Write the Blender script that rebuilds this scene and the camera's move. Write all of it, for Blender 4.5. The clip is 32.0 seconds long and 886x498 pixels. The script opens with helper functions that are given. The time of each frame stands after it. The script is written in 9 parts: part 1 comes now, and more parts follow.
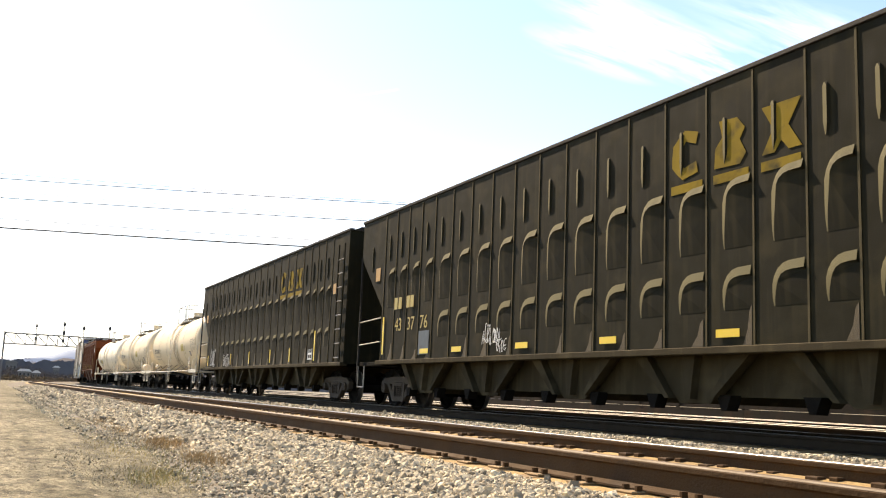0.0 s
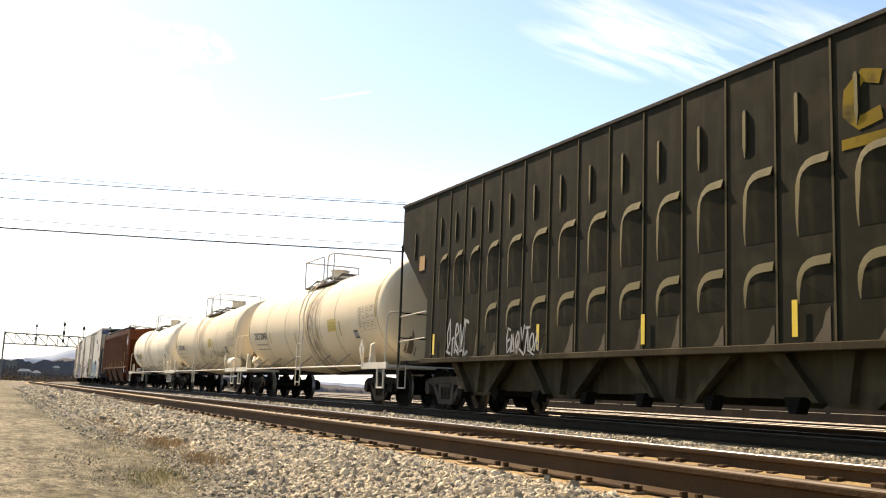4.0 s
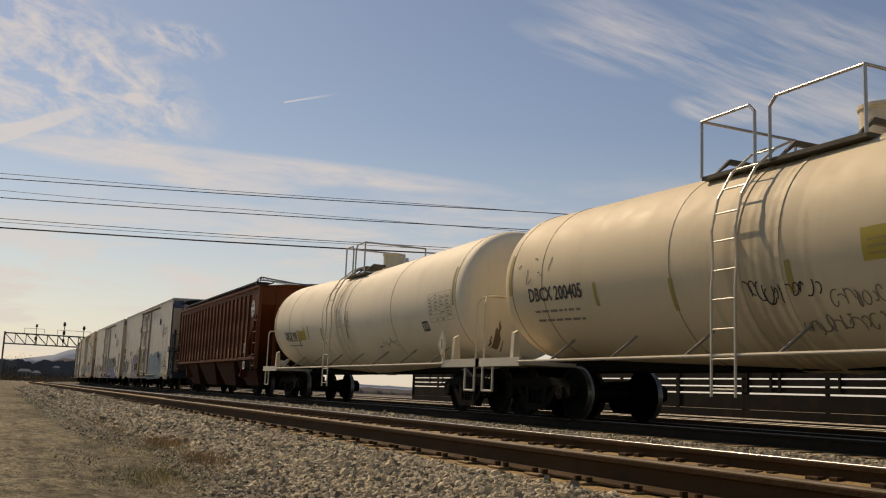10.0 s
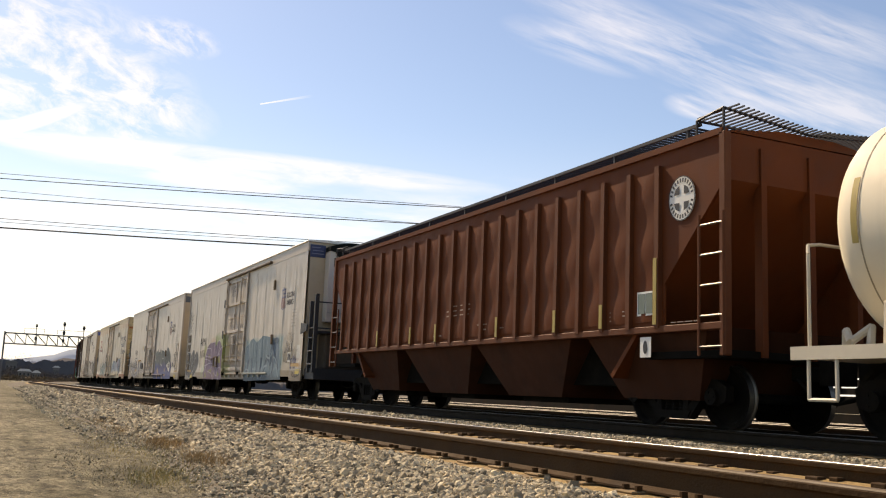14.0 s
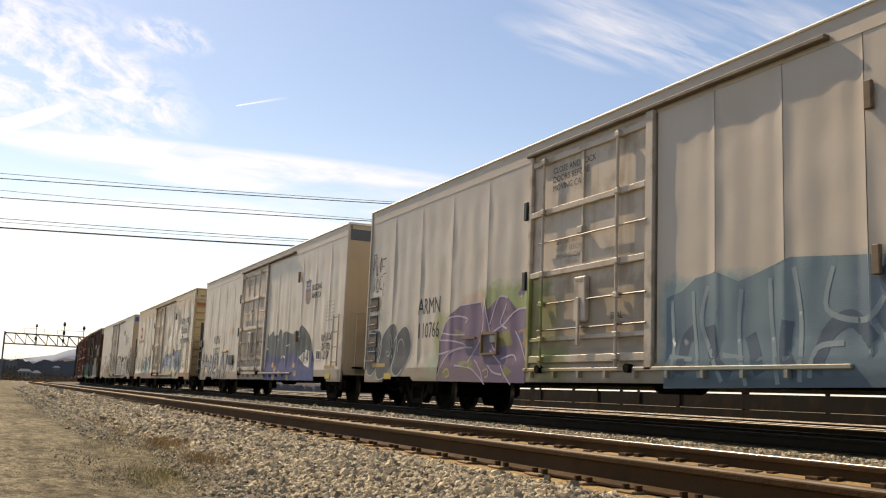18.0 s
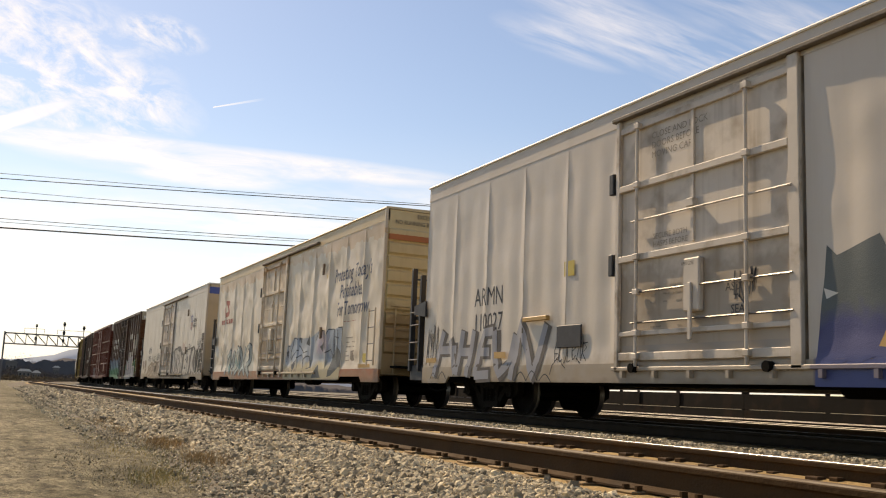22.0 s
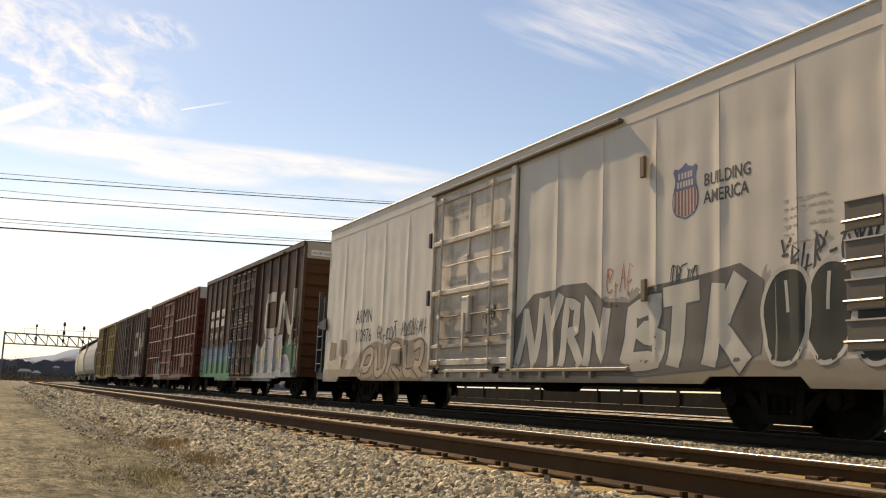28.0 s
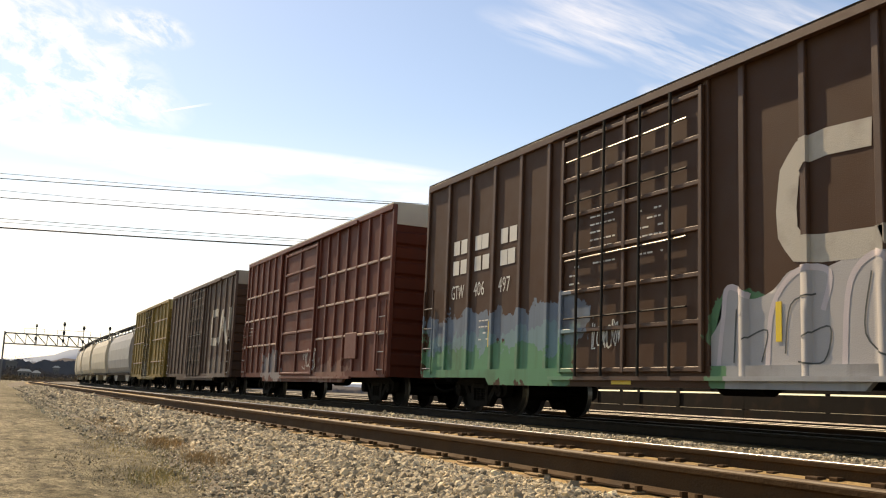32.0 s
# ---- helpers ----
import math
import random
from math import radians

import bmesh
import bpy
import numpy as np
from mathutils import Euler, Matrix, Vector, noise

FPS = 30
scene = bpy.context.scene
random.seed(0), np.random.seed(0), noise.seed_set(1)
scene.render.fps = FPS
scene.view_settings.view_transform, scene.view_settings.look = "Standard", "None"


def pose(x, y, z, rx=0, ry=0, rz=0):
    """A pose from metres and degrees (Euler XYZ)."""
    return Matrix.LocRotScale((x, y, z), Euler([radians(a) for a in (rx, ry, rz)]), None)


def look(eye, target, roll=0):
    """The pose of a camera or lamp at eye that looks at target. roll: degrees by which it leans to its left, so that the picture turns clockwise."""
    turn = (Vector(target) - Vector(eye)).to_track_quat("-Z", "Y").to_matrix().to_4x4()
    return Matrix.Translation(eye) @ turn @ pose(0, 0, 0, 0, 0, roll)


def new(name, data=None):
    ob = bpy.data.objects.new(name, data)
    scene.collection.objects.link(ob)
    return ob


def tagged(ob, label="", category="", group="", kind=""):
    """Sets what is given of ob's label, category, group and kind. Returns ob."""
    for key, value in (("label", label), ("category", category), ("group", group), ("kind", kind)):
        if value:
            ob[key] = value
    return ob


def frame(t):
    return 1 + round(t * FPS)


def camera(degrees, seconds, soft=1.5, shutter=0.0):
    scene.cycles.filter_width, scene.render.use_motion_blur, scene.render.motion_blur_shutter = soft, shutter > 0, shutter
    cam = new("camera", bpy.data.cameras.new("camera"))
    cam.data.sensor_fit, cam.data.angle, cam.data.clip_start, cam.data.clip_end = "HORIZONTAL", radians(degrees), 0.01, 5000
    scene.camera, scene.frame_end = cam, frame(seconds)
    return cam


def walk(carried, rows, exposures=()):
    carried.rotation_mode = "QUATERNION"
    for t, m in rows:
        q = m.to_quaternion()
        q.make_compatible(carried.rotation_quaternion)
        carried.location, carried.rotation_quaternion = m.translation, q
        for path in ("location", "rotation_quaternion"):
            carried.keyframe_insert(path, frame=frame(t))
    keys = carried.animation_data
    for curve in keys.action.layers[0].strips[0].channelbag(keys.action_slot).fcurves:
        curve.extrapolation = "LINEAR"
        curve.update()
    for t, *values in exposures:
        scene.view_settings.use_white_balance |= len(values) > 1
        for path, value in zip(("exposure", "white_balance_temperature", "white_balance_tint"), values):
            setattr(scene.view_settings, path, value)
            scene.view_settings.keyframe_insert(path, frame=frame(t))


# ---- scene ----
# ---------------------------------------------------------------- camera
EYE = Vector((0.0, 0.0, 0.319))
YAW, PITCH = radians(-65.01), radians(8.77)
AIM = EYE + 10 * Vector((math.sin(YAW) * math.cos(PITCH), math.cos(YAW) * math.cos(PITCH), math.sin(PITCH)))
cam = camera(50.04, 32.0, soft=1.15)
STOPS = ((0.0, 1.38), (3.5, 1.24), (5.5, 0.4), (6.0, 0.2), (7.0, 0.0), (9.0, -0.42), (10.5, -0.47), (12.0, -0.3), (13.0, -0.08), (14.0, 0.42), (17.0, 0.4), (25.0, 0.3), (30.0, 0.42), (32.0, 0.6))
WHITE = {0.0: (7400, 14), 3.5: (7500, 14), 5.5: (7800, 14), 6.0: (7900, 14), 7.0: (8300, 16), 9.0: (8000, 14), 10.5: (8100, 15), 12.0: (8000, 15), 13.0: (7900, 15), 14.0: (7800, 15), 17.0: (7900, 14), 25.0: (8000, 14), 30.0: (8300, 13), 32.0: (8300, 13)}
EXPOSURES = [(t, stops, *WHITE[t]) for t, stops in STOPS]
walk(cam, [(0.0, look(EYE, AIM, 2.40)), (32.0, look(EYE, AIM, 2.40))], EXPOSURES)

# ---------------------------------------------------------------- sky and sun
TO_SUN = Vector((-0.704, -0.14, 0.697)).normalized()
world = bpy.data.worlds.new("sky")
scene.world = world
world.use_nodes = True
wn = world.node_tree
sky = wn.nodes.new("ShaderNodeTexSky")
sky.sky_type = "NISHITA"
sky.sun_disc = False
sky.sun_elevation = math.asin(TO_SUN.z)
sky.sun_rotation = math.atan2(TO_SUN.x, TO_SUN.y) % (2 * math.pi)
sky.air_density, sky.dust_density, sky.ozone_density = 1.0, 0.35, 2.0
deep = wn.nodes.new("ShaderNodeHueSaturation")
deep.inputs["Saturation"].default_value = 1.05
deep.inputs["Hue"].default_value = 0.503
wn.links.new(sky.outputs[0], deep.inputs["Color"])
wn.links.new(deep.outputs[0], wn.nodes["Background"].inputs[0])
wn.nodes["Background"].inputs[1].default_value = 0.117
sun_data = bpy.data.lights.new("sun", "SUN")
sun_data.energy, sun_data.angle, sun_data.color = 4.3, radians(0.53), (1.0, 0.87, 0.68)
sun = new("sun", sun_data)
sun.matrix_world = look((0, 0, 60), Vector((0, 0, 60)) - TO_SUN)

# ---------------------------------------------------------------- materials


def mat(name, col, rough=0.7, metal=0.0, vary=0.25, scale=6.0, bump=0.15, fine=60.0, dirt=None, layers=(), spec=0.5, streak=0.0, dirt_amount=0.45, isl=0.0, obj=0.0, run=(2.0, 2.0, 0.12)):
    """A weathered surface: base colour with noise at two scales, streaks, a dirt colour, painted areas
    (x0, x1, z0, z1, colour, ragged edge, cover) in the thing's own metres, and fine relief."""
    m = bpy.data.materials.new(name)
    m.use_nodes = True
    t = m.node_tree
    n, l = t.nodes, t.links
    b = n["Principled BSDF"]
    b.inputs["Roughness"].default_value, b.inputs["Metallic"].default_value = rough, metal
    b.inputs["Specular IOR Level"].default_value = spec
    co = n.new("ShaderNodeTexCoord")

    def noise_at(sc, detail=4.0, stretch=None):
        x = n.new("ShaderNodeTexNoise")
        x.inputs["Scale"].default_value, x.inputs["Detail"].default_value = sc, detail
        if stretch:
            mp = n.new("ShaderNodeMapping")
            mp.inputs["Scale"].default_value = stretch
            l.new(co.outputs["Object"], mp.inputs[0])
            l.new(mp.outputs[0], x.inputs["Vector"])
        else:
            l.new(co.outputs["Object"], x.inputs["Vector"])
        return x.outputs["Fac"]

    def calc(op, a, c=0.0, d=None, clamp=False):
        x = n.new("ShaderNodeMath")
        x.operation, x.use_clamp = op, clamp
        for i, v in enumerate((a, c) if d is None else (a, c, d)):
            if isinstance(v, (int, float)):
                x.inputs[i].default_value = v
            else:
                l.new(v, x.inputs[i])
        return x.outputs[0]

    def blend(f, a, c):
        x = n.new("ShaderNodeMix")
        x.data_type = "RGBA"
        for i, v in ((0, f), (6, a), (7, c)):
            if isinstance(v, (int, float)):
                x.inputs[i].default_value = v
            elif isinstance(v, tuple):
                x.inputs[i].default_value = (*v, 1)
            else:
                l.new(v, x.inputs[i])
        return x.outputs[2]

    big, small = noise_at(scale * 0.12), noise_at(scale, 6.0)
    col = tuple(col)
    dark = tuple(c * (1 - vary) for c in col)
    lite = tuple(min(1, c * (1 + vary * 0.6)) for c in col)
    c = blend(calc("MULTIPLY_ADD", big, 2.4, -0.7, True), dark, lite)
    c = blend(calc("MULTIPLY_ADD", small, 1.6, -0.3, True), c, col)
    if layers:
        sep = n.new("ShaderNodeSeparateXYZ")
        l.new(co.outputs["Object"], sep.inputs[0])
        wob, wob2 = noise_at(2.2, 5.0), noise_at(7.0, 3.0)
        for x0, x1, z0, z1, lc, edge, cover, *hard in layers:
            w = calc("MULTIPLY_ADD", wob, 2 * edge, -edge)
            w = calc("ADD", w, calc("MULTIPLY_ADD", wob2, edge * 0.8, -edge * 0.4))
            dx = calc("SUBTRACT", calc("ABSOLUTE", calc("SUBTRACT", sep.outputs[0], (x0 + x1) / 2)), (x1 - x0) / 2)
            dz = calc("SUBTRACT", calc("ABSOLUTE", calc("SUBTRACT", sep.outputs[2], (z0 + z1) / 2)), (z1 - z0) / 2)
            dist = calc("ADD", calc("MAXIMUM", dx, dz), w)
            f = calc("MULTIPLY", calc("MULTIPLY_ADD", dist, -(hard[0] if hard else 40.0), 0.5, True), cover)
            c = blend(f, c, lc)
    if streak:
        st = noise_at(3.0, 4.0, run)
        c = blend(calc("MULTIPLY", calc("MULTIPLY_ADD", st, 4.0, -2.1, True), streak), c, dirt or tuple(x * 0.4 for x in col))
    if dirt:
        d1 = noise_at(scale * 0.35, 8.0)
        c = blend(calc("MULTIPLY", calc("MULTIPLY_ADD", d1, 5.0, -2.6, True), dirt_amount), c, dirt)
    if isl or obj:
        src = n.new("ShaderNodeNewGeometry").outputs["Random Per Island"] if isl else n.new("ShaderNodeObjectInfo").outputs["Random"]
        hv = n.new("ShaderNodeHueSaturation")
        l.new(calc("MULTIPLY_ADD", src, 2 * (isl or obj), 1 - (isl or obj)), hv.inputs["Value"])
        l.new(c, hv.inputs["Color"])
        c = hv.outputs[0]
    l.new(c, b.inputs["Base Color"])
    r = calc("MULTIPLY_ADD", small, 0.3, rough - 0.15, True)
    l.new(r, b.inputs["Roughness"])
    if bump:
        bp = n.new("ShaderNodeBump")
        bp.inputs["Strength"].default_value, bp.inputs["Distance"].default_value = bump, 0.02
        l.new(noise_at(fine, 3.0), bp.inputs["Height"])
        l.new(bp.outputs[0], b.inputs["Normal"])
    return m




def road_dirt():
    """Trodden dirt: pale and dark patches, wheel tracks along x, grit at three scales."""
    m = bpy.data.materials.new("dirt_road")
    m.use_nodes = True
    n, l = m.node_tree.nodes, m.node_tree.links
    b = n["Principled BSDF"]
    b.inputs["Roughness"].default_value = 0.95
    b.inputs["Specular IOR Level"].default_value = 0.15
    co = n.new("ShaderNodeTexCoord")

    def grain(scale, detail, stretch=(1, 1, 1), lo=0.35, hi=0.65, a=0.0, c=1.0):
        mp = n.new("ShaderNodeMapping")
        mp.inputs["Scale"].default_value = stretch
        l.new(co.outputs["Object"], mp.inputs[0])
        x = n.new("ShaderNodeTexNoise")
        x.inputs["Scale"].default_value, x.inputs["Detail"].default_value, x.inputs["Roughness"].default_value = scale, detail, 0.65
        l.new(mp.outputs[0], x.inputs["Vector"])
        r = n.new("ShaderNodeMapRange")
        for k, v in zip((1, 2, 3, 4), (lo, hi, a, c)):
            r.inputs[k].default_value = v
        l.new(x.outputs["Fac"], r.inputs[0])
        return r.outputs[0], x.outputs["Fac"]

    def blend(f, a, c, kind="MIX"):
        x = n.new("ShaderNodeMix")
        x.data_type, x.blend_type = "RGBA", kind
        for i, v in ((0, f), (6, a), (7, c)):
            if isinstance(v, (int, float)):
                x.inputs[i].default_value = v
            elif isinstance(v, tuple):
                x.inputs[i].default_value = (*v, 1)
            else:
                l.new(v, x.inputs[i])
        return x.outputs[2]

    patch, _ = grain(1.1, 8, (0.45, 1, 1))
    tracks, _ = grain(1.0, 4, (0.04, 0.9, 1), 0.4, 0.62)
    grit, _ = grain(9, 8, (0.5, 1, 1), 0.38, 0.62, 0.45, 1.45)
    fine, relief = grain(38, 6, (0.6, 1, 1), 0.38, 0.62, 0.6, 1.35)
    olive, _ = grain(0.7, 6, (0.3, 1, 1), 0.52, 0.66)
    c = blend(patch, (0.104, 0.090, 0.054), (0.216, 0.186, 0.118))
    c = blend(tracks, c, blend(0.6, c, (0.25, 0.217, 0.143)))
    c = blend(olive, c, (0.095, 0.083, 0.046))
    for f in (grit, fine):
        x = n.new("ShaderNodeVectorMath")
        x.operation = "SCALE"
        l.new(c, x.inputs[0])
        l.new(f, x.inputs[3])
        c = x.outputs[0]
    l.new(c, b.inputs["Base Color"])
    bp = n.new("ShaderNodeBump")
    bp.inputs["Strength"].default_value, bp.inputs["Distance"].default_value = 1.0, 0.05
    _, lumps = grain(16, 8)
    l.new(lumps, bp.inputs["Height"])
    l.new(bp.outputs[0], b.inputs["Normal"])
    return m


M_DIRT = road_dirt()
M_DUST = mat("sandy_track_dust", (0.33, 0.215, 0.08), 0.95, vary=0.4, scale=14, bump=1.0, fine=30, dirt=(0.12, 0.09, 0.05), dirt_amount=0.6)
M_BALLAST = mat("ballast_bed", (0.12, 0.096, 0.06), 0.95, vary=0.45, scale=14, bump=1.0, fine=22, dirt=(0.07, 0.06, 0.05), dirt_amount=0.7)
M_STONE = mat("stone", (0.44, 0.365, 0.238), 0.9, vary=0.25, scale=20, bump=0.5, fine=70, isl=0.72)
# The train's shadow is put into this near-black ballast colour.
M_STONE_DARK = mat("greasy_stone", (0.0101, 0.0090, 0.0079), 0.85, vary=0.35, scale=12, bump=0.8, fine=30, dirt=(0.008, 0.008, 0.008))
M_CINDER = mat("yard_cinders", (0.12, 0.096, 0.06), 0.95, vary=0.45, scale=5, bump=0.8, fine=22, dirt=(0.1, 0.08, 0.05), dirt_amount=0.4)
M_RAIL = mat("rail_rust", (0.056, 0.029, 0.0095), 0.85, 0.0, vary=0.35, scale=10, bump=0.3, dirt=(0.02, 0.012, 0.007), spec=0.2)
# Dark copy of the rail colour, with the shade by the train painted in.
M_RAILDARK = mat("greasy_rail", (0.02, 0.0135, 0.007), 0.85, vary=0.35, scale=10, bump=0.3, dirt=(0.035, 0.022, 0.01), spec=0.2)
M_HEAD = mat("rail_head", (0.3, 0.28, 0.25), 0.3, 1.0, vary=0.1, scale=1, bump=0)
M_HEADTOP = mat("rail_head_top", (0.055, 0.045, 0.034), 0.5, 0.0, vary=0.25, scale=3, bump=0.1, spec=0.25)
M_YARDHEAD = mat("yard_rail_head", (0.2, 0.185, 0.16), 0.55, 1.0, vary=0.2, scale=2, bump=0)
M_DULLHEAD = mat("dull_rail_head", (0.105, 0.064, 0.024), 0.65, 0.0, vary=0.3, scale=8, bump=0.1, fine=30)
M_TIE = mat("creosoted_wood", (0.26, 0.172, 0.078), 0.9, vary=0.35, scale=9, bump=0.5, fine=40, dirt=(0.2, 0.16, 0.11), obj=0.3)
M_PLATE = mat("rusty_plate", (0.26, 0.172, 0.078), 0.85, 0.1, vary=0.3, scale=30, bump=0.3)
M_BLACK = mat("car_black", (0.018, 0.015, 0.011), 0.7, vary=0.3, scale=5, bump=0.15, dirt=(0.04, 0.032, 0.02), dirt_amount=0.5, streak=0.3, spec=0.2)
# Grime colour lowered to near black for the shade beneath the cars.
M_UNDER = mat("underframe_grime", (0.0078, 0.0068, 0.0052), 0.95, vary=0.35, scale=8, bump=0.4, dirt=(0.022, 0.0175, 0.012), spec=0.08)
M_STEEL = mat("worn_steel", (0.168, 0.156, 0.138), 0.4, 0.85, vary=0.25, scale=12, bump=0.1)
M_TRUCK = mat("cast_frame", (0.05, 0.038, 0.026), 0.8, vary=0.4, scale=8, bump=0.4, dirt=(0.10, 0.075, 0.05), spec=0.2)
M_CREAM = mat("tank_cream", (0.68, 0.58, 0.41), 0.5, vary=0.07, scale=3, bump=0.05, fine=14, dirt=(0.45, 0.36, 0.23), dirt_amount=0.3, streak=0.22)
M_PIPE = mat("painted_pipe", (0.64, 0.56, 0.42), 0.36, vary=0.2, scale=12, bump=0.1)
M_SAFETY = mat("yellow_strip", (0.72, 0.50, 0.02), 0.4, vary=0.12, scale=10, bump=0.05)
M_OCHRE = mat("faded_ochre", (0.40, 0.30, 0.08), 0.6, vary=0.2, scale=10, bump=0.1)
M_WHITE = mat("white_paint", (0.78, 0.76, 0.7), 0.5, vary=0.08, scale=6, bump=0.05)
M_INK = mat("black_paint", (0.025, 0.025, 0.028), 0.6, vary=0.2, scale=10, bump=0.05)
M_GREY = mat("grey_paint", (0.32, 0.31, 0.29), 0.6, vary=0.15, scale=8, bump=0.05)


# ---------------------------------------------------------------- mesh helpers
def mesh_of(bm, name, smooth=False):
    me = bpy.data.meshes.new(name)
    bmesh.ops.recalc_face_normals(bm, faces=bm.faces)
    bm.to_mesh(me)
    bm.free()
    if smooth:
        for f in me.polygons:
            f.use_smooth = True
    return me


def part(name, bm, material, parent=None, label="", smooth=False, at=None):
    me = bm if isinstance(bm, bpy.types.Mesh) else mesh_of(bm, name, smooth)
    if not me.materials:
        me.materials.append(material)
    ob = new(name, me)
    if parent:
        ob.parent = parent
    if at is not None:
        ob.matrix_basis = at if isinstance(at, Matrix) else Matrix.Translation(at)
    if label:
        ob["label"] = label
    return ob


def box(bm, x0, x1, y0, y1, z0, z1, bevel=0.0):
    v = [bm.verts.new((x, y, z)) for x in (x0, x1) for y in (y0, y1) for z in (z0, z1)]
    fs = [bm.faces.new([v[i] for i in q]) for q in ((0, 1, 3, 2), (4, 6, 7, 5), (0, 4, 5, 1), (2, 3, 7, 6), (0, 2, 6, 4), (1, 5, 7, 3))]
    if bevel:
        bmesh.ops.bevel(bm, geom=list({e for f in fs for e in f.edges}), offset=bevel, segments=1, affect="EDGES")
    return bm


def prism(bm, pts, y0, y1):
    """A polygon in x, z drawn through from y0 to y1."""
    a = [bm.verts.new((x, y0, z)) for x, z in pts]
    c = [bm.verts.new((x, y1, z)) for x, z in pts]
    bm.faces.new(a)
    bm.faces.new(c[::-1])
    for i in range(len(pts)):
        j = (i + 1) % len(pts)
        bm.faces.new((a[i], c[i], c[j], a[j]))
    return bm


def prism_x(bm, pts, x0, x1):
    """A polygon in y, z drawn through from x0 to x1."""
    a = [bm.verts.new((x0, y, z)) for y, z in pts]
    c = [bm.verts.new((x1, y, z)) for y, z in pts]
    bm.faces.new(a)
    bm.faces.new(c[::-1])
    for i in range(len(pts)):
        j = (i + 1) % len(pts)
        bm.faces.new((a[i], c[i], c[j], a[j]))
    return bm


def cyl(bm, p0, p1, r, n=12, r1=None):
    p0, p1 = Vector(p0), Vector(p1)
    q = (p1 - p0).to_track_quat("Z", "Y")
    r1 = r if r1 is None else r1
    a, c = [], []
    for i in range(n):
        w = 2 * math.pi * i / n
        a.append(bm.verts.new(p0 + q @ Vector((r * math.cos(w), r * math.sin(w), 0))))
        c.append(bm.verts.new(p1 + q @ Vector((r1 * math.cos(w), r1 * math.sin(w), 0))))
    bm.faces.new(a[::-1])
    bm.faces.new(c)
    for i in range(n):
        j = (i + 1) % n
        bm.faces.new((a[i], a[j], c[j], c[i]))
    return bm


def tube(bm, pts, r=0.018, n=6):
    for p0, p1 in zip(pts, pts[1:]):
        cyl(bm, p0, p1, r, n)
    return bm


def lathe_y(bm, profile, n=28):
    """A profile of (radius, y) turned about the y axis."""
    rings = []
    for r, y in profile:
        rings.append([bm.verts.new((r * math.cos(2 * math.pi * i / n), y, r * math.sin(2 * math.pi * i / n))) for i in range(n)])
    for a, c in zip(rings, rings[1:]):
        for i in range(n):
            j = (i + 1) % n
            bm.faces.new((a[i], a[j], c[j], c[i]))
    bm.faces.new(rings[0])
    bm.faces.new(rings[-1])
    return bm


def rect(bm, x0, x1, z0, z1, y, deep=0.004):
    return box(bm, x0, x1, y, y + deep, z0, z1)


def ribbon(bm, pts, w, y, deep=0.004, close=False):
    """A flat painted stroke in x, z."""
    Q = [Vector((x, z)) for x, z in pts]
    P = []
    for i, a in enumerate(Q):
        P.append(a)
        if i < len(Q) - 1 or close:
            c = Q[(i + 1) % len(Q)]
            k = int((c - a).length / 0.2)
            P += [a + (c - a) * (j + 1) / (k + 1) for j in range(k)]
    n = len(P)
    L, R = [], []
    for i in range(n):
        a = P[i - 1] if (i or close) else P[i]
        c = P[(i + 1) % n] if (i < n - 1 or close) else P[i]
        d = (c - a)
        d = d.normalized() if d.length > 1e-6 else Vector((1, 0))
        s = Vector((-d.y, d.x)) * (w / 2)
        L.append(bm.verts.new((P[i].x + s.x, y, P[i].y + s.y)))
        R.append(bm.verts.new((P[i].x - s.x, y, P[i].y - s.y)))
    for i in range(n if close else n - 1):
        j = (i + 1) % n
        bm.faces.new((L[i], L[j], R[j], R[i]))
    return bm


def lettering(text, size, x, z, y, parent, material, name="lettering", wrap=None, squeeze=1.0, align="LEFT", face="side", label="", lean=0.0, bold=0.0):
    """Raised paint letters on a side (facing -y) or a front end (facing +x)."""
    cu = bpy.data.curves.new(name, "FONT")
    cu.body, cu.size, cu.align_x, cu.resolution_u, cu.offset = text, size, align, 2, bold
    tmp = bpy.data.objects.new("tmp", cu)
    me = bpy.data.meshes.new_from_object(tmp)
    bpy.data.objects.remove(tmp)
    bpy.data.curves.remove(cu)
    for v in me.vertices:
        a, h = (v.co.x + lean * v.co.y) * squeeze, v.co.y
        if wrap:
            rad, zc = wrap
            w = math.asin(max(-1, min(1, (z - zc) / rad))) + h / rad
            s = (rad + 0.012) * math.sin(w)
            s -= max(0.0, 1 - abs(x + a - 0.05) / 6.85) * (0.12 + 0.15 * (min(s, 0) / rad) ** 2)
            v.co = (x + a, -(rad + 0.012) * math.cos(w), zc + s)
        elif face == "side":
            v.co = (x + a, y, z + h)
        else:
            v.co = (x, y + a, z + h)
    me.materials.clear()
    me.name = name
    return part(name, me, material, parent, label)


# ---------------------------------------------------------------- the line of the tracks
CURVE_X, CURVE_R, TRAIN_Y = -88.0, 780.0, 10.33


def along(s, yc):
    """Place and heading at s metres along a track whose straight part lies at y = yc. It bends away past CURVE_X."""
    if s >= CURVE_X:
        return Vector((s, yc, 0)), 0.0
    r = CURVE_R + TRAIN_Y - yc
    a = (CURVE_X - s) / r
    return Vector((CURVE_X - r * math.sin(a), yc + r * (1 - math.cos(a)), 0)), -a


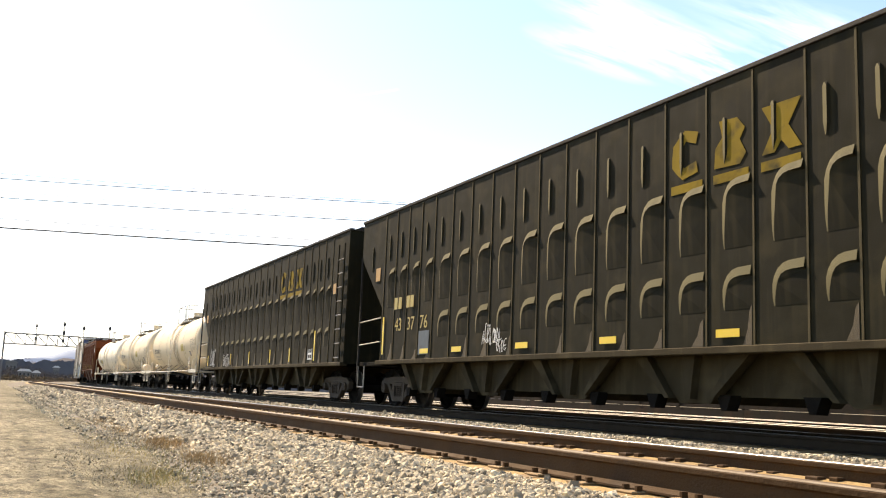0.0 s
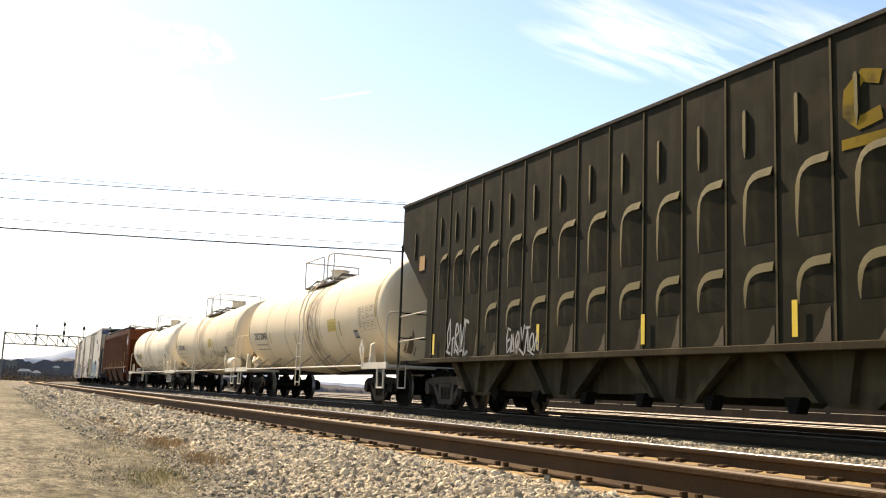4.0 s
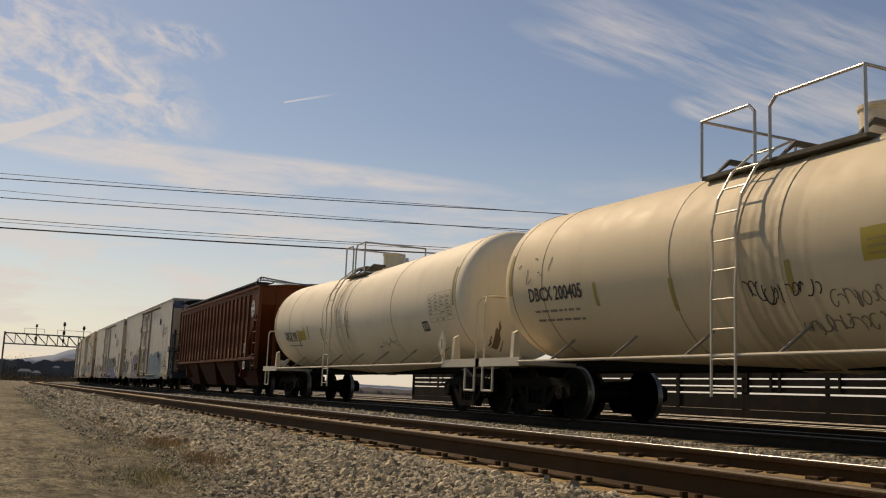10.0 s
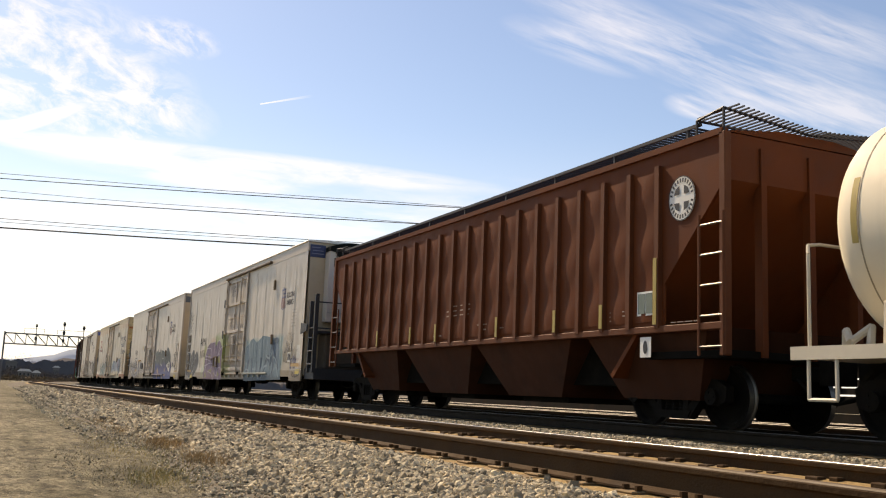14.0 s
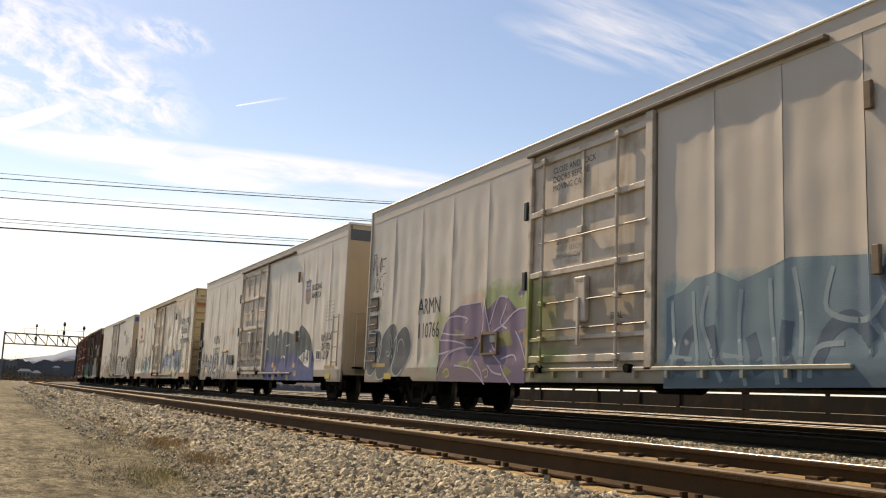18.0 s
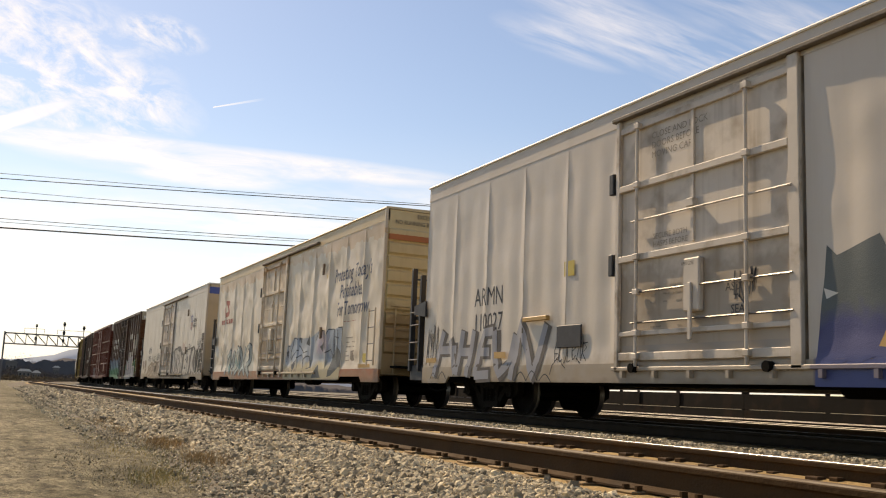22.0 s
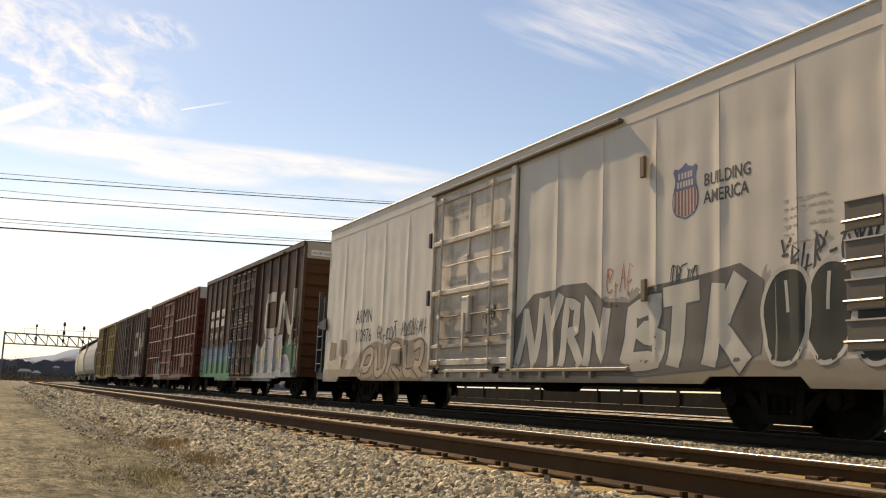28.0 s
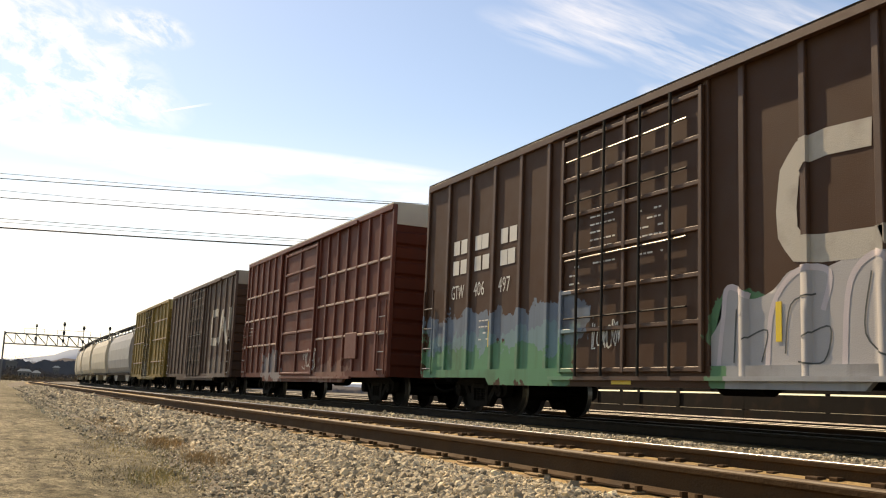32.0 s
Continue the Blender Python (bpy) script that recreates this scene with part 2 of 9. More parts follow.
def sweep(bm, profile, yc, steps, close=False):
    """A profile of (dy, z) drawn along a track."""
    rings = []
    for s in steps:
        p, a = along(s, yc)
        nx, ny = -math.sin(a), math.cos(a)
        rings.append([bm.verts.new((p.x + nx * dy, p.y + ny * dy, z)) for dy, z in profile])
    m = len(profile)
    for A, B in zip(rings, rings[1:]):
        for i in range(m if close else m - 1):
            j = (i + 1) % m
            bm.faces.new((A[i], A[j], B[j], B[i]))
    if close:
        bm.faces.new(rings[0])
        bm.faces.new(rings[-1])
    return bm


STEPS = [70.0, 30.0, 0.0, -30.0, -60.0] + [CURVE_X - 8 * i for i in range(40)]
# ---------------------------------------------------------------- ground and tracks
def ground():
    bm = bmesh.new()
    xs = [-4000, -1500, -600, -300, -150, -80, -50] + [-40 + 0.5 * i for i in range(95)] + [20, 60, 200, 1000, 4000]
    ys = [-4000, -1000, -300, -60, -20, -8, -4] + [-2.5 + 0.25 * i for i in range(19)] + [3, 6, 20, 60, 300, 1000, 4000]
    grid = []
    for x in xs:
        row = []
        for y in ys:
            z = -0.37
            if abs(x) < 50 and -5 < y < 4:
                z += 0.035 * noise.noise((x * 0.5, y * 0.9, 0)) + 0.012 * noise.noise((x * 2.1, y * 2.3, 4))
                z -= 0.03 * math.exp(-((y + 0.15) / 0.3) ** 2) + 0.03 * math.exp(-((y + 1.8) / 0.3) ** 2)
            row.append(bm.verts.new((x, y, z)))
        grid.append(row)
    for a, c in zip(grid, grid[1:]):
        for j in range(len(ys) - 1):
            bm.faces.new((a[j], c[j], c[j + 1], a[j + 1]))
    return tagged(part("ground", bm, M_DIRT, smooth=True), "pale dry dirt and gravel service road beside the tracks", "ground", kind="structure")


NEAR_Y = 4.23
YARD_Y = (16.2, 21.4, 31.0)


def rail_profile(s):
    """Half profile of a rail: foot, web and head, mirrored by s."""
    return [(0.075, -0.172), (0.075, -0.16), (0.012, -0.14), (0.01, -0.05), (0.034, -0.038), (0.036, -0.014), (0.03, -0.004), (0.024, -0.001)]


def track(name, yc, label, bed_profile, bed_mat, tie_from, tie_to, spikes=False):
    bed = tagged(part(name, sweep(bmesh.new(), bed_profile, yc, STEPS), bed_mat, smooth=True), label, "railway track", kind="structure")
    if spikes:
        part("track_dust", sweep(bmesh.new(), [(-1.13, -0.187), (-0.4, -0.182), (0.3, -0.178), (0.5, -0.15), (0.6, -0.12), (0.7, -0.108), (0.738, -0.11), (0.77, -0.172), (1.15, -0.174)], yc, STEPS), M_DUST, bed, "sandy dust round the ties and rail feet")
    half = rail_profile(1)
    prof = half + [(-a, z) for a, z in half[::-1]]
    head = [(0.031, -0.003), (0.026, 0.0012), (0.016, 0.0028), (0.0, 0.0033), (-0.016, 0.0028), (-0.026, 0.0012), (-0.031, -0.003), (-0.0335, -0.008)]
    for dy in (-0.7525, 0.7525):
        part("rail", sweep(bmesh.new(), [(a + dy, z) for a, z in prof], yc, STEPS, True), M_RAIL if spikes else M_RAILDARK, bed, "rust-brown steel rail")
        if spikes and dy > 0:
            part("rail_head", sweep(bmesh.new(), [(a + dy, z) for a, z in head[:6]], yc, STEPS), M_HEADTOP, bed, "dull top of a rail", smooth=True)
            part("rail_corner", sweep(bmesh.new(), [(a + dy, z) for a, z in ((-0.026, 0.0013), (-0.0295, -0.0003), (-0.0315, -0.0025), (-0.0325, -0.005))], yc, STEPS), M_HEAD, bed, "worn bright corner of a rail", smooth=True)
            continue
        part("rail_head", sweep(bmesh.new(), [(a + dy, z) for a, z in head], yc, STEPS), M_DULLHEAD if spikes else M_YARDHEAD, bed, "worn running surface of a rail", smooth=True)
    bm = box(bmesh.new(), -0.115, 0.115, -1.3, 1.3, -0.36, -0.178, 0.008)
    tie = mesh_of(bm, "tie")
    tie.materials.append(M_TIE)
    bm = box(bmesh.new(), -0.09, 0.09, -0.17, 0.17, -0.178, -0.166, 0.004)
    plate = mesh_of(bm, "tie_plate")
    plate.materials.append(M_PLATE)
    bm = bmesh.new()
    for sx in (-0.06, 0.06):
        for sy in (-0.1, 0.1):
            box(bm, sx - 0.01, sx + 0.01, sy - 0.02, sy + 0.02, -0.168, -0.135)
    spike = mesh_of(bm, "spike")
    spike.materials.append(M_RAIL)
    anchor = mesh_of(box(box(bmesh.new(), -0.13, -0.02, 0.61, 0.69, -0.13, -0.09, 0.006), 0.04, 0.11, 0.64, 0.71, -0.13, -0.082, 0.006), "rail_anchor")
    anchor.materials.append(M_RAIL)
    rnd = random.Random(int(yc * 10))
    s = tie_from
    while s > tie_to:
        p, a = along(s, yc)
        m = Matrix.Translation((p.x, p.y, -0.004 + rnd.uniform(-0.006, 0.004))) @ Matrix.Rotation(a + rnd.uniform(-0.02, 0.02), 4, "Z")
        part("tie", tie, M_TIE, bed, at=m)
        if spikes and s > -30:
            part("rail_anchor", anchor, M_RAIL, bed, at=m @ Matrix.Translation((rnd.uniform(-0.03, 0.03), 0, rnd.uniform(-0.012, 0.006))))
            for dy in (-0.7525, 0.7525):
                part("tie_plate", plate, M_PLATE, bed, at=m @ Matrix.Translation((0, dy, 0.005)))
                part("spike", spike, M_RAIL, bed, at=m @ Matrix.Translation((0, dy, 0.005)))
        s -= 0.51
    return bed


def stones(name, count, boxes, size, material, label, seed, height):
    """Broken stones, each a dented twenty-sided lump, strewn over areas (x0, x1, y0, y1)."""
    rng = np.random.default_rng(seed)
    t = (1 + 5 ** 0.5) / 2
    ico = np.array([(-1, t, 0), (1, t, 0), (-1, -t, 0), (1, -t, 0), (0, -1, t), (0, 1, t), (0, -1, -t), (0, 1, -t), (t, 0, -1), (t, 0, 1), (-t, 0, -1), (-t, 0, 1)]) / 1.9
    fac = np.array([(0, 11, 5), (0, 5, 1), (0, 1, 7), (0, 7, 10), (0, 10, 11), (1, 5, 9), (5, 11, 4), (11, 10, 2), (10, 7, 6), (7, 1, 8),
                    (3, 9, 4), (3, 4, 2), (3, 2, 6), (3, 6, 8), (3, 8, 9), (4, 9, 5), (2, 4, 11), (6, 2, 10), (8, 6, 7), (9, 8, 1)])
    area = np.array([(b[1] - b[0]) * (b[3] - b[2]) for b in boxes])
    pick = rng.choice(len(boxes), count, p=area / area.sum())
    bb = np.array(boxes)[pick]
    x = bb[:, 0] + rng.random(count) * (bb[:, 1] - bb[:, 0])
    y = bb[:, 2] + rng.random(count) * (bb[:, 3] - bb[:, 2])
    z = height(x, y)
    keep = z > -9
    x, y, z = x[keep], y[keep], z[keep]
    k = len(x)
    q = rng.normal(size=(k, 4))
    q /= np.linalg.norm(q, axis=1)[:, None]
    w, a, b, c = q.T
    rot = np.stack([1 - 2 * (b * b + c * c), 2 * (a * b - w * c), 2 * (a * c + w * b), 2 * (a * b + w * c), 1 - 2 * (a * a + c * c), 2 * (b * c - w * a),
                    2 * (a * c - w * b), 2 * (b * c + w * a), 1 - 2 * (a * a + b * b)], -1).reshape(k, 3, 3)
    s = size * rng.lognormal(0, 0.32, k)
    v = ico[None] * rng.uniform(0.6, 1.25, (k, 12, 1)) * (s[:, None] * rng.uniform(0.55, 1.1, (k, 3)))[:, None, :]
    v = np.einsum("kij,knj->kni", rot, v) + np.stack([x, y, z + rng.uniform(-0.2, 0.5, k) * s], -1)[:, None, :]
    f = (fac[None] + 12 * np.arange(k)[:, None, None]).reshape(-1, 3)
    me = bpy.data.meshes.new(name)
    me.from_pydata(v.reshape(-1, 3).tolist(), [], f.tolist())
    me.materials.append(material)
    return tagged(new(name, me), label, "gravel", kind="stuff")


BED = [(-2.85, -0.385), (-2.3, -0.29), (-1.75, -0.205), (-1.2, -0.19), (1.2, -0.18), (1.55, -0.10), (1.9, -0.05), (2.25, -0.07), (3.0, -0.36)]


def near_height(x, y):
    d = y - NEAR_Y
    z = np.interp(d, [b[0] for b in BED], [b[1] for b in BED])
    rail = (np.abs(np.abs(d) - 0.7525) < 0.2) | ((d < -0.75) & (d > -1.11))
    return np.where(rail & (np.abs(((x + 0.26) % 0.51) - 0.255) > 0.12), -10, np.where(rail, -10, z + 0.004))


M_PEBBLE = mat("road_pebble", (0.34, 0.28, 0.18), 0.9, vary=0.3, scale=20, bump=0.3, fine=70, isl=0.6)
ground()
YARD = sweep(bmesh.new(), [(-12.6, -0.364), (-4.0, -0.36), (10.0, -0.36), (110.0, -0.36)], 21.4, STEPS)
tagged(part("yard_ground", YARD, M_CINDER, smooth=True), "dark cinder ground of the yard behind the train", "ground", kind="structure")
track("track_1", NEAR_Y, "empty near railway track with rusty rails on grey ballast", BED, M_BALLAST, 24.0, -62.0, True)
FLAT_BED = [(-2.6, -0.375), (-1.6, -0.21), (1.6, -0.21), (2.6, -0.375)]
track("track_2", TRAIN_Y, "track under the freight train on ballast darkened for its shadow", FLAT_BED, M_STONE_DARK, 20.0, -60.0)
for i, yy in enumerate(YARD_Y):
    track("track_%d" % (i + 3), yy, "yard track with worn bright rails behind the train", FLAT_BED, M_CINDER, 2.0, -50.0)
stones("ballast_stone", 52000, [(-11, -3.0, 1.68, 3.4)], 0.0165, M_STONE, "sunlit crushed grey ballast stones along the rails", 3, near_height)
stones("ballast_stone", 26000, [(-14, -3.0, 5.2, 6.8)], 0.0145, M_STONE, "heaped grey ballast stones between the tracks", 8, near_height)
stones("ballast_stone", 26000, [(-30, -11, 1.6, 3.4)], 0.026, M_STONE, "crushed grey ballast stones further along the rails", 4, near_height)
stones("ballast_stone", 9000, [(-36, -14, 5.2, 6.8)], 0.028, M_STONE, "heaped ballast stones further between the tracks", 9, near_height)
stones("ballast_stone", 9000, [(-15, -2.5, 3.6, 4.85)], 0.02, M_STONE, "brown-grey ballast stones between the rails", 6, near_height)
stones("pebble", 3500, [(-14, -2.5, 1.3, 1.75)], 0.012, M_STONE, "loose ballast stones at the road's edge", 15, near_height)
stones("pebble", 4000, [(-14, -2.5, 0.6, 1.75)], 0.006, M_PEBBLE, "small loose pebbles spilled beside the ballast", 5, lambda x, y: np.full(len(x), -0.374))
stones("pebble", 2500, [(-12, -2.5, -1.6, 0.8)], 0.0045, M_PEBBLE, "small loose pebbles on the dirt road", 7, lambda x, y: np.full(len(x), -0.374))
stones("pebble", 2500, [(-34, -12, -4.5, 1.6)], 0.0055, M_PEBBLE, "scattered pebbles further along the dirt road", 12, lambda x, y: np.full(len(x), -0.374))
stones("ballast_stone", 9000, [(-70, -30, 1.5, 3.45)], 0.05, M_STONE, "crushed ballast stones in the distance along the rails", 14, near_height)
stones("pebble", 2200, [(-45, -12, 1.05, 1.7), (-45, -12, 1.3, 1.7)], 0.02, M_STONE, "stray ballast stones along the road's edge", 17, lambda x, y: np.full(len(x), -0.37))
stones("ballast_stone", 7000, [(-3, 12, 1.68, 3.4)], 0.027, M_STONE, "crushed ballast stones beside the camera", 21, near_height)
# ---------------------------------------------------------------- freight cars: common parts
CARS = []
WHEEL_R = 0.457
WHEELS = []


def wheelset_mesh():
    bm = bmesh.new()
    for s in (-1, 1):
        lathe_y(bm, [(0.09, s * 0.83), (0.12, s * 0.80), (0.12, s * 0.79), (0.36, s * 0.775), (0.40, s * 0.82), (0.455, s * 0.82), (0.459, s * 0.73),
                     (0.485, s * 0.715), (0.485, s * 0.69), (0.40, s * 0.685), (0.37, s * 0.73), (0.11, s * 0.72)], 36)
    cyl(bm, (0, -1.0, 0), (0, 1.0, 0), 0.075, 12)
    me = mesh_of(bm, "wheelset")
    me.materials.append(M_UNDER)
    me.materials.append(M_STEEL)
    for f in me.polygons:
        r = math.hypot(f.center.x, f.center.z)
        if r > 0.45:
            f.material_index = 1
    return me


def side_frame_mesh():
    bm = bmesh.new()
    y0, y1 = -0.07, 0.07
    prism(bm, [(-1.16, 0.60), (-1.14, 0.40), (-0.98, 0.33), (-0.80, 0.38), (-0.76, 0.56), (0.76, 0.56), (0.80, 0.38), (0.98, 0.33), (1.14, 0.40), (1.16, 0.60), (0.95, 0.70), (0.3, 0.74), (-0.3, 0.74), (-0.95, 0.70)], y0, y1)
    for s in (-1, 1):
        prism(bm, [(s * 0.78, 0.58), (s * 0.62, 0.58), (s * 0.22, 0.20), (s * 0.38, 0.14)], y0, y1)
        prism(bm, [(s * 0.40, 0.60), (s * 0.27, 0.60), (s * 0.24, 0.25), (s * 0.34, 0.20)], y0 - 0.01, y1)
        cyl(bm, (s * 0.89, -0.13, 0.457), (s * 0.89, 0.05, 0.457), 0.12, 12)
        for i in range(3):
            cyl(bm, (s * 0.89 + 0.07 * math.cos(2.1 * i), -0.145, 0.457 + 0.07 * math.sin(2.1 * i)), (s * 0.89 + 0.07 * math.cos(2.1 * i), -0.12, 0.457 + 0.07 * math.sin(2.1 * i)), 0.018, 6)
    prism(bm, [(-0.42, 0.25), (-0.34, 0.13), (0.34, 0.13), (0.42, 0.25)], y0 - 0.02, y1 + 0.02)
    me = mesh_of(bm, "side_frame")
    me.materials.append(M_TRUCK)
    return me


def spring_mesh():
    """One coil spring as a ribbed post."""
    bm = bmesh.new()
    rings, n = [], 10
    for k in range(11):
        r = 0.072 if k % 2 else 0.052
        rings.append([bm.verts.new((r * math.cos(2 * math.pi * i / n), r * math.sin(2 * math.pi * i / n), 0.25 + 0.025 * k)) for i in range(n)])
    for p, q in zip(rings, rings[1:]):
        for i in range(n):
            bm.faces.new((p[i], p[(i + 1) % n], q[(i + 1) % n], q[i]))
    me = mesh_of(bm, "spring")
    me.materials.append(M_TRUCK)
    return me


BOLSTER_END = mesh_of(box(bmesh.new(), -0.25, 0.25, -0.09, 0.09, 0.50, 0.60, 0.015), "bolster_end")
BOLSTER_END.materials.append(M_TRUCK)
WHEELSET, SIDE_FRAME, SPRING = wheelset_mesh(), side_frame_mesh(), spring_mesh()
# Second copy of the frame colour with the shade under the cars put in.
M_SHADEFRAME = mat("oily_cast_frame", (0.011, 0.009, 0.0065), 0.85, vary=0.4, scale=8, bump=0.4, dirt=(0.022, 0.017, 0.011), spec=0.08)
SHADED = []
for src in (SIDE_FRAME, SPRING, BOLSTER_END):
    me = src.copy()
    me.materials[0] = M_SHADEFRAME
    SHADED.append(me)


def car(name, label, category, s, group="freight train"):
    ob = tagged(new(name), label, category, group)
    CARS.append((ob, s))
    return ob


def running_gear(c, half, truck_at, sill=True, coupler=0.9, dusty=False):
    """Two trucks, couplers, centre sill and brake gear. half: half the body's length. dusty: the lighter frames as in
    sun, not the shade-coloured copies.
    """
    frame_m, spring_m, bolster_m = (SIDE_FRAME, SPRING, BOLSTER_END) if dusty else SHADED
    for s in (-1, 1):
        bm = box(bmesh.new(), -0.2, 0.2, -0.95, 0.95, 0.42, 0.66, 0.02)
        cyl(bm, (0, 0, 0.6), (0, 0, 0.8), 0.2, 14)
        for q in (-0.45, 0.45):
            box(bm, q - 0.05, q + 0.05, -0.8, 0.8, 0.3, 0.45)
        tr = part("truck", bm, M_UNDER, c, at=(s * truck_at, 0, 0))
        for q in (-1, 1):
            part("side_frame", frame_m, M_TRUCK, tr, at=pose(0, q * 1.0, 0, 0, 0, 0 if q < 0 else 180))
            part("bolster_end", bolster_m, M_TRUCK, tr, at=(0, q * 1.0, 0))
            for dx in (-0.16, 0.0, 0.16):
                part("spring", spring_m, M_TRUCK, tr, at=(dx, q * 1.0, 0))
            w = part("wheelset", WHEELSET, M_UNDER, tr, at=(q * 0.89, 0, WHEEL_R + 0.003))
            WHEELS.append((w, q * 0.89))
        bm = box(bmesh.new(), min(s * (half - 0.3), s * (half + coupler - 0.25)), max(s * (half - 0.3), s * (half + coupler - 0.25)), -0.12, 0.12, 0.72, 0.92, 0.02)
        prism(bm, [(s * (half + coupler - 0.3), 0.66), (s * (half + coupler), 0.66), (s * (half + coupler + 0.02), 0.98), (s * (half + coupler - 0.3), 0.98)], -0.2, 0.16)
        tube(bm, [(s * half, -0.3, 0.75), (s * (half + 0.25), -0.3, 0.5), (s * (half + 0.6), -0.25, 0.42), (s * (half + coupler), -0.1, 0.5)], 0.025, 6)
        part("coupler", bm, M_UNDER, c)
    if sill:
        bm = box(bmesh.new(), -half + 0.1, half - 0.1, -0.33, 0.33, 0.62, 1.0, 0.02)
        for x in (-0.55, -0.25, 0.1, 0.4, 0.7):
            box(bm, x * half * 0.6 - 0.06, x * half * 0.6 + 0.06, -1.3, 1.3, 0.72, 0.95)
        part("centre_sill", bm, M_UNDER, c)
        bm = cyl(bmesh.new(), (1.2, -0.7, 0.68), (2.1, -0.7, 0.68), 0.2, 14)
        tube(bm, [(-half * 0.6, -0.75, 0.62), (1.2, -0.75, 0.66)], 0.02)
        tube(bm, [(2.1, -0.75, 0.66), (half * 0.6, -0.7, 0.6)], 0.02)
        part("brake_cylinder", bm, M_UNDER, c)


def ladder(c, x, z0, z1, y, w=0.46, step=0.42, material=None, axis="x", name="ladder", rungs_metal=None, proud=0.09):
    """Two stiles and rungs; axis x: on a side, axis y: on an end at x = y."""
    m = material or M_BLACK
    bm = bmesh.new()

    def at(u, h, d=0.0):
        return (x + u, y - d, h) if axis == "x" else (y + d, x + u, h)
    for u in (-w / 2, w / 2):
        tube(bm, [at(u, z0), at(u, z1)], 0.022, 6)
    ob = part(name, bm, m, c)
    bm = tube(bmesh.new(), [at(-w / 2, 0), at(w / 2, 0)], 0.016, 6)
    rung = mesh_of(bm, "rung")
    rung.materials.append(rungs_metal or M_STEEL)
    z = z0 + 0.12
    while z < z1 - 0.05:
        part("rung", rung, M_STEEL, ob, at=(0, 0, z))
        z += step
    return ob


# ---------------------------------------------------------------- painted strokes
def bubbles(c, x0, x1, z0, z1, n, fills, line, seed, y=-1.632, square=2.6, edge=0.045, strokes=2):
    """Fat sprayed letters side by side: each a filled shape with an outline and a few inner strokes."""
    rnd = random.Random(seed)
    w = (x1 - x0) / n
    for i in range(n):
        cx, cz = x0 + (i + 0.5) * w, (z0 + z1) / 2 + rnd.uniform(-0.05, 0.05)
        rx, rz = w * rnd.uniform(0.52, 0.6), (z1 - z0) / 2 * rnd.uniform(0.82, 1.08)
        lean = rnd.uniform(-0.12, 0.3)
        ph, k = rnd.uniform(0, 6.28), rnd.choice((2, 3, 4))
        pts = []
        for j in range(28):
            a = 2 * math.pi * j / 28
            r = (abs(math.cos(a)) ** square + abs(math.sin(a)) ** square) ** (-1 / square) * (1 + 0.09 * math.sin(k * a + ph))
            pts.append((cx + rx * r * math.cos(a) + lean * rz * math.sin(a), cz + rz * r * math.sin(a)))
        yy = y - 0.003 * (i % 2)
        fill = fills[(i + seed) % len(fills)]
        if fill:
            bm = bmesh.new()
            g = bm.verts.new((cx, yy, cz))
            rings = [[bm.verts.new((cx + (x - cx) * f, yy, cz + (z - cz) * f)) for x, z in pts] for f in (0.25, 0.5, 0.75, 1.0)]
            for j in range(28):
                bm.faces.new((g, rings[0][j], rings[0][(j + 1) % 28]))
                for p, q in zip(rings, rings[1:]):
                    bm.faces.new((p[j], q[j], q[(j + 1) % 28], p[(j + 1) % 28]))
            part("graffiti", bm, fill, c, smooth=True)
        bm = ribbon(bmesh.new(), pts, edge, yy - 0.004, close=True)
        for _ in range(strokes):
            a0, turn = rnd.uniform(0, 6.28), rnd.choice((-1, 1)) * rnd.uniform(1.5, 4.0)
            px, pz = cx + rx * rnd.uniform(-0.3, 0.3), cz + rz * rnd.uniform(-0.3, 0.3)
            ribbon(bm, [(px + rx * 0.4 * math.cos(a0 + turn * q / 6), pz + rz * 0.45 * math.sin(a0 + turn * q / 6)) for q in range(7)], edge * 0.7, yy - 0.005)
        part("graffiti_outline", bm, line, c)


def rounded(pts, close, n=5):
    """A smooth line through the points."""
    P = [Vector(p) for p in pts]
    out = []
    m = len(P)
    for i in range(m if close else m - 1):
        p0, p1, p2, p3 = (P[(i + k) % m] if close else P[max(0, min(m - 1, i + k))] for k in (-1, 0, 1, 2))
        for j in range(n):
            t = j / n
            out.append(0.5 * (2 * p1 + (p2 - p0) * t + (2 * p0 - 5 * p1 + 4 * p2 - p3) * t * t + (3 * p1 - p0 - 3 * p2 + p3) * t ** 3))
    return [tuple(p) for p in out] + ([] if close else [tuple(P[-1])])


def sprayed(c, pts, material, y=-1.626, soft=False, label=""):
    """A filled area of spray paint with the given outline."""
    pts = rounded(pts, True) if soft else pts
    bm = bmesh.new()
    bm.faces.new([bm.verts.new((x, y, z)) for x, z in pts])
    bmesh.ops.triangulate(bm, faces=bm.faces[:])
    part("graffiti", bm, material, c, label, smooth=True)


def strokes(c, lines, material, w, y=-1.634, soft=True, under=None, edge=0.05, shift=(0.0, 0.0)):
    """Sprayed strokes, with a wider darker stroke under each where under is given."""
    for i, line in enumerate(lines):
        line = rounded(line, False) if soft and len(line) > 2 else line
        if under:
            part("graffiti_outline", ribbon(bmesh.new(), [(x + shift[0], z + shift[1]) for x, z in line], w + 2 * edge, y + 0.004 - 0.0004 * i), under, c, smooth=True)
        part("graffiti", ribbon(bmesh.new(), line, w, y - 0.004 - 0.0004 * i), material, c, smooth=True)


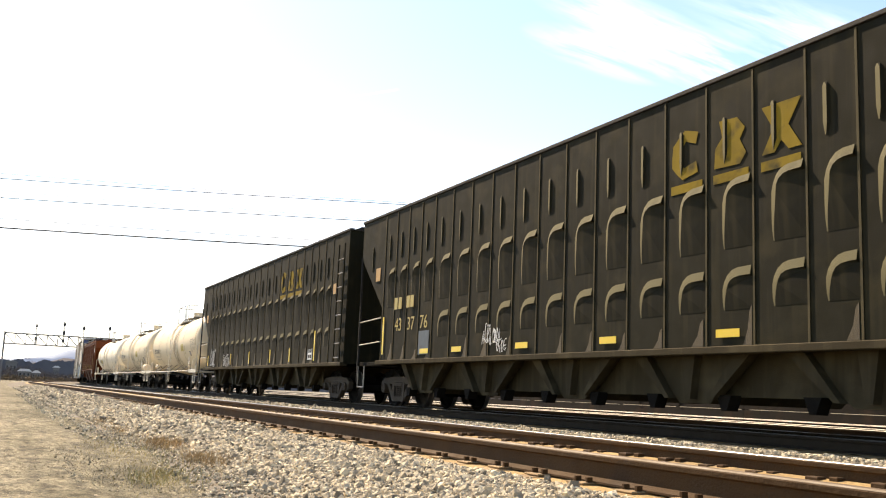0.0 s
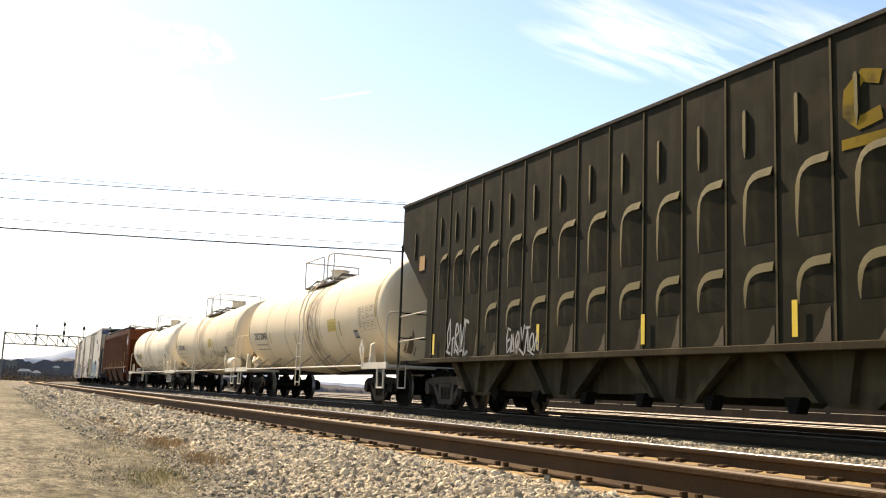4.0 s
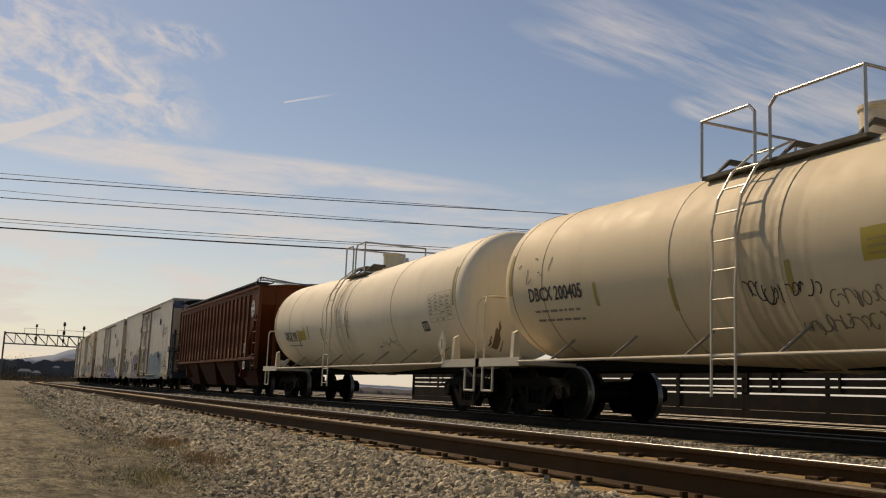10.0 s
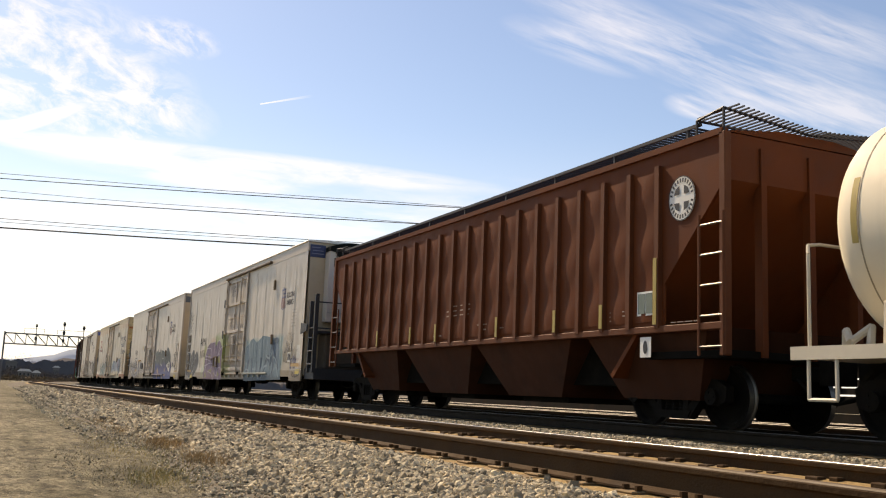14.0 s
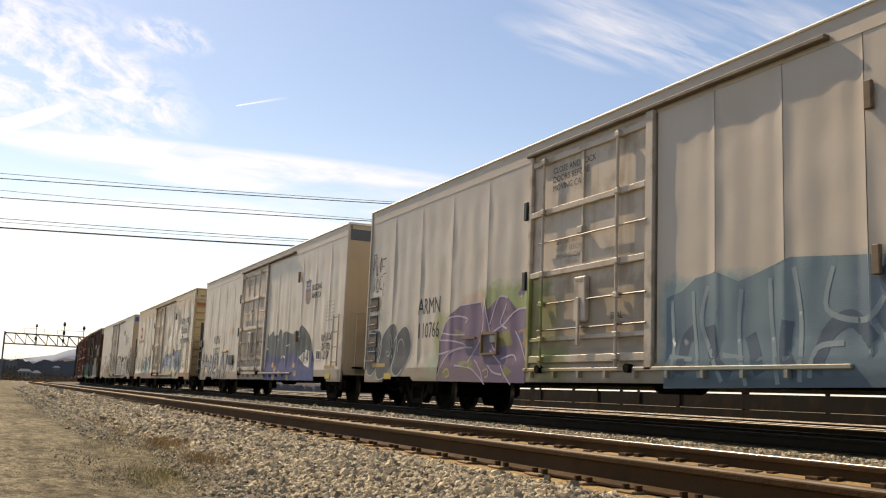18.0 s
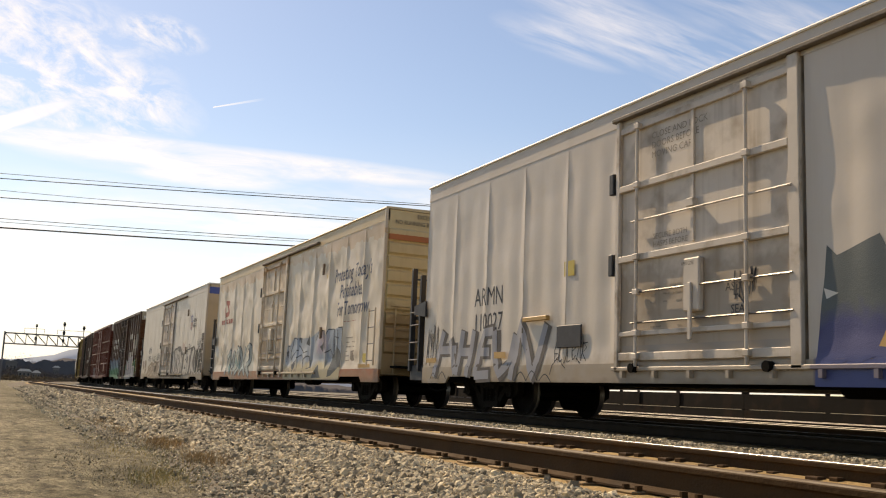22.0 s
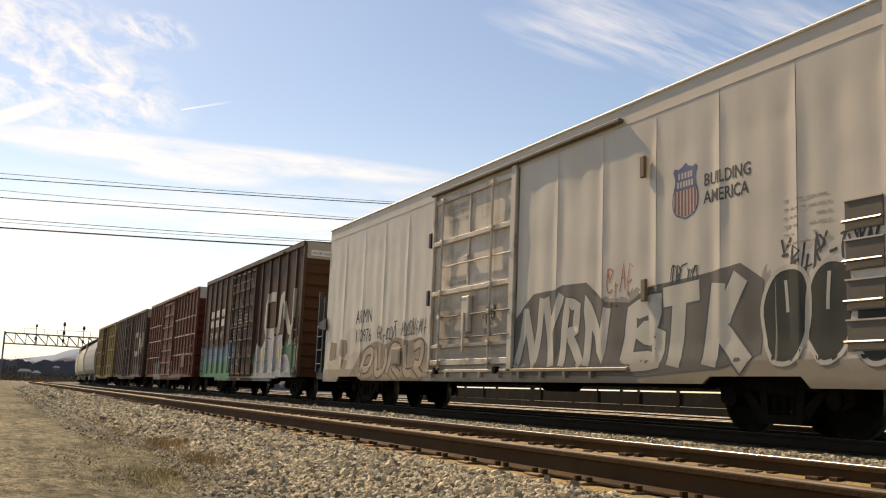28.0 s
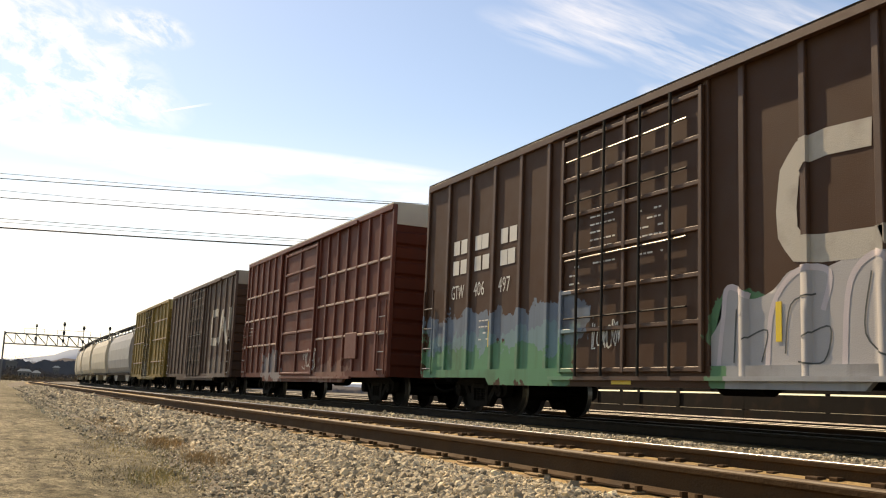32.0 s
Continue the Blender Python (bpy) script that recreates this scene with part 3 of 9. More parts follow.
GLYPHS = ([(0.0, 0.0), (0.25, 1.0), (0.5, 0.1), (0.85, 0.95)], [(0.0, 0.95), (0.95, 1.0)], [(0.45, 1.0), (0.35, 0.0)], [(0.1, 0.0), (0.15, 1.0), (0.75, 0.72), (0.15, 0.48), (0.9, 0.0)], [(0.85, 0.9), (0.3, 1.0), (0.1, 0.5), (0.35, 0.0), (0.9, 0.15)],
          [(0.1, 1.0), (0.1, 0.0), (0.8, 0.05)], [(0.1, 0.0), (0.45, 1.0), (0.8, 0.0)], [(0.2, 0.4), (0.75, 0.45)], [(0.1, 1.0), (0.45, 0.45), (0.85, 1.0)], [(0.45, 0.5), (0.4, -0.15)], [(0.5, 1.0), (0.1, 0.6), (0.4, 0.05), (0.85, 0.4), (0.6, 0.95)], [(0.0, 0.1), (1.0, -0.1)])


def scribble(c, x0, x1, z0, z1, n, material, seed, y=-1.63, w=0.022):
    """A hasty hand-drawn tag of angular strokes and loops that spell nothing."""
    rnd = random.Random(seed)
    bm = bmesh.new()
    step, h = (x1 - x0) / n, z1 - z0
    for i in range(n):
        lift, tall = rnd.uniform(-0.08, 0.1) * h, rnd.uniform(0.75, 1.1) * h
        for line in rnd.sample(GLYPHS, 2):
            pts = [(x0 + step * (i + 1.1 * (u + 0.18 * v) + rnd.uniform(-0.06, 0.06)), z0 + lift + tall * (v + rnd.uniform(-0.06, 0.06))) for u, v in line]
            ribbon(bm, rounded(pts, False, 3) if len(pts) > 3 and rnd.random() < 0.6 else pts, w * rnd.uniform(0.8, 1.2), y)
    part("graffiti_tag", bm, material, c)


def ring_shape(bm, cx, cz, rx, rz, w, y, n=22):
    ribbon(bm, [(cx + rx * math.cos(2 * math.pi * i / n), cz + rz * math.sin(2 * math.pi * i / n)) for i in range(n)], w, y, close=True)


def disc(bm, cx, cz, rx, rz, y, n=24):
    bm.faces.new([bm.verts.new((cx + rx * math.cos(2 * math.pi * i / n), y, cz + rz * math.sin(2 * math.pi * i / n))) for i in range(n)])


def small_print(c, x0, x1, z0, z1, lines, material, seed, y=-1.631, name="stencil_print"):
    """Rows of short bars where small print cannot be read."""
    rnd = random.Random(seed)
    bm = bmesh.new()
    h = (z1 - z0) / lines
    for i in range(lines):
        x, z = x0, z1 - (i + 1) * h
        while x < x1 - 0.03:
            l = rnd.uniform(0.05, 0.16)
            if rnd.random() < 0.8:
                rect(bm, x, min(x + l, x1), z + h * 0.36, z + h * 0.56, y)
            x += l + 0.035
    part(name, bm, material, c)


# ---------------------------------------------------------------- black open hopper cars
def pad_mesh(w, h, curl):
    """A pressed pocket of a side sheet: a slanted rim up its rear and round its upper corner; its face runs out into the sheet ahead and below."""
    bm = bmesh.new()
    if not curl:
        w = 0.2
    d, r = (0.05 * min(1.0, h / 0.9), 0.125) if curl else (0.026, 0.085)
    g = min(0.34, 0.5 * h)
    if not curl:
        rows = [[bm.verts.new(p) for p in ((x0, 0.0, z), (x0 + r * f, -d * f - 0.001, z + dz), (x0 + r * f + 0.03, -0.001, z + dz))] for x0, z, f, dz in ((0.03, 0.0, 0.25, 0.0), (0.0, h * 0.25, 1.0, -0.03), (0.0, h * 0.94, 1.0, -0.02), (0.02, h, 0.3, 0.0))]
    else:
        rows = []
        for x, z in ((0.03, 0.0), (0.008, h * 0.16), (0.0, h * 0.32), (0.0, h - g), (0.03, h - 0.64 * g), (0.09, h - 0.32 * g), (0.18, h - 0.09 * g), (0.28, h), (w - 0.02, h + 0.01)):
            up = min(1.0, z / (h * 0.62))
            k = max(0.0, (z - (h - g)) / g)
            lo = z - 0.12 * k
            a = min(x + r * (0.15 + 0.85 * up) * (1 - 0.5 * k), w - 0.01)
            rows.append([bm.verts.new(p) for p in ((x, 0.0, z), (a, -d * up - 0.001, lo))])
    for p, q in zip(rows, rows[1:]):
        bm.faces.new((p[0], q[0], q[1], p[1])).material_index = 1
    if curl:
        foot, head = (bm.verts.new((w + 0.01, -0.001, z)) for z in (0.0, h - 0.14))
        for i, (p, q) in enumerate(zip(rows, rows[1:])):
            bm.faces.new((p[1], q[1], foot if i < 3 else head))
        bm.faces.new((rows[3][1], head, foot))
    else:
        for p, q in zip(rows, rows[1:]):
            bm.faces.new((p[1], q[1], q[2], p[2]))
    bmesh.ops.remove_doubles(bm, verts=bm.verts, dist=0.0005)
    return bm


HOP_L = 20.25
# Sunlight on pocket rims and rib faces is put into these paler colours.
M_SUNRIM = mat("rubbed_dusty_edge", (0.105, 0.092, 0.046), 0.8, vary=0.35, scale=9, bump=0.2, spec=0.12, dirt=(0.03, 0.024, 0.014), dirt_amount=0.7)
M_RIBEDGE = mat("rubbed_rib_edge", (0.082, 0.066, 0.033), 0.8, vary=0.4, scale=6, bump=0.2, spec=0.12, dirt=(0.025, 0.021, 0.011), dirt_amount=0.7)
M_CHUTE = mat("dusty_brown_chute", (0.040, 0.031, 0.016), 0.85, vary=0.4, scale=4, bump=0.15, spec=0.1, dirt=(0.095, 0.075, 0.04), dirt_amount=0.7, streak=0.5)
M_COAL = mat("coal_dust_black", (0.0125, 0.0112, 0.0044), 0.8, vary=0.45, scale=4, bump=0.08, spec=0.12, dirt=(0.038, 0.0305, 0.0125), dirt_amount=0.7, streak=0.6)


def hopper_car(s, label, marks_rear, seed, xs):
    c = car("hopper_car", label, "hopper car", s)
    h = HOP_L / 2
    zt, zb = 4.84, 1.08
    rnd = random.Random(seed)
    for q, nm in ((-1, "side_sheet"), (1, "side_sheet")):
        y = q * 1.5
        bm = prism(bmesh.new(), [(-h, zt - 0.02), (-h, 3.85), (-h + 1.6, 2.45), (-h + 1.6, zb), (h, zb), (h, zt - 0.02)], y - 0.02, y + 0.02)
        part(nm, bm, M_COAL, c)
        part("top_chord", box(bmesh.new(), -h - 0.05, h + 0.05, y - 0.045, y + 0.1, zt - 0.01, zt + 0.06, 0.01), M_BLACK, c)
        part("side_sill", box(bmesh.new(), -h + 1.5, h, y - 0.11, y + 0.1, zb - 0.06, zb + 0.04, 0.01), M_CHUTE, c)
    bm = bmesh.new()
    foot, top = [[bm.verts.new((x, y, z)) for x, y in ((-0.05, 0.0), (-0.018, -0.034), (0.016, -0.034), (0.022, 0.0))] for z in (zb, zt - 0.03)]
    for i in range(3):
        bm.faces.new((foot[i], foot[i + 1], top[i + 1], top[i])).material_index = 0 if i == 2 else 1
    bm.faces.new(top)
    rib = mesh_of(bm, "rib")
    rib.materials.append(M_COAL)
    rib.materials.append(M_RIBEDGE)
    pads = {}
    tri = mesh_of(prism(bmesh.new(), [(-0.3, 0.0), (-0.07, 0.0), (-0.07, 0.4), (-0.13, 0.34), (-0.18, 0.16)], -0.003, 0.004), "worn_corner")
    for q in (-1, 1):
        for x in xs:
            part("rib", rib, M_COAL, c, at=pose(x, q * 1.5, 0, 0, 0, 0 if q < 0 else 180))
    for x, x_next in zip(xs, xs[1:]):
        w = round(0.46 * (x_next - x) / 0.75, 2)
        for k, z in ((0.66, 3.62), (0.97, 2.43), (0.56, 1.6)):
            if k == 0.56 and x_next - x < 0.8 and x < 0:
                continue
            if (w, k) not in pads:
                pads[w, k] = mesh_of(pad_mesh(w, k, k != 0.66), "bulge")
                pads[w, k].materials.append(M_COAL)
                pads[w, k].materials.append(M_SUNRIM)
            part("bulge", pads[w, k], M_COAL, c, at=(x_next - w - 0.04, -1.522, z))
        if rnd.random() < 0.75:
            part("worn_corner", tri, M_SCUFF, c, at=Matrix.Translation((x_next, -1.523, zb + 0.05)) @ Matrix.Diagonal((rnd.uniform(0.6, 1.15), 1, rnd.uniform(0.5, 1.3), 1)))
    part("bulge", pads[w, 0.66], M_COAL, c, at=(-h + 0.75, -1.522, 3.45))
    # ends: a standing front sheet, a sloping rear sheet, floor slopes
    part("end_sheet", box(bmesh.new(), h - 0.05, h, -1.48, 1.48, zb, zt, 0.0), M_COAL, c)
    part("slope_sheet", prism(bmesh.new(), [(-h, zt - 0.05), (-h, 3.85), (-h + 2.9, 1.3), (-h + 2.9, 1.36), (-h + 0.05, 3.9), (-h + 0.05, zt - 0.05)], -1.47, 1.47), M_COAL, c)
    part("load", prism(bmesh.new(), [(-h + 0.1, 3.9), (-h + 2.9, 1.4), (h - 0.1, 1.4), (h - 0.1, 4.55), (3, 4.7), (-3, 4.6), (-h + 0.1, 4.5)], -1.46, 1.46), M_COAL, c, "dark heaped coal load")
    # crown of coal or ice at the front end
    part("end_cap", prism_x(bmesh.new(), [(-1.45, zt), (-1.2, zt + 0.12), (-0.6, zt + 0.15), (0.6, zt + 0.15), (1.2, zt + 0.12), (1.45, zt)], h - 0.12, h + 0.05), M_BLACK, c)
    # chutes under the body
    for i in range(5):
        x = -h + 3.9 + i * 3.1
        bm = prism(bmesh.new(), [(x - 1.2, zb), (x + 1.2, zb), (x + 0.32, 0.36), (x - 0.32, 0.36)], -1.25, 1.25)
        part("chute", bm, M_CHUTE, c, "dusty brown discharge chute")
        for q in (-1.15, 0.0, 1.15):
            bm = prism(bmesh.new(), [(x + q - 0.16, zb), (x + q + 0.16, zb), (x + q * 0.4 + 0.05, 0.42), (x + q * 0.4 - 0.05, 0.42)], -1.38, -1.25)
            part("gusset", bm, M_CHUTE, c)
    part("inner_sheet", box(bmesh.new(), -h + 2.8, h - 2.9, -1.12, -1.08, 0.46, zb), M_CHUTE, c)
    for i in range(10):
        x = -h + 3.0 + i * 1.55
        part("gate_latch", prism(bmesh.new(), [(x - 0.14, 0.48), (x + 0.14, 0.48), (x + 0.05, 0.27), (x - 0.05, 0.27)], -1.3, -1.1), M_UNDER, c)
    # rear platform, posts and rails; front side ladder
    part("end_platform", box(bmesh.new(), -h, -h + 1.7, -1.45, 1.45, 1.0, 1.1, 0.01), M_UNDER, c)
    bm = tube(bmesh.new(), [(-h + 0.05, -1.52, zb - 0.5), (-h + 0.05, -1.52, 2.6), (-h, -1.52, 3.9)], 0.03, 6)
    part("end_post", bm, M_BLACK, c)
    part("end_post", tube(bmesh.new(), [(-h + 0.05, 1.52, zb), (-h + 0.05, 1.52, 3.9)], 0.035, 6), M_BLACK, c)
    for z in (1.55, 2.15):
        part("grab_rail", tube(bmesh.new(), [(-h + 0.05, -1.52, z), (-h + 1.55, -1.52, z + 0.05)], 0.014, 6), M_PIPE, c)
        part("grab_rail", tube(bmesh.new(), [(-h + 0.05, -1.5, z + 0.1), (-h + 0.05, 1.5, z + 0.1)], 0.016, 6), M_UNDER, c)
    ladder(c, h - 0.45, zb + 0.05, zt - 0.35, -1.58, 0.5, 0.4, M_COAL)
    part("step", tube(bmesh.new(), [(-h + 0.1, -1.52, 1.0), (-h + 0.1, -1.52, 0.45), (-h + 0.55, -1.52, 0.45), (-h + 0.55, -1.52, 1.0)], 0.018, 6), M_STEEL, c)
    # yellow markings
    part("road_emblem", emblem_blocks(xs), M_FADED, c, "faded yellow block emblem painted across the panels")
    for i in marks_rear:
        x = xs[i] + 0.2
        part("reflector", rect(bmesh.new(), x, x + 0.45, 1.24, 1.35, -1.545), M_SAFETY, c, "yellow reflector strip")
    part("placard_holder", rect(bmesh.new(), -h + 1.1, -h + 1.4, 3.16, 3.5, -1.535), M_PLY, c, "small square wooden placard board")
    part("placard_holder", rect(bmesh.new(), h - 1.15, h - 0.9, 3.1, 3.4, -1.545), M_PLY, c, "small square wooden placard board")
    bm = rect(bmesh.new(), h - 3.3, h - 2.88, 1.24, 1.56, -1.53)
    part("notice_plate", bm, M_WHITE, c)
    bm = bmesh.new()
    for a, b in ((h - 3.26, h - 3.11), (h - 3.07, h - 2.92)):
        for z in (1.28, 1.45):
            rect(bm, a, b, z, z + 0.11, -1.535)
    part("notice_print", bm, M_INK, c)
    running_gear(c, h, h - 1.85, sill=False, coupler=0.55, dusty=True)
    return c


M_FADED = mat("faded_yellow", (0.205, 0.138, 0.013), 0.8, spec=0.1, vary=0.5, scale=9, bump=0.1, dirt=(0.045, 0.037, 0.015), dirt_amount=0.95)
M_PLY = mat("raw_board", (0.42, 0.25, 0.09), 0.7, vary=0.2, scale=10)


def emblem_blocks(xs):
    """Three worn yellow shapes over three panels, each with a bar below."""
    bm = bmesh.new()
    first = min(range(len(xs)), key=lambda i: abs(xs[i] - 3.1))
    y = -1.528
    for k in range(3):
        x = xs[first + k] + 0.16
        rect(bm, x - 0.02, x + 0.66, 3.36, 3.49, y)
        if k == 0:
            ribbon(bm, [(x + 0.55, 4.12), (x + 0.3, 4.2), (x + 0.1, 4.05), (x + 0.08, 3.8), (x + 0.25, 3.64), (x + 0.55, 3.7)], 0.17, y)
        elif k == 1:
            prism(bm, [(x, 3.58), (x + 0.5, 3.56), (x + 0.62, 3.7), (x + 0.5, 3.9), (x + 0.6, 4.05), (x + 0.45, 4.22), (x + 0.1, 4.24), (x + 0.16, 4.0), (x + 0.02, 3.86)], y, y + 0.003)
        else:
            prism(bm, [(x, 3.58), (x + 0.22, 3.58), (x + 0.34, 3.72), (x + 0.46, 3.58), (x + 0.68, 3.58), (x + 0.46, 3.9), (x + 0.68, 4.22), (x, 4.22), (x + 0.2, 3.9)], y, y + 0.003)
    return bm


M_SCUFF = mat("rubbed_rusty_corner", (0.085, 0.062, 0.03), 0.8, vary=0.5, scale=14, bump=0.3, dirt=(0.03, 0.024, 0.016), dirt_amount=0.9)
M_BLUECHIP = mat("chipped_blue_paint", (0.06, 0.075, 0.085), 0.6, vary=0.4, scale=9, dirt=(0.03, 0.026, 0.02), dirt_amount=0.9)
REAR = [-8.45, -7.7, -6.95, -6.2]
H1_RIBS = REAR + [-5.45 + 0.91 * i for i in range(13)] + [6.25, 7.0, 7.75, 8.5]
H2_RIBS = [-8.2, -7.45, -6.7, -5.95] + [-5.13 + 0.914 * i for i in range(13)] + [6.64, 7.33, 8.04, 8.75]
H1 = hopper_car(84.17, "black coal hopper car with pressed side bulges and faded yellow emblem", (3, 5, 8, 11, 14), 1, H1_RIBS)
lettering("43", 0.44, -7.60, 1.82, -1.53, H1, M_OCHRE, label="faded yellow car number")
lettering("37", 0.44, -6.85, 1.82, -1.53, H1, M_OCHRE)
lettering("76", 0.44, -6.10, 1.82, -1.53, H1, M_OCHRE)
for x in (-7.58, -7.32, -6.83, -6.6):
    part("reporting_mark", rect(bmesh.new(), x, x + 0.19, 2.34, 2.62, -1.572), M_OCHRE, H1, "worn yellow mark")
part("blue_patch", rect(bmesh.new(), -6.12, -5.55, 1.22, 1.76, -1.536), M_BLUECHIP, H1, "chipped blue-grey paint patch")
part("reflector", rect(bmesh.new(), -8.36, -8.27, 1.27, 2.2, -1.545), M_SAFETY, H1, "tall yellow reflector strip")
scribble(H1, -2.95, -2.2, 1.38, 1.72, 7, M_WHITE, 4, -1.55, 0.016)
scribble(H1, -2.35, -1.95, 1.22, 1.45, 4, M_WHITE, 14, -1.55, 0.014)
H2 = hopper_car(62.78, "black coal hopper car with grimy bulged sides and worn yellow emblem", (), 2, H2_RIBS)
for x in (-8.05, -3.6, -0.55, 2.45, 4.85, 7.48):
    part("reflector", rect(bmesh.new(), x, x + 0.09, 1.2, 1.65 if x < 7 else 2.1, -1.56), M_SAFETY, H2, "upright yellow reflector strip")
scribble(H2, -7.2, -6.2, 1.2, 1.9, 5, M_GREY, 5, -1.63, 0.05)
scribble(H2, -4.6, -3.4, 1.15, 1.6, 7, M_GREY, 6, -1.63, 0.04)


# ---------------------------------------------------------------- cream tank cars
TANK_R, TANK_Z = 1.45, 2.55


def lathe_x(bm, profile, n=48, zc=TANK_Z, y_of=0.0):
    rings = []
    for x, r in profile:
        rings.append([bm.verts.new((x, y_of + r * math.sin(2 * math.pi * i / n), zc - r * math.cos(2 * math.pi * i / n))) for i in range(n)])
    for a, b in zip(rings, rings[1:]):
        for i in range(n):
            j = (i + 1) % n
            bm.faces.new((a[i], a[j], b[j], b[i]))
    bm.faces.new(rings[0])
    bm.faces.new(rings[-1])
    return bm


def droop(bm, xc, half):
    """The belly of the shell slopes down to the middle of the car."""
    for v in bm.verts:
        if v.co.z < TANK_Z:
            v.co.z -= max(0.0, 1 - abs(v.co.x - xc) / half) * (0.12 + 0.15 * ((TANK_Z - v.co.z) / TANK_R) ** 2)
        else:
            v.co.z -= max(0.0, 1 - abs(v.co.x - xc) / half) * 0.12
    return bm


def on_tank(x, w, out=0.0):
    """A point of the shell: w is the angle above the level of the axis on the near side."""
    z = (TANK_R + out) * math.sin(w)
    if z < 0:
        z -= max(0.0, 1 - abs(x - 0.05) / 6.85) * 0.15 * (z / TANK_R) ** 2
    z -= max(0.0, 1 - abs(x - 0.05) / 6.85) * 0.12
    return (x, -(TANK_R + out) * math.cos(w), TANK_Z + z)


def tank_patch(c, name, x0, x1, w0, w1, material, out=0.006, label="", n=8):
    bm = bmesh.new()
    rows = [[bm.verts.new(on_tank(x, w0 + (w1 - w0) * i / n, out)) for x in (x0, x1)] for i in range(n + 1)]
    for a, b in zip(rows, rows[1:]):
        bm.faces.new((a[0], a[1], b[1], b[0]))
    return part(name, bm, material, c, label, smooth=True)


def tank_stroke(c, pts, material, w=0.03, name="graffiti_tag"):
    """Strokes on the shell through (x, angle)."""
    bm = ribbon(bmesh.new(), [(x, a * TANK_R) for x, a in pts], w, 0)
    for v in bm.verts:
        v.co = on_tank(v.co.x, v.co.z / TANK_R, 0.007)
    return part(name, bm, material, c)


HEAD = [(0.0, 0.03), (0.02, 0.5), (0.065, 0.9), (0.115, 1.12), (0.17, 1.27), (0.235, 1.37), (0.32, 1.425), (0.42, 1.444), (0.52, 1.449), (0.6, TANK_R)]


def tank_car(s, label, number, x0, x1, ladder_x, seed, sill0, sill1, grime, text_x, plat, dome, yel, text_h=0.35, text_z=2.12, yel_w=(-0.28, -0.02), seams=(), paint=(0.70, 0.585, 0.39), ladder_off=-0.22):
    c = car("tank_car", label, "tank car", s)
    rnd = random.Random(seed)
    lx = ladder_x
    shell_mat = mat("tank_cream_grimed", paint, 0.62, spec=0.35, vary=0.06, scale=3, bump=0.06, fine=10, dirt=(0.42, 0.33, 0.2), dirt_amount=0.22, streak=0.12,
                    layers=[(lx + a, lx + b, 0.5, top, (0.15, 0.108, 0.062), 0.11, grime * k, 14.0) for a, b, top, k in ((-0.12, 0.02, 4.3, 0.5), (0.12, 0.3, 4.3, 0.7), (0.36, 0.44, 4.2, 0.95), (0.5, 0.66, 4.3, 0.85), (0.72, 0.8, 4.3, 0.95), (0.9, 1.2, 3.6, 0.4), (-0.5, -0.42, 2.6, 0.4), (1.3, 1.36, 2.8, 0.5))])
    head = HEAD
    prof = [(x0 - 0.45 + a, r) for a, r in head] + [(x0 + (x1 - x0) * i / 16, TANK_R) for i in range(1, 16)] + [(x1 + 0.45 - a, r) for a, r in head[::-1]]
    part("tank_shell", droop(lathe_x(bmesh.new(), prof, 64), 0.05, 6.85), shell_mat, c, "cream-painted steel tank shell with rust streaks", smooth=True)
    # weld seams and jacket bands
    for x in seams + (x0 + 0.16, x1 - 0.14):
        part("seam_band", droop(lathe_x(bmesh.new(), [(x - 0.008, TANK_R + 0.001), (x - 0.008, TANK_R + 0.007), (x + 0.008, TANK_R + 0.007), (x + 0.008, TANK_R + 0.001)], 48), 0.05, 6.85), M_SEAM, c)
    for x in (lx + 0.1, lx + 0.85):
        part("seam_band", droop(lathe_x(bmesh.new(), [(x - 0.04, TANK_R + 0.001), (x - 0.04, TANK_R + 0.014), (x + 0.04, TANK_R + 0.014), (x + 0.04, TANK_R + 0.001)], 48), 0.05, 6.85), shell_mat, c)
    part("centre_sill", box(bmesh.new(), sill0 + 0.05, sill1 - 0.05, -0.3, 0.3, 0.86, 1.1, 0.02), M_UNDER, c)
    for q, e in ((-1, sill0), (1, sill1)):
        a, b = (e, e + 1.75) if q < 0 else (e - 1.75, e)
        bm = box(bmesh.new(), a, b, -1.5, 1.5, 0.94, 1.02, 0.01)
        box(bm, a, b, -1.56, -1.5, 0.92, 1.08)
        box(bm, a, b, 1.5, 1.56, 0.92, 1.08)
        part("end_platform", bm, M_PIPE, c)
        x = e - q * 1.35
        for f in ((1,) if q > 0 and s == 28.15 else (-1, 1)):
            bm = prism_x(bmesh.new(), [(f * 1.5, 0.95), (f * 1.47, 1.55), (f * 1.38, 1.6), (f * 1.32, 0.95)], x - 0.06, x + 0.06)
            part("saddle", bm, M_CREAM, c)
        # looped handrail at the end and the step under it
        xr = e - q * 0.25
        bm = tube(bmesh.new(), [(xr, -1.5, 1.0), (xr, -1.5, 2.2), (xr + q * 0.06, -1.44, 2.32), (xr + q * 0.1, -1.2, 2.36), (xr + q * 0.1, 1.2, 2.36), (xr + q * 0.06, 1.44, 2.32), (xr, 1.5, 2.2), (xr, 1.5, 1.0)], 0.022, 8)
        part("end_handrail", bm, M_PIPE, c)
        bm = tube(bmesh.new(), [(xr, -1.52, 0.98), (xr, -1.52, 0.45), (xr - q * 0.42, -1.52, 0.45), (xr - q * 0.42, -1.52, 0.98)], 0.025, 6)
        part("step", bm, M_PIPE, c)
        part("stain", tank_stain(q, x0 if q < 0 else x1), M_SOOT, c)
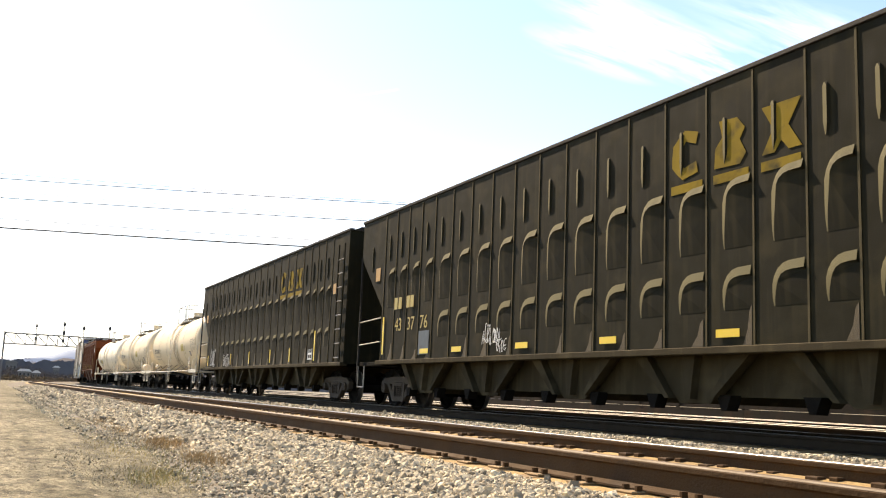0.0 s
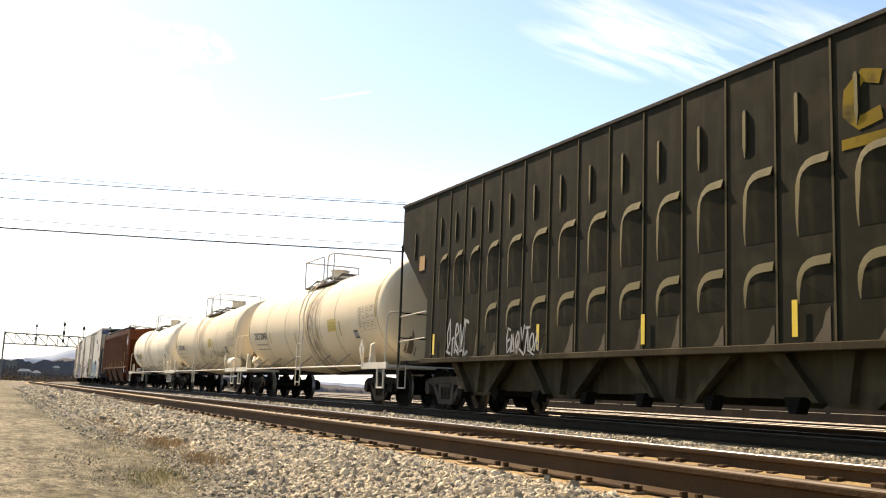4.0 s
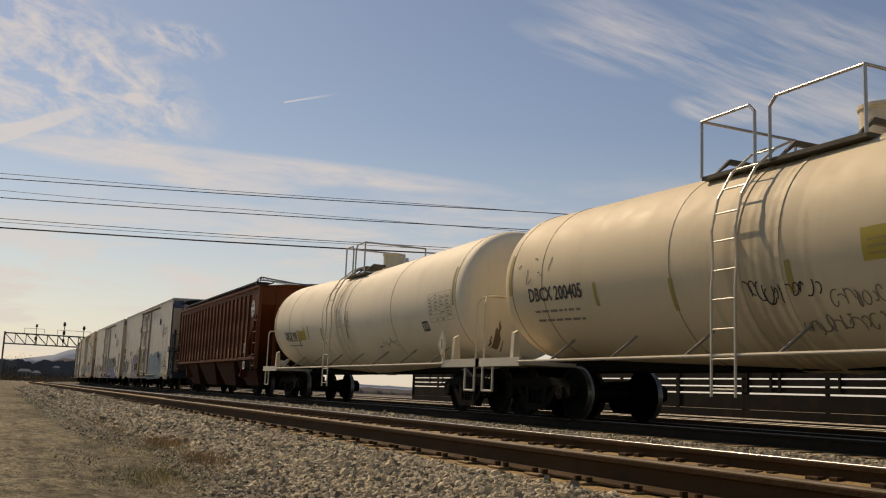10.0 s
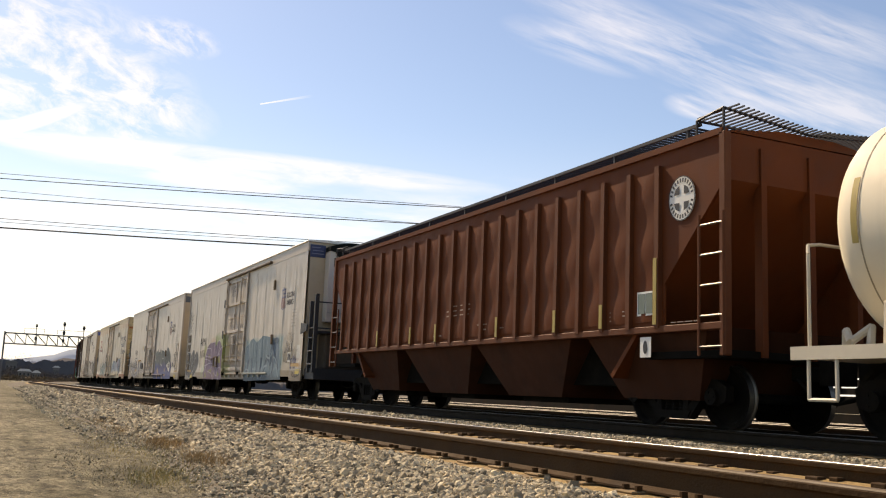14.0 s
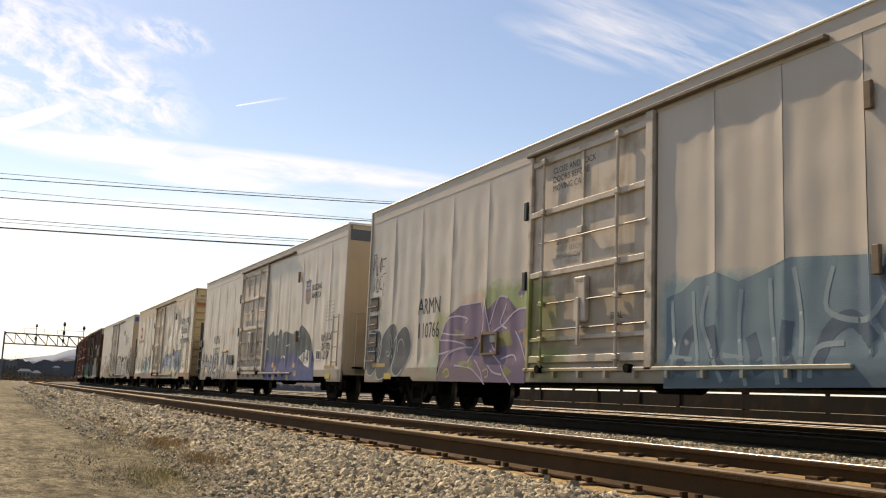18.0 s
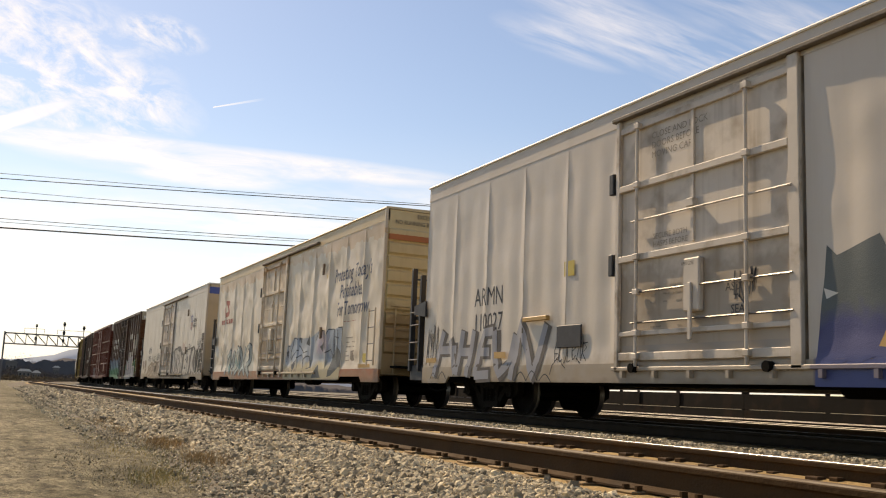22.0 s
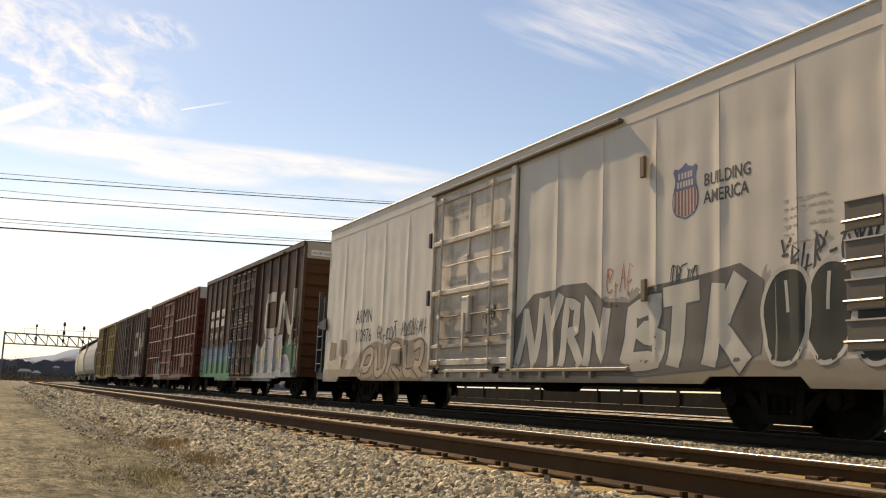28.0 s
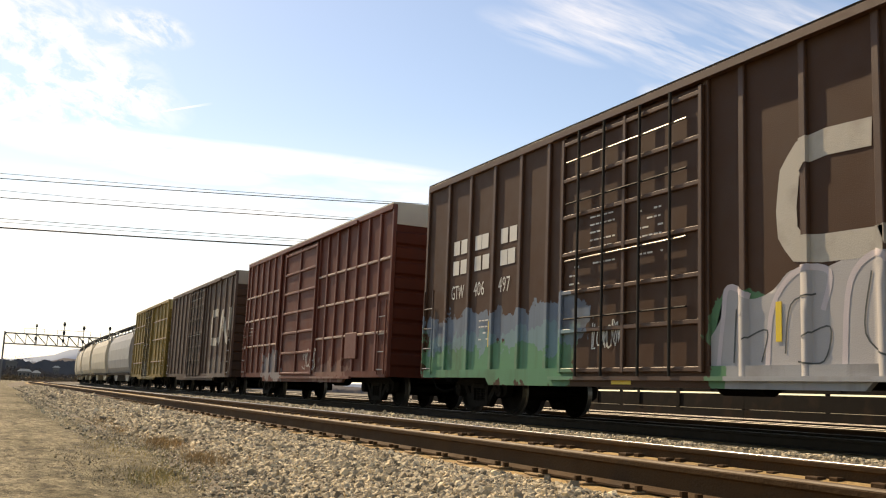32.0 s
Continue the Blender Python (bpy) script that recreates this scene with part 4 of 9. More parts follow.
    part("side_rail", tube(bmesh.new(), [(sill0 + 1.7, -1.56, 1.0), (sill1 - 1.7, -1.56, 1.0)], 0.024, 8), M_PIPE, c, "long pale pipe rail along the sill")
    part("side_rail", tube(bmesh.new(), [(sill0 + 1.7, 1.56, 1.0), (sill1 - 1.7, 1.56, 1.0)], 0.024, 8), M_PIPE, c)
    for k in range(7):
        x = -5.02 + 1.79 * k
        part("rail_bracket", tube(bmesh.new(), [(x, -1.56, 0.98), (x + 0.12, -1.1, 1.38)], 0.022, 6), M_GREYINK, c)
    # ladder that bends over the shell to the top platform
    path = [(-1.58, 0.45), (-1.58, 1.9)] + [(-(TANK_R + 0.13) * math.cos(w), TANK_Z + (TANK_R + 0.13) * math.sin(w)) for w in (-0.2, 0.1, 0.4, 0.7, 1.0, 1.2)]
    bm = bmesh.new()
    xa = lx + ladder_off
    for x in (xa, xa + 0.46):
        tube(bm, [(x, y, z) for y, z in path], 0.02, 6)
    lad = part("ladder", bm, M_PIPE, c)
    L = 0.1
    for (ya, za), (yb, zb) in zip(path, path[1:]):
        d = math.hypot(yb - ya, zb - za)
        while L < d:
            y, z = ya + (yb - ya) * L / d, za + (zb - za) * L / d
            part("rung", tube(bmesh.new(), [(xa, y, z), (xa + 0.46, y, z)], 0.014, 6), M_PIPE, lad)
            L += 0.4
        L -= d
    # top platform, its railing, manway and valves
    pz = 3.71
    p0, pb, pc = plat
    p1 = pc
    ya = -0.95
    bm = box(bmesh.new(), p0, p1, ya, -0.62, pz - 0.04, pz + 0.02)
    box(bm, p0, p1, -ya - 0.33, -ya, pz - 0.04, pz + 0.02)
    part("top_platform", bm, M_GRATE, c)
    for x in (p0 + 0.2, (p0 + p1) / 2, p1 - 0.2):
        part("platform_bracket", prism_x(bmesh.new(), [(ya, pz - 0.04), (-0.6, pz + 0.3), (0.6, pz + 0.3), (-ya, pz - 0.04), (0.6, pz + 0.22), (-0.6, pz + 0.22)], x - 0.03, x + 0.03), M_GRATE, c)
    rz = pz + 0.88

    def rail_of(pts):
        part("platform_railing", tube(bmesh.new(), pts, 0.024, 8), M_GALV, c)
    rail_of([(p0, ya, pz), (p0, ya, rz)])
    rail_of([(p0, ya, rz), (lx - 0.15, ya, rz), (lx - 0.04, ya, rz - 0.12), (lx - 0.04, ya, pz)])
    rail_of([(p0, ya, rz), (p0, -ya, rz), (p0, -ya, pz)])
    rail_of([(pb, ya, pz), (pb, ya, rz - 0.12), (pb + 0.12, ya, rz), (pc, ya, rz), (pc, -ya, rz), (pc, -ya, pz)])
    rail_of([(pc, ya, pz), (pc, ya, rz)])
    rail_of([(pc, -ya, rz - 0.3), (pc - 0.35, -ya, rz - 0.3), (pc - 0.45, -ya, rz - 0.4), (pc - 0.45, -ya, pz)])
    rail_of([(p0 + 0.2, -ya, rz - 0.25), (pc - 0.8, -ya, rz - 0.25)])
    pz = TANK_Z + TANK_R - 0.08
    bm = lathe_z(bmesh.new(), dome, 0.05, [(0.30, pz - 0.15), (0.30, pz + 0.38), (0.325, pz + 0.39), (0.325, pz + 0.44), (0.08, pz + 0.46)])
    part("manway_dome", bm, M_CREAM, c, smooth=False)
    part("valve", cyl(bmesh.new(), (dome + 1.1, 0, pz - 0.1), (dome + 1.1, 0, pz + 0.2), 0.06, 10), M_GALV, c)
    part("valve", cyl(bmesh.new(), (dome - 0.7, 0.1, pz - 0.1), (dome - 0.7, 0.1, pz + 0.15), 0.11, 10), M_CREAM, c)
    # paint marks
    z_txt = text_z
    lettering(number, text_h, text_x, z_txt, 0, c, M_INK, wrap=(TANK_R, TANK_Z), squeeze=0.84, bold=0.006, label="black stencilled car number")
    for k in range(2):
        x = text_x + 0.1
        while x < text_x + 1.6:
            l = rnd.uniform(0.08, 0.3)
            tank_patch(c, "stencil_print", x, x + l, -0.45 - k * 0.12, -0.42 - k * 0.12, M_GREYINK)
            x += l + 0.06
    tank_patch(c, "warning_label", yel, yel + 0.75, *yel_w, M_YLABEL, label="yellow warning label with small print")
    for k in range(3):
        tank_patch(c, "label_print", yel + 0.08, yel + 0.67, yel_w[0] + 0.04 + k * 0.055, yel_w[0] + 0.06 + k * 0.055, M_OCHRE, 0.009)
    for x, w0, w1 in ((lx - 1.35, -0.53, -0.2), (lx + 0.95, -0.45, -0.17), (yel + 1.0, -0.42, -0.12), (x1 - 0.3, -0.2, 0.4), (text_x + 2.1, -0.42, -0.15), (x0 + 0.05, -0.2, 0.35)):
        tank_patch(c, "reflector", x, x + 0.09, w0, w1, M_OCHRE, label="ochre reflector strip")
    xt = x1 - 1.55
    for i in range(9):
        tank_patch(c, "test_table_rule", xt, xt + 1.2, -0.40 + i * 0.055, -0.395 + i * 0.055, M_TABLEINK, n=1)
        for j in range(4):
            if rnd.random() < 0.8 and i < 8:
                tank_patch(c, "test_table_print", xt + j * 0.3 + 0.04, xt + j * 0.3 + rnd.uniform(0.14, 0.26), -0.383 + i * 0.055, -0.363 + i * 0.055, M_TABLEINK, n=1)
    for x in (xt, xt + 0.6, xt + 0.9, xt + 1.19):
        tank_patch(c, "test_table_rule", x, x + 0.01, -0.40, 0.04, M_TABLEINK)
    tank_patch(c, "notice_plate", x1 - 2.05, x1 - 1.72, -0.52, -0.36, M_INK)
    for i in range(2):
        tank_patch(c, "notice_print", x1 - 2.02 + i * 0.16, x1 - 1.89 + i * 0.16, -0.49, -0.39, M_GREY, 0.009)
    # diamond placard on a bracket
    xd = sill1 - 1.68
    bm = prism(bmesh.new(), [(xd - 0.19, 1.42), (xd, 1.14), (xd + 0.19, 1.42), (xd, 1.7)], -1.60, -1.57)
    part("placard", bm, M_PIPE, c, "dusty white diamond placard with thin border")
    ribbon_bm = ribbon(bmesh.new(), [(xd - 0.15, 1.42), (xd, 1.2), (xd + 0.15, 1.42), (xd, 1.64)], 0.014, -1.603, close=True)
    rect(ribbon_bm, xd - 0.03, xd + 0.03, 1.3, 1.52, -1.606)
    part("placard_print", ribbon_bm, M_GREYINK, c)
    part("placard_post", box(bmesh.new(), xd - 0.03, xd + 0.03, -1.57, -1.53, 0.98, 1.3), M_PIPE, c)
    # front head print
    small_end_print(c, x1 + 0.45)
    running_gear(c, (sill1 - sill0) / 2, (sill1 - sill0) / 2 - 1.55, sill=False, coupler=0.3)
    return c


def on_head(q, x, y, z, out=0.012):
    """A point of a dished head; x: where the shell ends."""
    r = math.hypot(y, z - TANK_Z)
    return (x + q * (0.45 - float(np.interp(r, [p[1] for p in HEAD], [p[0] for p in HEAD])) + out), y, z)


def small_end_print(c, x):
    """Car number as bars and a few short lines of print on the front head."""
    bm = bmesh.new()
    rnd = random.Random(8)
    for i, (z, y0, y1, tall) in enumerate([(3.34, -0.35, 0.42, 0.085)] + [(3.2 - 0.082 * k, -0.08, 0.42 - 0.03 * k, 0.026) for k in range(7)]):
        y = y0
        while y < y1:
            l = 0.05 if i == 0 else rnd.uniform(0.03, 0.09)
            p = [on_head(1, x - 0.45, a, b) for a, b in ((y, z), (y + l, z), (y + l, z + tall), (y, z + tall))]
            bm.faces.new([bm.verts.new(v) for v in p])
            y += l + (0.025 if i == 0 else 0.03) + (0.09 if i == 0 and abs(y) < 0.04 else 0.0)
    part("end_print", bm, M_GREYINK, c)


def tank_stain(q, x):
    """A ragged soot run down the head above the platform."""
    bm = bmesh.new()
    rnd = random.Random(int(x * 10))
    for yc, w, z0, z1 in ((-0.66, 0.15, 1.36, 1.8), (-0.6, 0.09, 1.34, 1.95), (-0.76, 0.06, 1.4, 1.62), (-0.5, 0.04, 1.3, 1.55)):
        rows = []
        for k in range(9):
            z = z0 + (z1 - z0) * k / 8
            half = w * (1 - 0.55 * k / 8) * rnd.uniform(0.75, 1.1) / 2 * (0.3 if k == 8 else 1)
            off = rnd.uniform(-0.015, 0.015)
            rows.append([bm.verts.new(on_head(q, x, yc + off + f * half, z)) for f in (-1, 0, 1)])
        for a, b in zip(rows, rows[1:]):
            for i in range(2):
                bm.faces.new((a[i], a[i + 1], b[i + 1], b[i]))
    return bm


def lathe_z(bm, cx, cy, profile, n=28):
    rings = [[bm.verts.new((cx + r * math.cos(2 * math.pi * i / n), cy + r * math.sin(2 * math.pi * i / n), z)) for i in range(n)] for r, z in profile]
    for a, b in zip(rings, rings[1:]):
        for i in range(n):
            j = (i + 1) % n
            bm.faces.new((a[i], a[j], b[j], b[i]))
    bm.faces.new(rings[-1])
    return bm


M_SEAM = mat("seam_shadow", (0.34, 0.275, 0.18), 0.6, vary=0.2)
M_SOOT = mat("soot_run", (0.21, 0.15, 0.08), 0.8, vary=0.4, scale=12)
M_GRATE = mat("walkway_grate", (0.10, 0.085, 0.06), 0.8, vary=0.3, scale=20, bump=0.6, fine=90)
M_GALV = mat("galvanised_pipe", (0.45, 0.43, 0.40), 0.45, 0.6, vary=0.15, scale=10)
M_GREYINK = mat("faded_stencil", (0.26, 0.22, 0.17), 0.7, vary=0.2)
M_TABLEINK = mat("faint_table_print", (0.33, 0.28, 0.2), 0.7, vary=0.2)
M_YLABEL = mat("yellow_label", (0.50, 0.37, 0.05), 0.5, vary=0.1)

T1 = tank_car(44.1, "cream tank car with rust-streaked shell and top railing", "DBCX 200431", -6.75, 6.95, 0.72, 11, -7.9, 7.95, 0.95, -5.85, (-1.3, 1.03, 1.65), -0.64, 2.8, yel_w=(-0.30, -0.06), seams=(-4.1, -1.7, 3.47), ladder_off=-0.37)
T2 = tank_car(28.15, "cream tank car with dark scribbled tags on its shell", "DBCX 200405", -6.75, 6.85, -0.6, 12, -7.8, 7.75, 0.45, -6.0, (-1.75, -0.35, 1.25), 0.67, 1.55, seams=(-5.5, -1.9, 3.27))
T3 = tank_car(12.3, "pale cream tank car with scribbles and yellow label over its number", "DBCX 900", -7.65, 6.9, -1.22, 13, -8.45, 8.2, 0.3, -6.45, (-1.88, -1.04, -0.3), -0.56, -4.92, text_z=1.98, yel_w=(-0.43, -0.22), seams=(-5.83, -2.36, 3.1), paint=(0.80, 0.715, 0.54), ladder_off=-0.4)
tank_patch(T3, "reflector", -5.03, -4.93, -0.54, -0.19, M_OCHRE, 0.012)
part("hose_valves", tube(bmesh.new(), [(-8.2, -0.9, 1.05), (-8.1, -1.0, 1.3), (-7.95, -1.1, 1.15), (-7.9, -0.8, 1.35), (-7.75, -1.0, 1.1), (-7.9, -0.8, 1.1)], 0.05, 8), M_PIPE, T3)
part("air_reservoir", lathe_x(bmesh.new(), [(6.12, 0.02), (6.125, 0.16), (6.14, 0.2), (6.17, 0.222), (6.2, 0.226), (6.9, 0.226), (6.93, 0.222), (6.96, 0.2), (6.975, 0.16), (6.98, 0.02)], 28, 1.28, -1.32), M_CREAM, T2, "pale round-ended air reservoir", smooth=True)
part("hose_valves", tube(bmesh.new(), [(-7.4, -0.9, 1.05), (-7.3, -1.0, 1.5), (-7.1, -1.1, 1.3), (-7.0, -0.8, 1.55), (-6.9, -1.0, 1.2), (-7.2, -0.8, 1.2)], 0.05, 8), M_PIPE, T1)
rr = random.Random(5)


def tank_tag(c, x0, x1, a0, a1, n, material, w, seed):
    """A hasty cursive tag on the shell that spells nothing."""
    rnd = random.Random(seed)
    step = (x1 - x0) / n
    for k in range(n):
        cx, ca = x0 + (k + 0.5) * step, a0 + (a1 - a0) * rnd.uniform(0.35, 0.65)
        rx, ra = step * rnd.uniform(0.35, 0.7), (a1 - a0) * rnd.uniform(0.25, 0.5)
        s0, turn = rnd.uniform(0, 6.28), rnd.choice((-1, 1)) * rnd.uniform(2.2, 5.2)
        pts = [(cx + rx * math.cos(s0 + turn * q / 8) + step * 0.07 * q, ca + ra * math.sin(s0 + turn * q / 8)) for q in range(9)]
        if rnd.random() < 0.4:
            pts.append((pts[-1][0] + step * rnd.uniform(-0.2, 0.6), a0 if rnd.random() < 0.5 else a1))
        tank_stroke(c, pts, material, w)


for x0, x1, a0, a1, n, ink, w, seed in ((-0.1, 0.8, -0.52, -0.36, 8, M_INK, 0.017, 1), (0.3, 1.9, -0.86, -0.68, 13, M_GREYINK, 0.02, 2), (0.9, 1.9, -0.62, -0.46, 9, M_GREYINK, 0.018, 5), (1.7, 2.5, -0.52, -0.36, 7, M_INK, 0.014, 7),
                                        (2.3, 3.4, -0.62, -0.4, 10, M_INK, 0.018, 3), (3.3, 4.3, -0.66, -0.42, 8, M_INK, 0.022, 8), (4.1, 5.3, -0.6, -0.38, 9, M_INK, 0.02, 4), (-0.5, 0.0, -0.5, -0.3, 4, M_INK, 0.018, 6),
                                        (2.0, 2.6, -0.74, -0.62, 6, M_GREYINK, 0.015, 9)):
    tank_tag(T2, x0, x1, a0, a1, n, ink, w, seed)
tank_stroke(T2, [(4.0, -0.55), (4.4, -0.64), (4.9, -0.76), (5.4, -0.78), (5.6, -0.66), (5.5, -0.55)], M_GREYINK, 0.025)
for i in range(9):
    x = -0.6 + rr.uniform(-0.5, 0.9)
    tank_stroke(T3, [(x + rr.uniform(-0.16, 0.16), -0.1 + rr.uniform(-0.16, 0.18)) for _ in range(3)], M_GREYINK, 0.02)
for i in range(6):
    x = 1.8 + 0.22 * i
    tank_stroke(T3, [(x + rr.uniform(-0.1, 0.2), -0.62 + rr.uniform(-0.08, 0.1)) for _ in range(4)], M_GREYINK, 0.025)
for i in range(7):
    x = -6.3 + 0.16 * i
    tank_stroke(T2, [(x + rr.uniform(-0.1, 0.15), 0.1 + rr.uniform(-0.22, 0.15)) for _ in range(2)], M_GREYINK, 0.03)
# ---------------------------------------------------------------- brown covered hopper
M_BROWN = mat("oxide_brown", (0.135, 0.036, 0.0095), 0.65, spec=0.15, vary=0.25, scale=4, bump=0.12, dirt=(0.085, 0.032, 0.016), dirt_amount=0.5, streak=0.3)
M_BROWN2 = mat("oxide_brown_worn", (0.13, 0.042, 0.016), 0.65, spec=0.2, vary=0.25, scale=5, bump=0.12, dirt=(0.16, 0.06, 0.024), dirt_amount=0.35, streak=0.2)
# Oxide brown darkened with the shade below the sill, plus streaky grime.
M_BAY = mat("grimed_hopper_bay", (0.06, 0.02, 0.0085), 0.8, vary=0.35, scale=5, bump=0.15, dirt=(0.03, 0.013, 0.007), dirt_amount=0.6, streak=0.3, spec=0.15)
M_CREAMINK = mat("pale_stencil", (0.45, 0.35, 0.27), 0.7, vary=0.25)


def lean_in(bm, z0=0.5, by=0.75):
    """Draw the lower rim of a bay inwards."""
    for v in bm.verts:
        if v.co.z < z0:
            v.co.y *= by
    return bm


def brown_hopper(s):
    c = car("covered_hopper", "oxide-brown covered grain hopper with ribbed sides and black roof walkways", "covered hopper", s)
    h, zt, zb, y = 8.1, 4.06, 1.42, 1.55
    for q in (-1, 1):
        cut = [(-h, zt), (-h, 3.4), (-h + 1.25, 2.1), (-h + 1.25, zb), (h - 1.28, zb), (h - 1.28, 2.05), (h, 3.4), (h, zt)]
        bm = prism(bmesh.new(), cut if q < 0 else [(-h, zt), (-h, 1.1), (h, 1.1), (h, zt)], q * y - 0.02, q * y + 0.02)
        part("side_sheet", bm, M_BROWN, c)
        part("side_sill", box(bmesh.new(), -h + 0.4, h, q * y - 0.075, q * y + 0.08, zb - 0.07, zb + 0.03, 0.01), M_BROWN2, c)
        part("eave", prism(bmesh.new(), [(-h, zt - 0.03), (h, zt - 0.03), (h, zt + 0.06), (-h, zt + 0.06)], q * y - 0.07, q * y + 0.05), M_BROWN, c)
    rib = mesh_of(prism(bmesh.new(), [(-0.05, zb), (0.05, zb), (0.05, zt - 0.22), (-0.05, zt - 0.22)], -0.075, 0.0), "rib")
    rib.materials.append(M_BROWN2)
    dent = mesh_of(dented_panel(0.58, zt - zb - 0.4), "panel")
    dent.materials.append(M_BROWN)
    n = 21
    for i in range(n):
        x = -h + 0.9 + i * 0.696
        part("rib", rib, M_BROWN2, c, at=(x, -y - 0.02, 0))
        part("rib", rib, M_BROWN2, c, at=pose(x, y + 0.02, 0, 0, 0, 180))
        if i < n - 1:
            part("panel", dent, M_BROWN, c, at=(x + 0.06, -y - 0.024, zb + 0.1))
    # roof: sloped sheets, walkways of grating, hatches
    part("roof", prism_x(bmesh.new(), [(-1.58, zt + 0.02), (-0.5, zt + 0.16), (0.5, zt + 0.16), (1.58, zt + 0.02)], -h, h), M_BROWN, c)
    bar = mesh_of(box(bmesh.new(), -0.012, 0.012, -0.3, 0.3, 0, 0.03), "grating_bar")
    bar.materials.append(M_INK)
    end_bar = mesh_of(box(bmesh.new(), -0.42, 0.42, -0.012, 0.012, 0, 0.02), "grating_bar")
    for q in (-1, 1):
        w = part("walkway", box(bmesh.new(), -h + 0.6, h - 0.5, q * 1.25 - 0.31, q * 1.25 - 0.28, zt + 0.2, zt + 0.25), M_INK, c, "black roof walkway of open grating")
        box_bm = box(bmesh.new(), -h + 0.6, h - 0.5, q * 1.25 + 0.28, q * 1.25 + 0.31, zt + 0.2, zt + 0.25)
        part("walkway_edge", box_bm, M_INK, c)
        for k in range(130 if q < 0 else 50):
            part("grating_bar", bar, M_INK, w, at=(-h + 0.65 + k * (0.115 if q < 0 else 0.3), q * 1.25, zt + 0.21))
        for k in range(9):
            x = -h + 1.0 + k * 1.8
            part("walkway_post", box(bmesh.new(), x - 0.02, x + 0.02, q * 1.25 - 0.3, q * 1.25 - 0.26, zt + 0.02, zt + 0.22), M_INK, c)
    for e in (-1, 1):
        a, b = sorted((e * (h - 0.55), e * (h + 0.02)))
        pl = part("end_walkway", box(bmesh.new(), a, a + 0.03, -1.58, 1.58, zt + 0.26, zt + 0.29), M_INK, c, "black end platform of open grating")
        for k in range(36):
            yy = -1.55 + k * 0.0886
            part("grating_bar", end_bar, M_INK, pl, at=((a + b) / 2 + 0.12, yy, zt + 0.17 + 0.14 * (abs(yy) / 1.55) ** 1.5))
        part("end_rail", tube(bmesh.new(), [(e * h, -1.58, zt), (e * h, -1.58, zt + 0.34), (e * (h - 0.55), -1.58, zt + 0.28), (e * (h - 0.55), -1.58, zt)], 0.02, 6), M_INK, c)
        part("end_rail", tube(bmesh.new(), [(e * h, -1.58, zt + 0.34), (e * h, 0, zt + 0.19), (e * h, 1.58, zt + 0.34)], 0.02, 6), M_INK, c)
    for k in range(4):
        part("roof_hatch", box(bmesh.new(), -6.2 + k * 3.5, -4.2 + k * 3.5, -0.4, 0.4, zt + 0.14, zt + 0.26, 0.03), M_BROWN, c)
    # ends
    part("slope_sheet", prism(bmesh.new(), [(-h, zt), (-h, 3.4), (-h + 2.6, 0.7), (-h + 2.66, 0.75), (-h + 0.05, 3.44), (-h + 0.05, zt)], -1.52, 1.52), M_BROWN, c)
    part("slope_sheet", prism(bmesh.new(), [(h, zt), (h, 3.4), (h - 2.6, 0.7), (h - 2.66, 0.75), (h - 0.05, 3.44), (h - 0.05, zt)], -1.52, 1.52), M_BROWN, c)
    for e in (-1, 1):
        for yy in (-0.9, 0.0, 0.9):
            a, b = sorted((e * (h - 0.1), e * (h + 0.04)))
            part("end_post", box(bmesh.new(), a, b, yy - 0.05, yy + 0.05, 1.0, 3.9), M_BROWN, c)
        part("corner_post", box(bmesh.new(), e * h - 0.06, e * h + 0.06, -1.62, -1.5, 1.0, zt, 0.01), M_BROWN2, c)
        part("corner_post", box(bmesh.new(), e * h - 0.06, e * h + 0.06, 1.5, 1.62, 1.0, zt, 0.01), M_BROWN2, c)
        a, b = sorted((e * (h - 1.8), e * h))
        part("end_platform", box(bmesh.new(), a, b, -1.5, 1.5, 0.98, 1.08), M_UNDER, c)
    # three hoppers below
    # Near-black filler sheet; the shade between the bays is its colour.
    part("lower_sheet", box(bmesh.new(), -h + 2.5, h - 2.5, -1.0, 1.0, 0.6, zb), M_UNDER, c)
    for k in range(4):
        x = -4.93 + k * 3.7
        part("hopper_bay", lean_in(prism(bmesh.new(), [(x - 1.8, zb), (x + 1.8, zb), (x + 0.95, 0.38), (x - 0.95, 0.38)] if 0 < k < 3 else [(x - 1.5, zb), (x + 1.5, zb), (x + 0.9, 0.4), (x - 0.9, 0.4)], -1.5, 1.5)), M_BAY, c)
        part("discharge_gate", box(bmesh.new(), x - 0.8, x + 0.8, -0.9, 0.9, 0.28, 0.4, 0.02), M_UNDER, c)
    ladder(c, h - 0.22, 1.0, 2.95, -1.62, 0.48, 0.42, M_BROWN2)
    ladder(c, -h + 0.3, 1.0, 2.6, -1.62, 0.45, 0.42, M_BROWN2)
    part("safety_strip", box(bmesh.new(), 6.66, 6.74, -1.655, -1.645, zb + 0.05, 2.45), M_OCHRE, c, "yellow reflective strip on a rib")
    for i in (4, 7, 9, 13, 16, 18):
        x = -h + 0.9 + i * 0.696
        part("safety_strip", box(bmesh.new(), x - 0.04, x + 0.04, -1.655, -1.645, zb + 0.05, 1.85), M_OCHRE, c)
    # round emblem: plain disc, ring and cross
    bm = bmesh.new()
    disc(bm, 7.23, 3.27, 0.29, 0.33, -1.585)
    part("round_emblem", bm, M_WHITE, c, "white disc emblem with a dark cross")
    bm = bmesh.new()
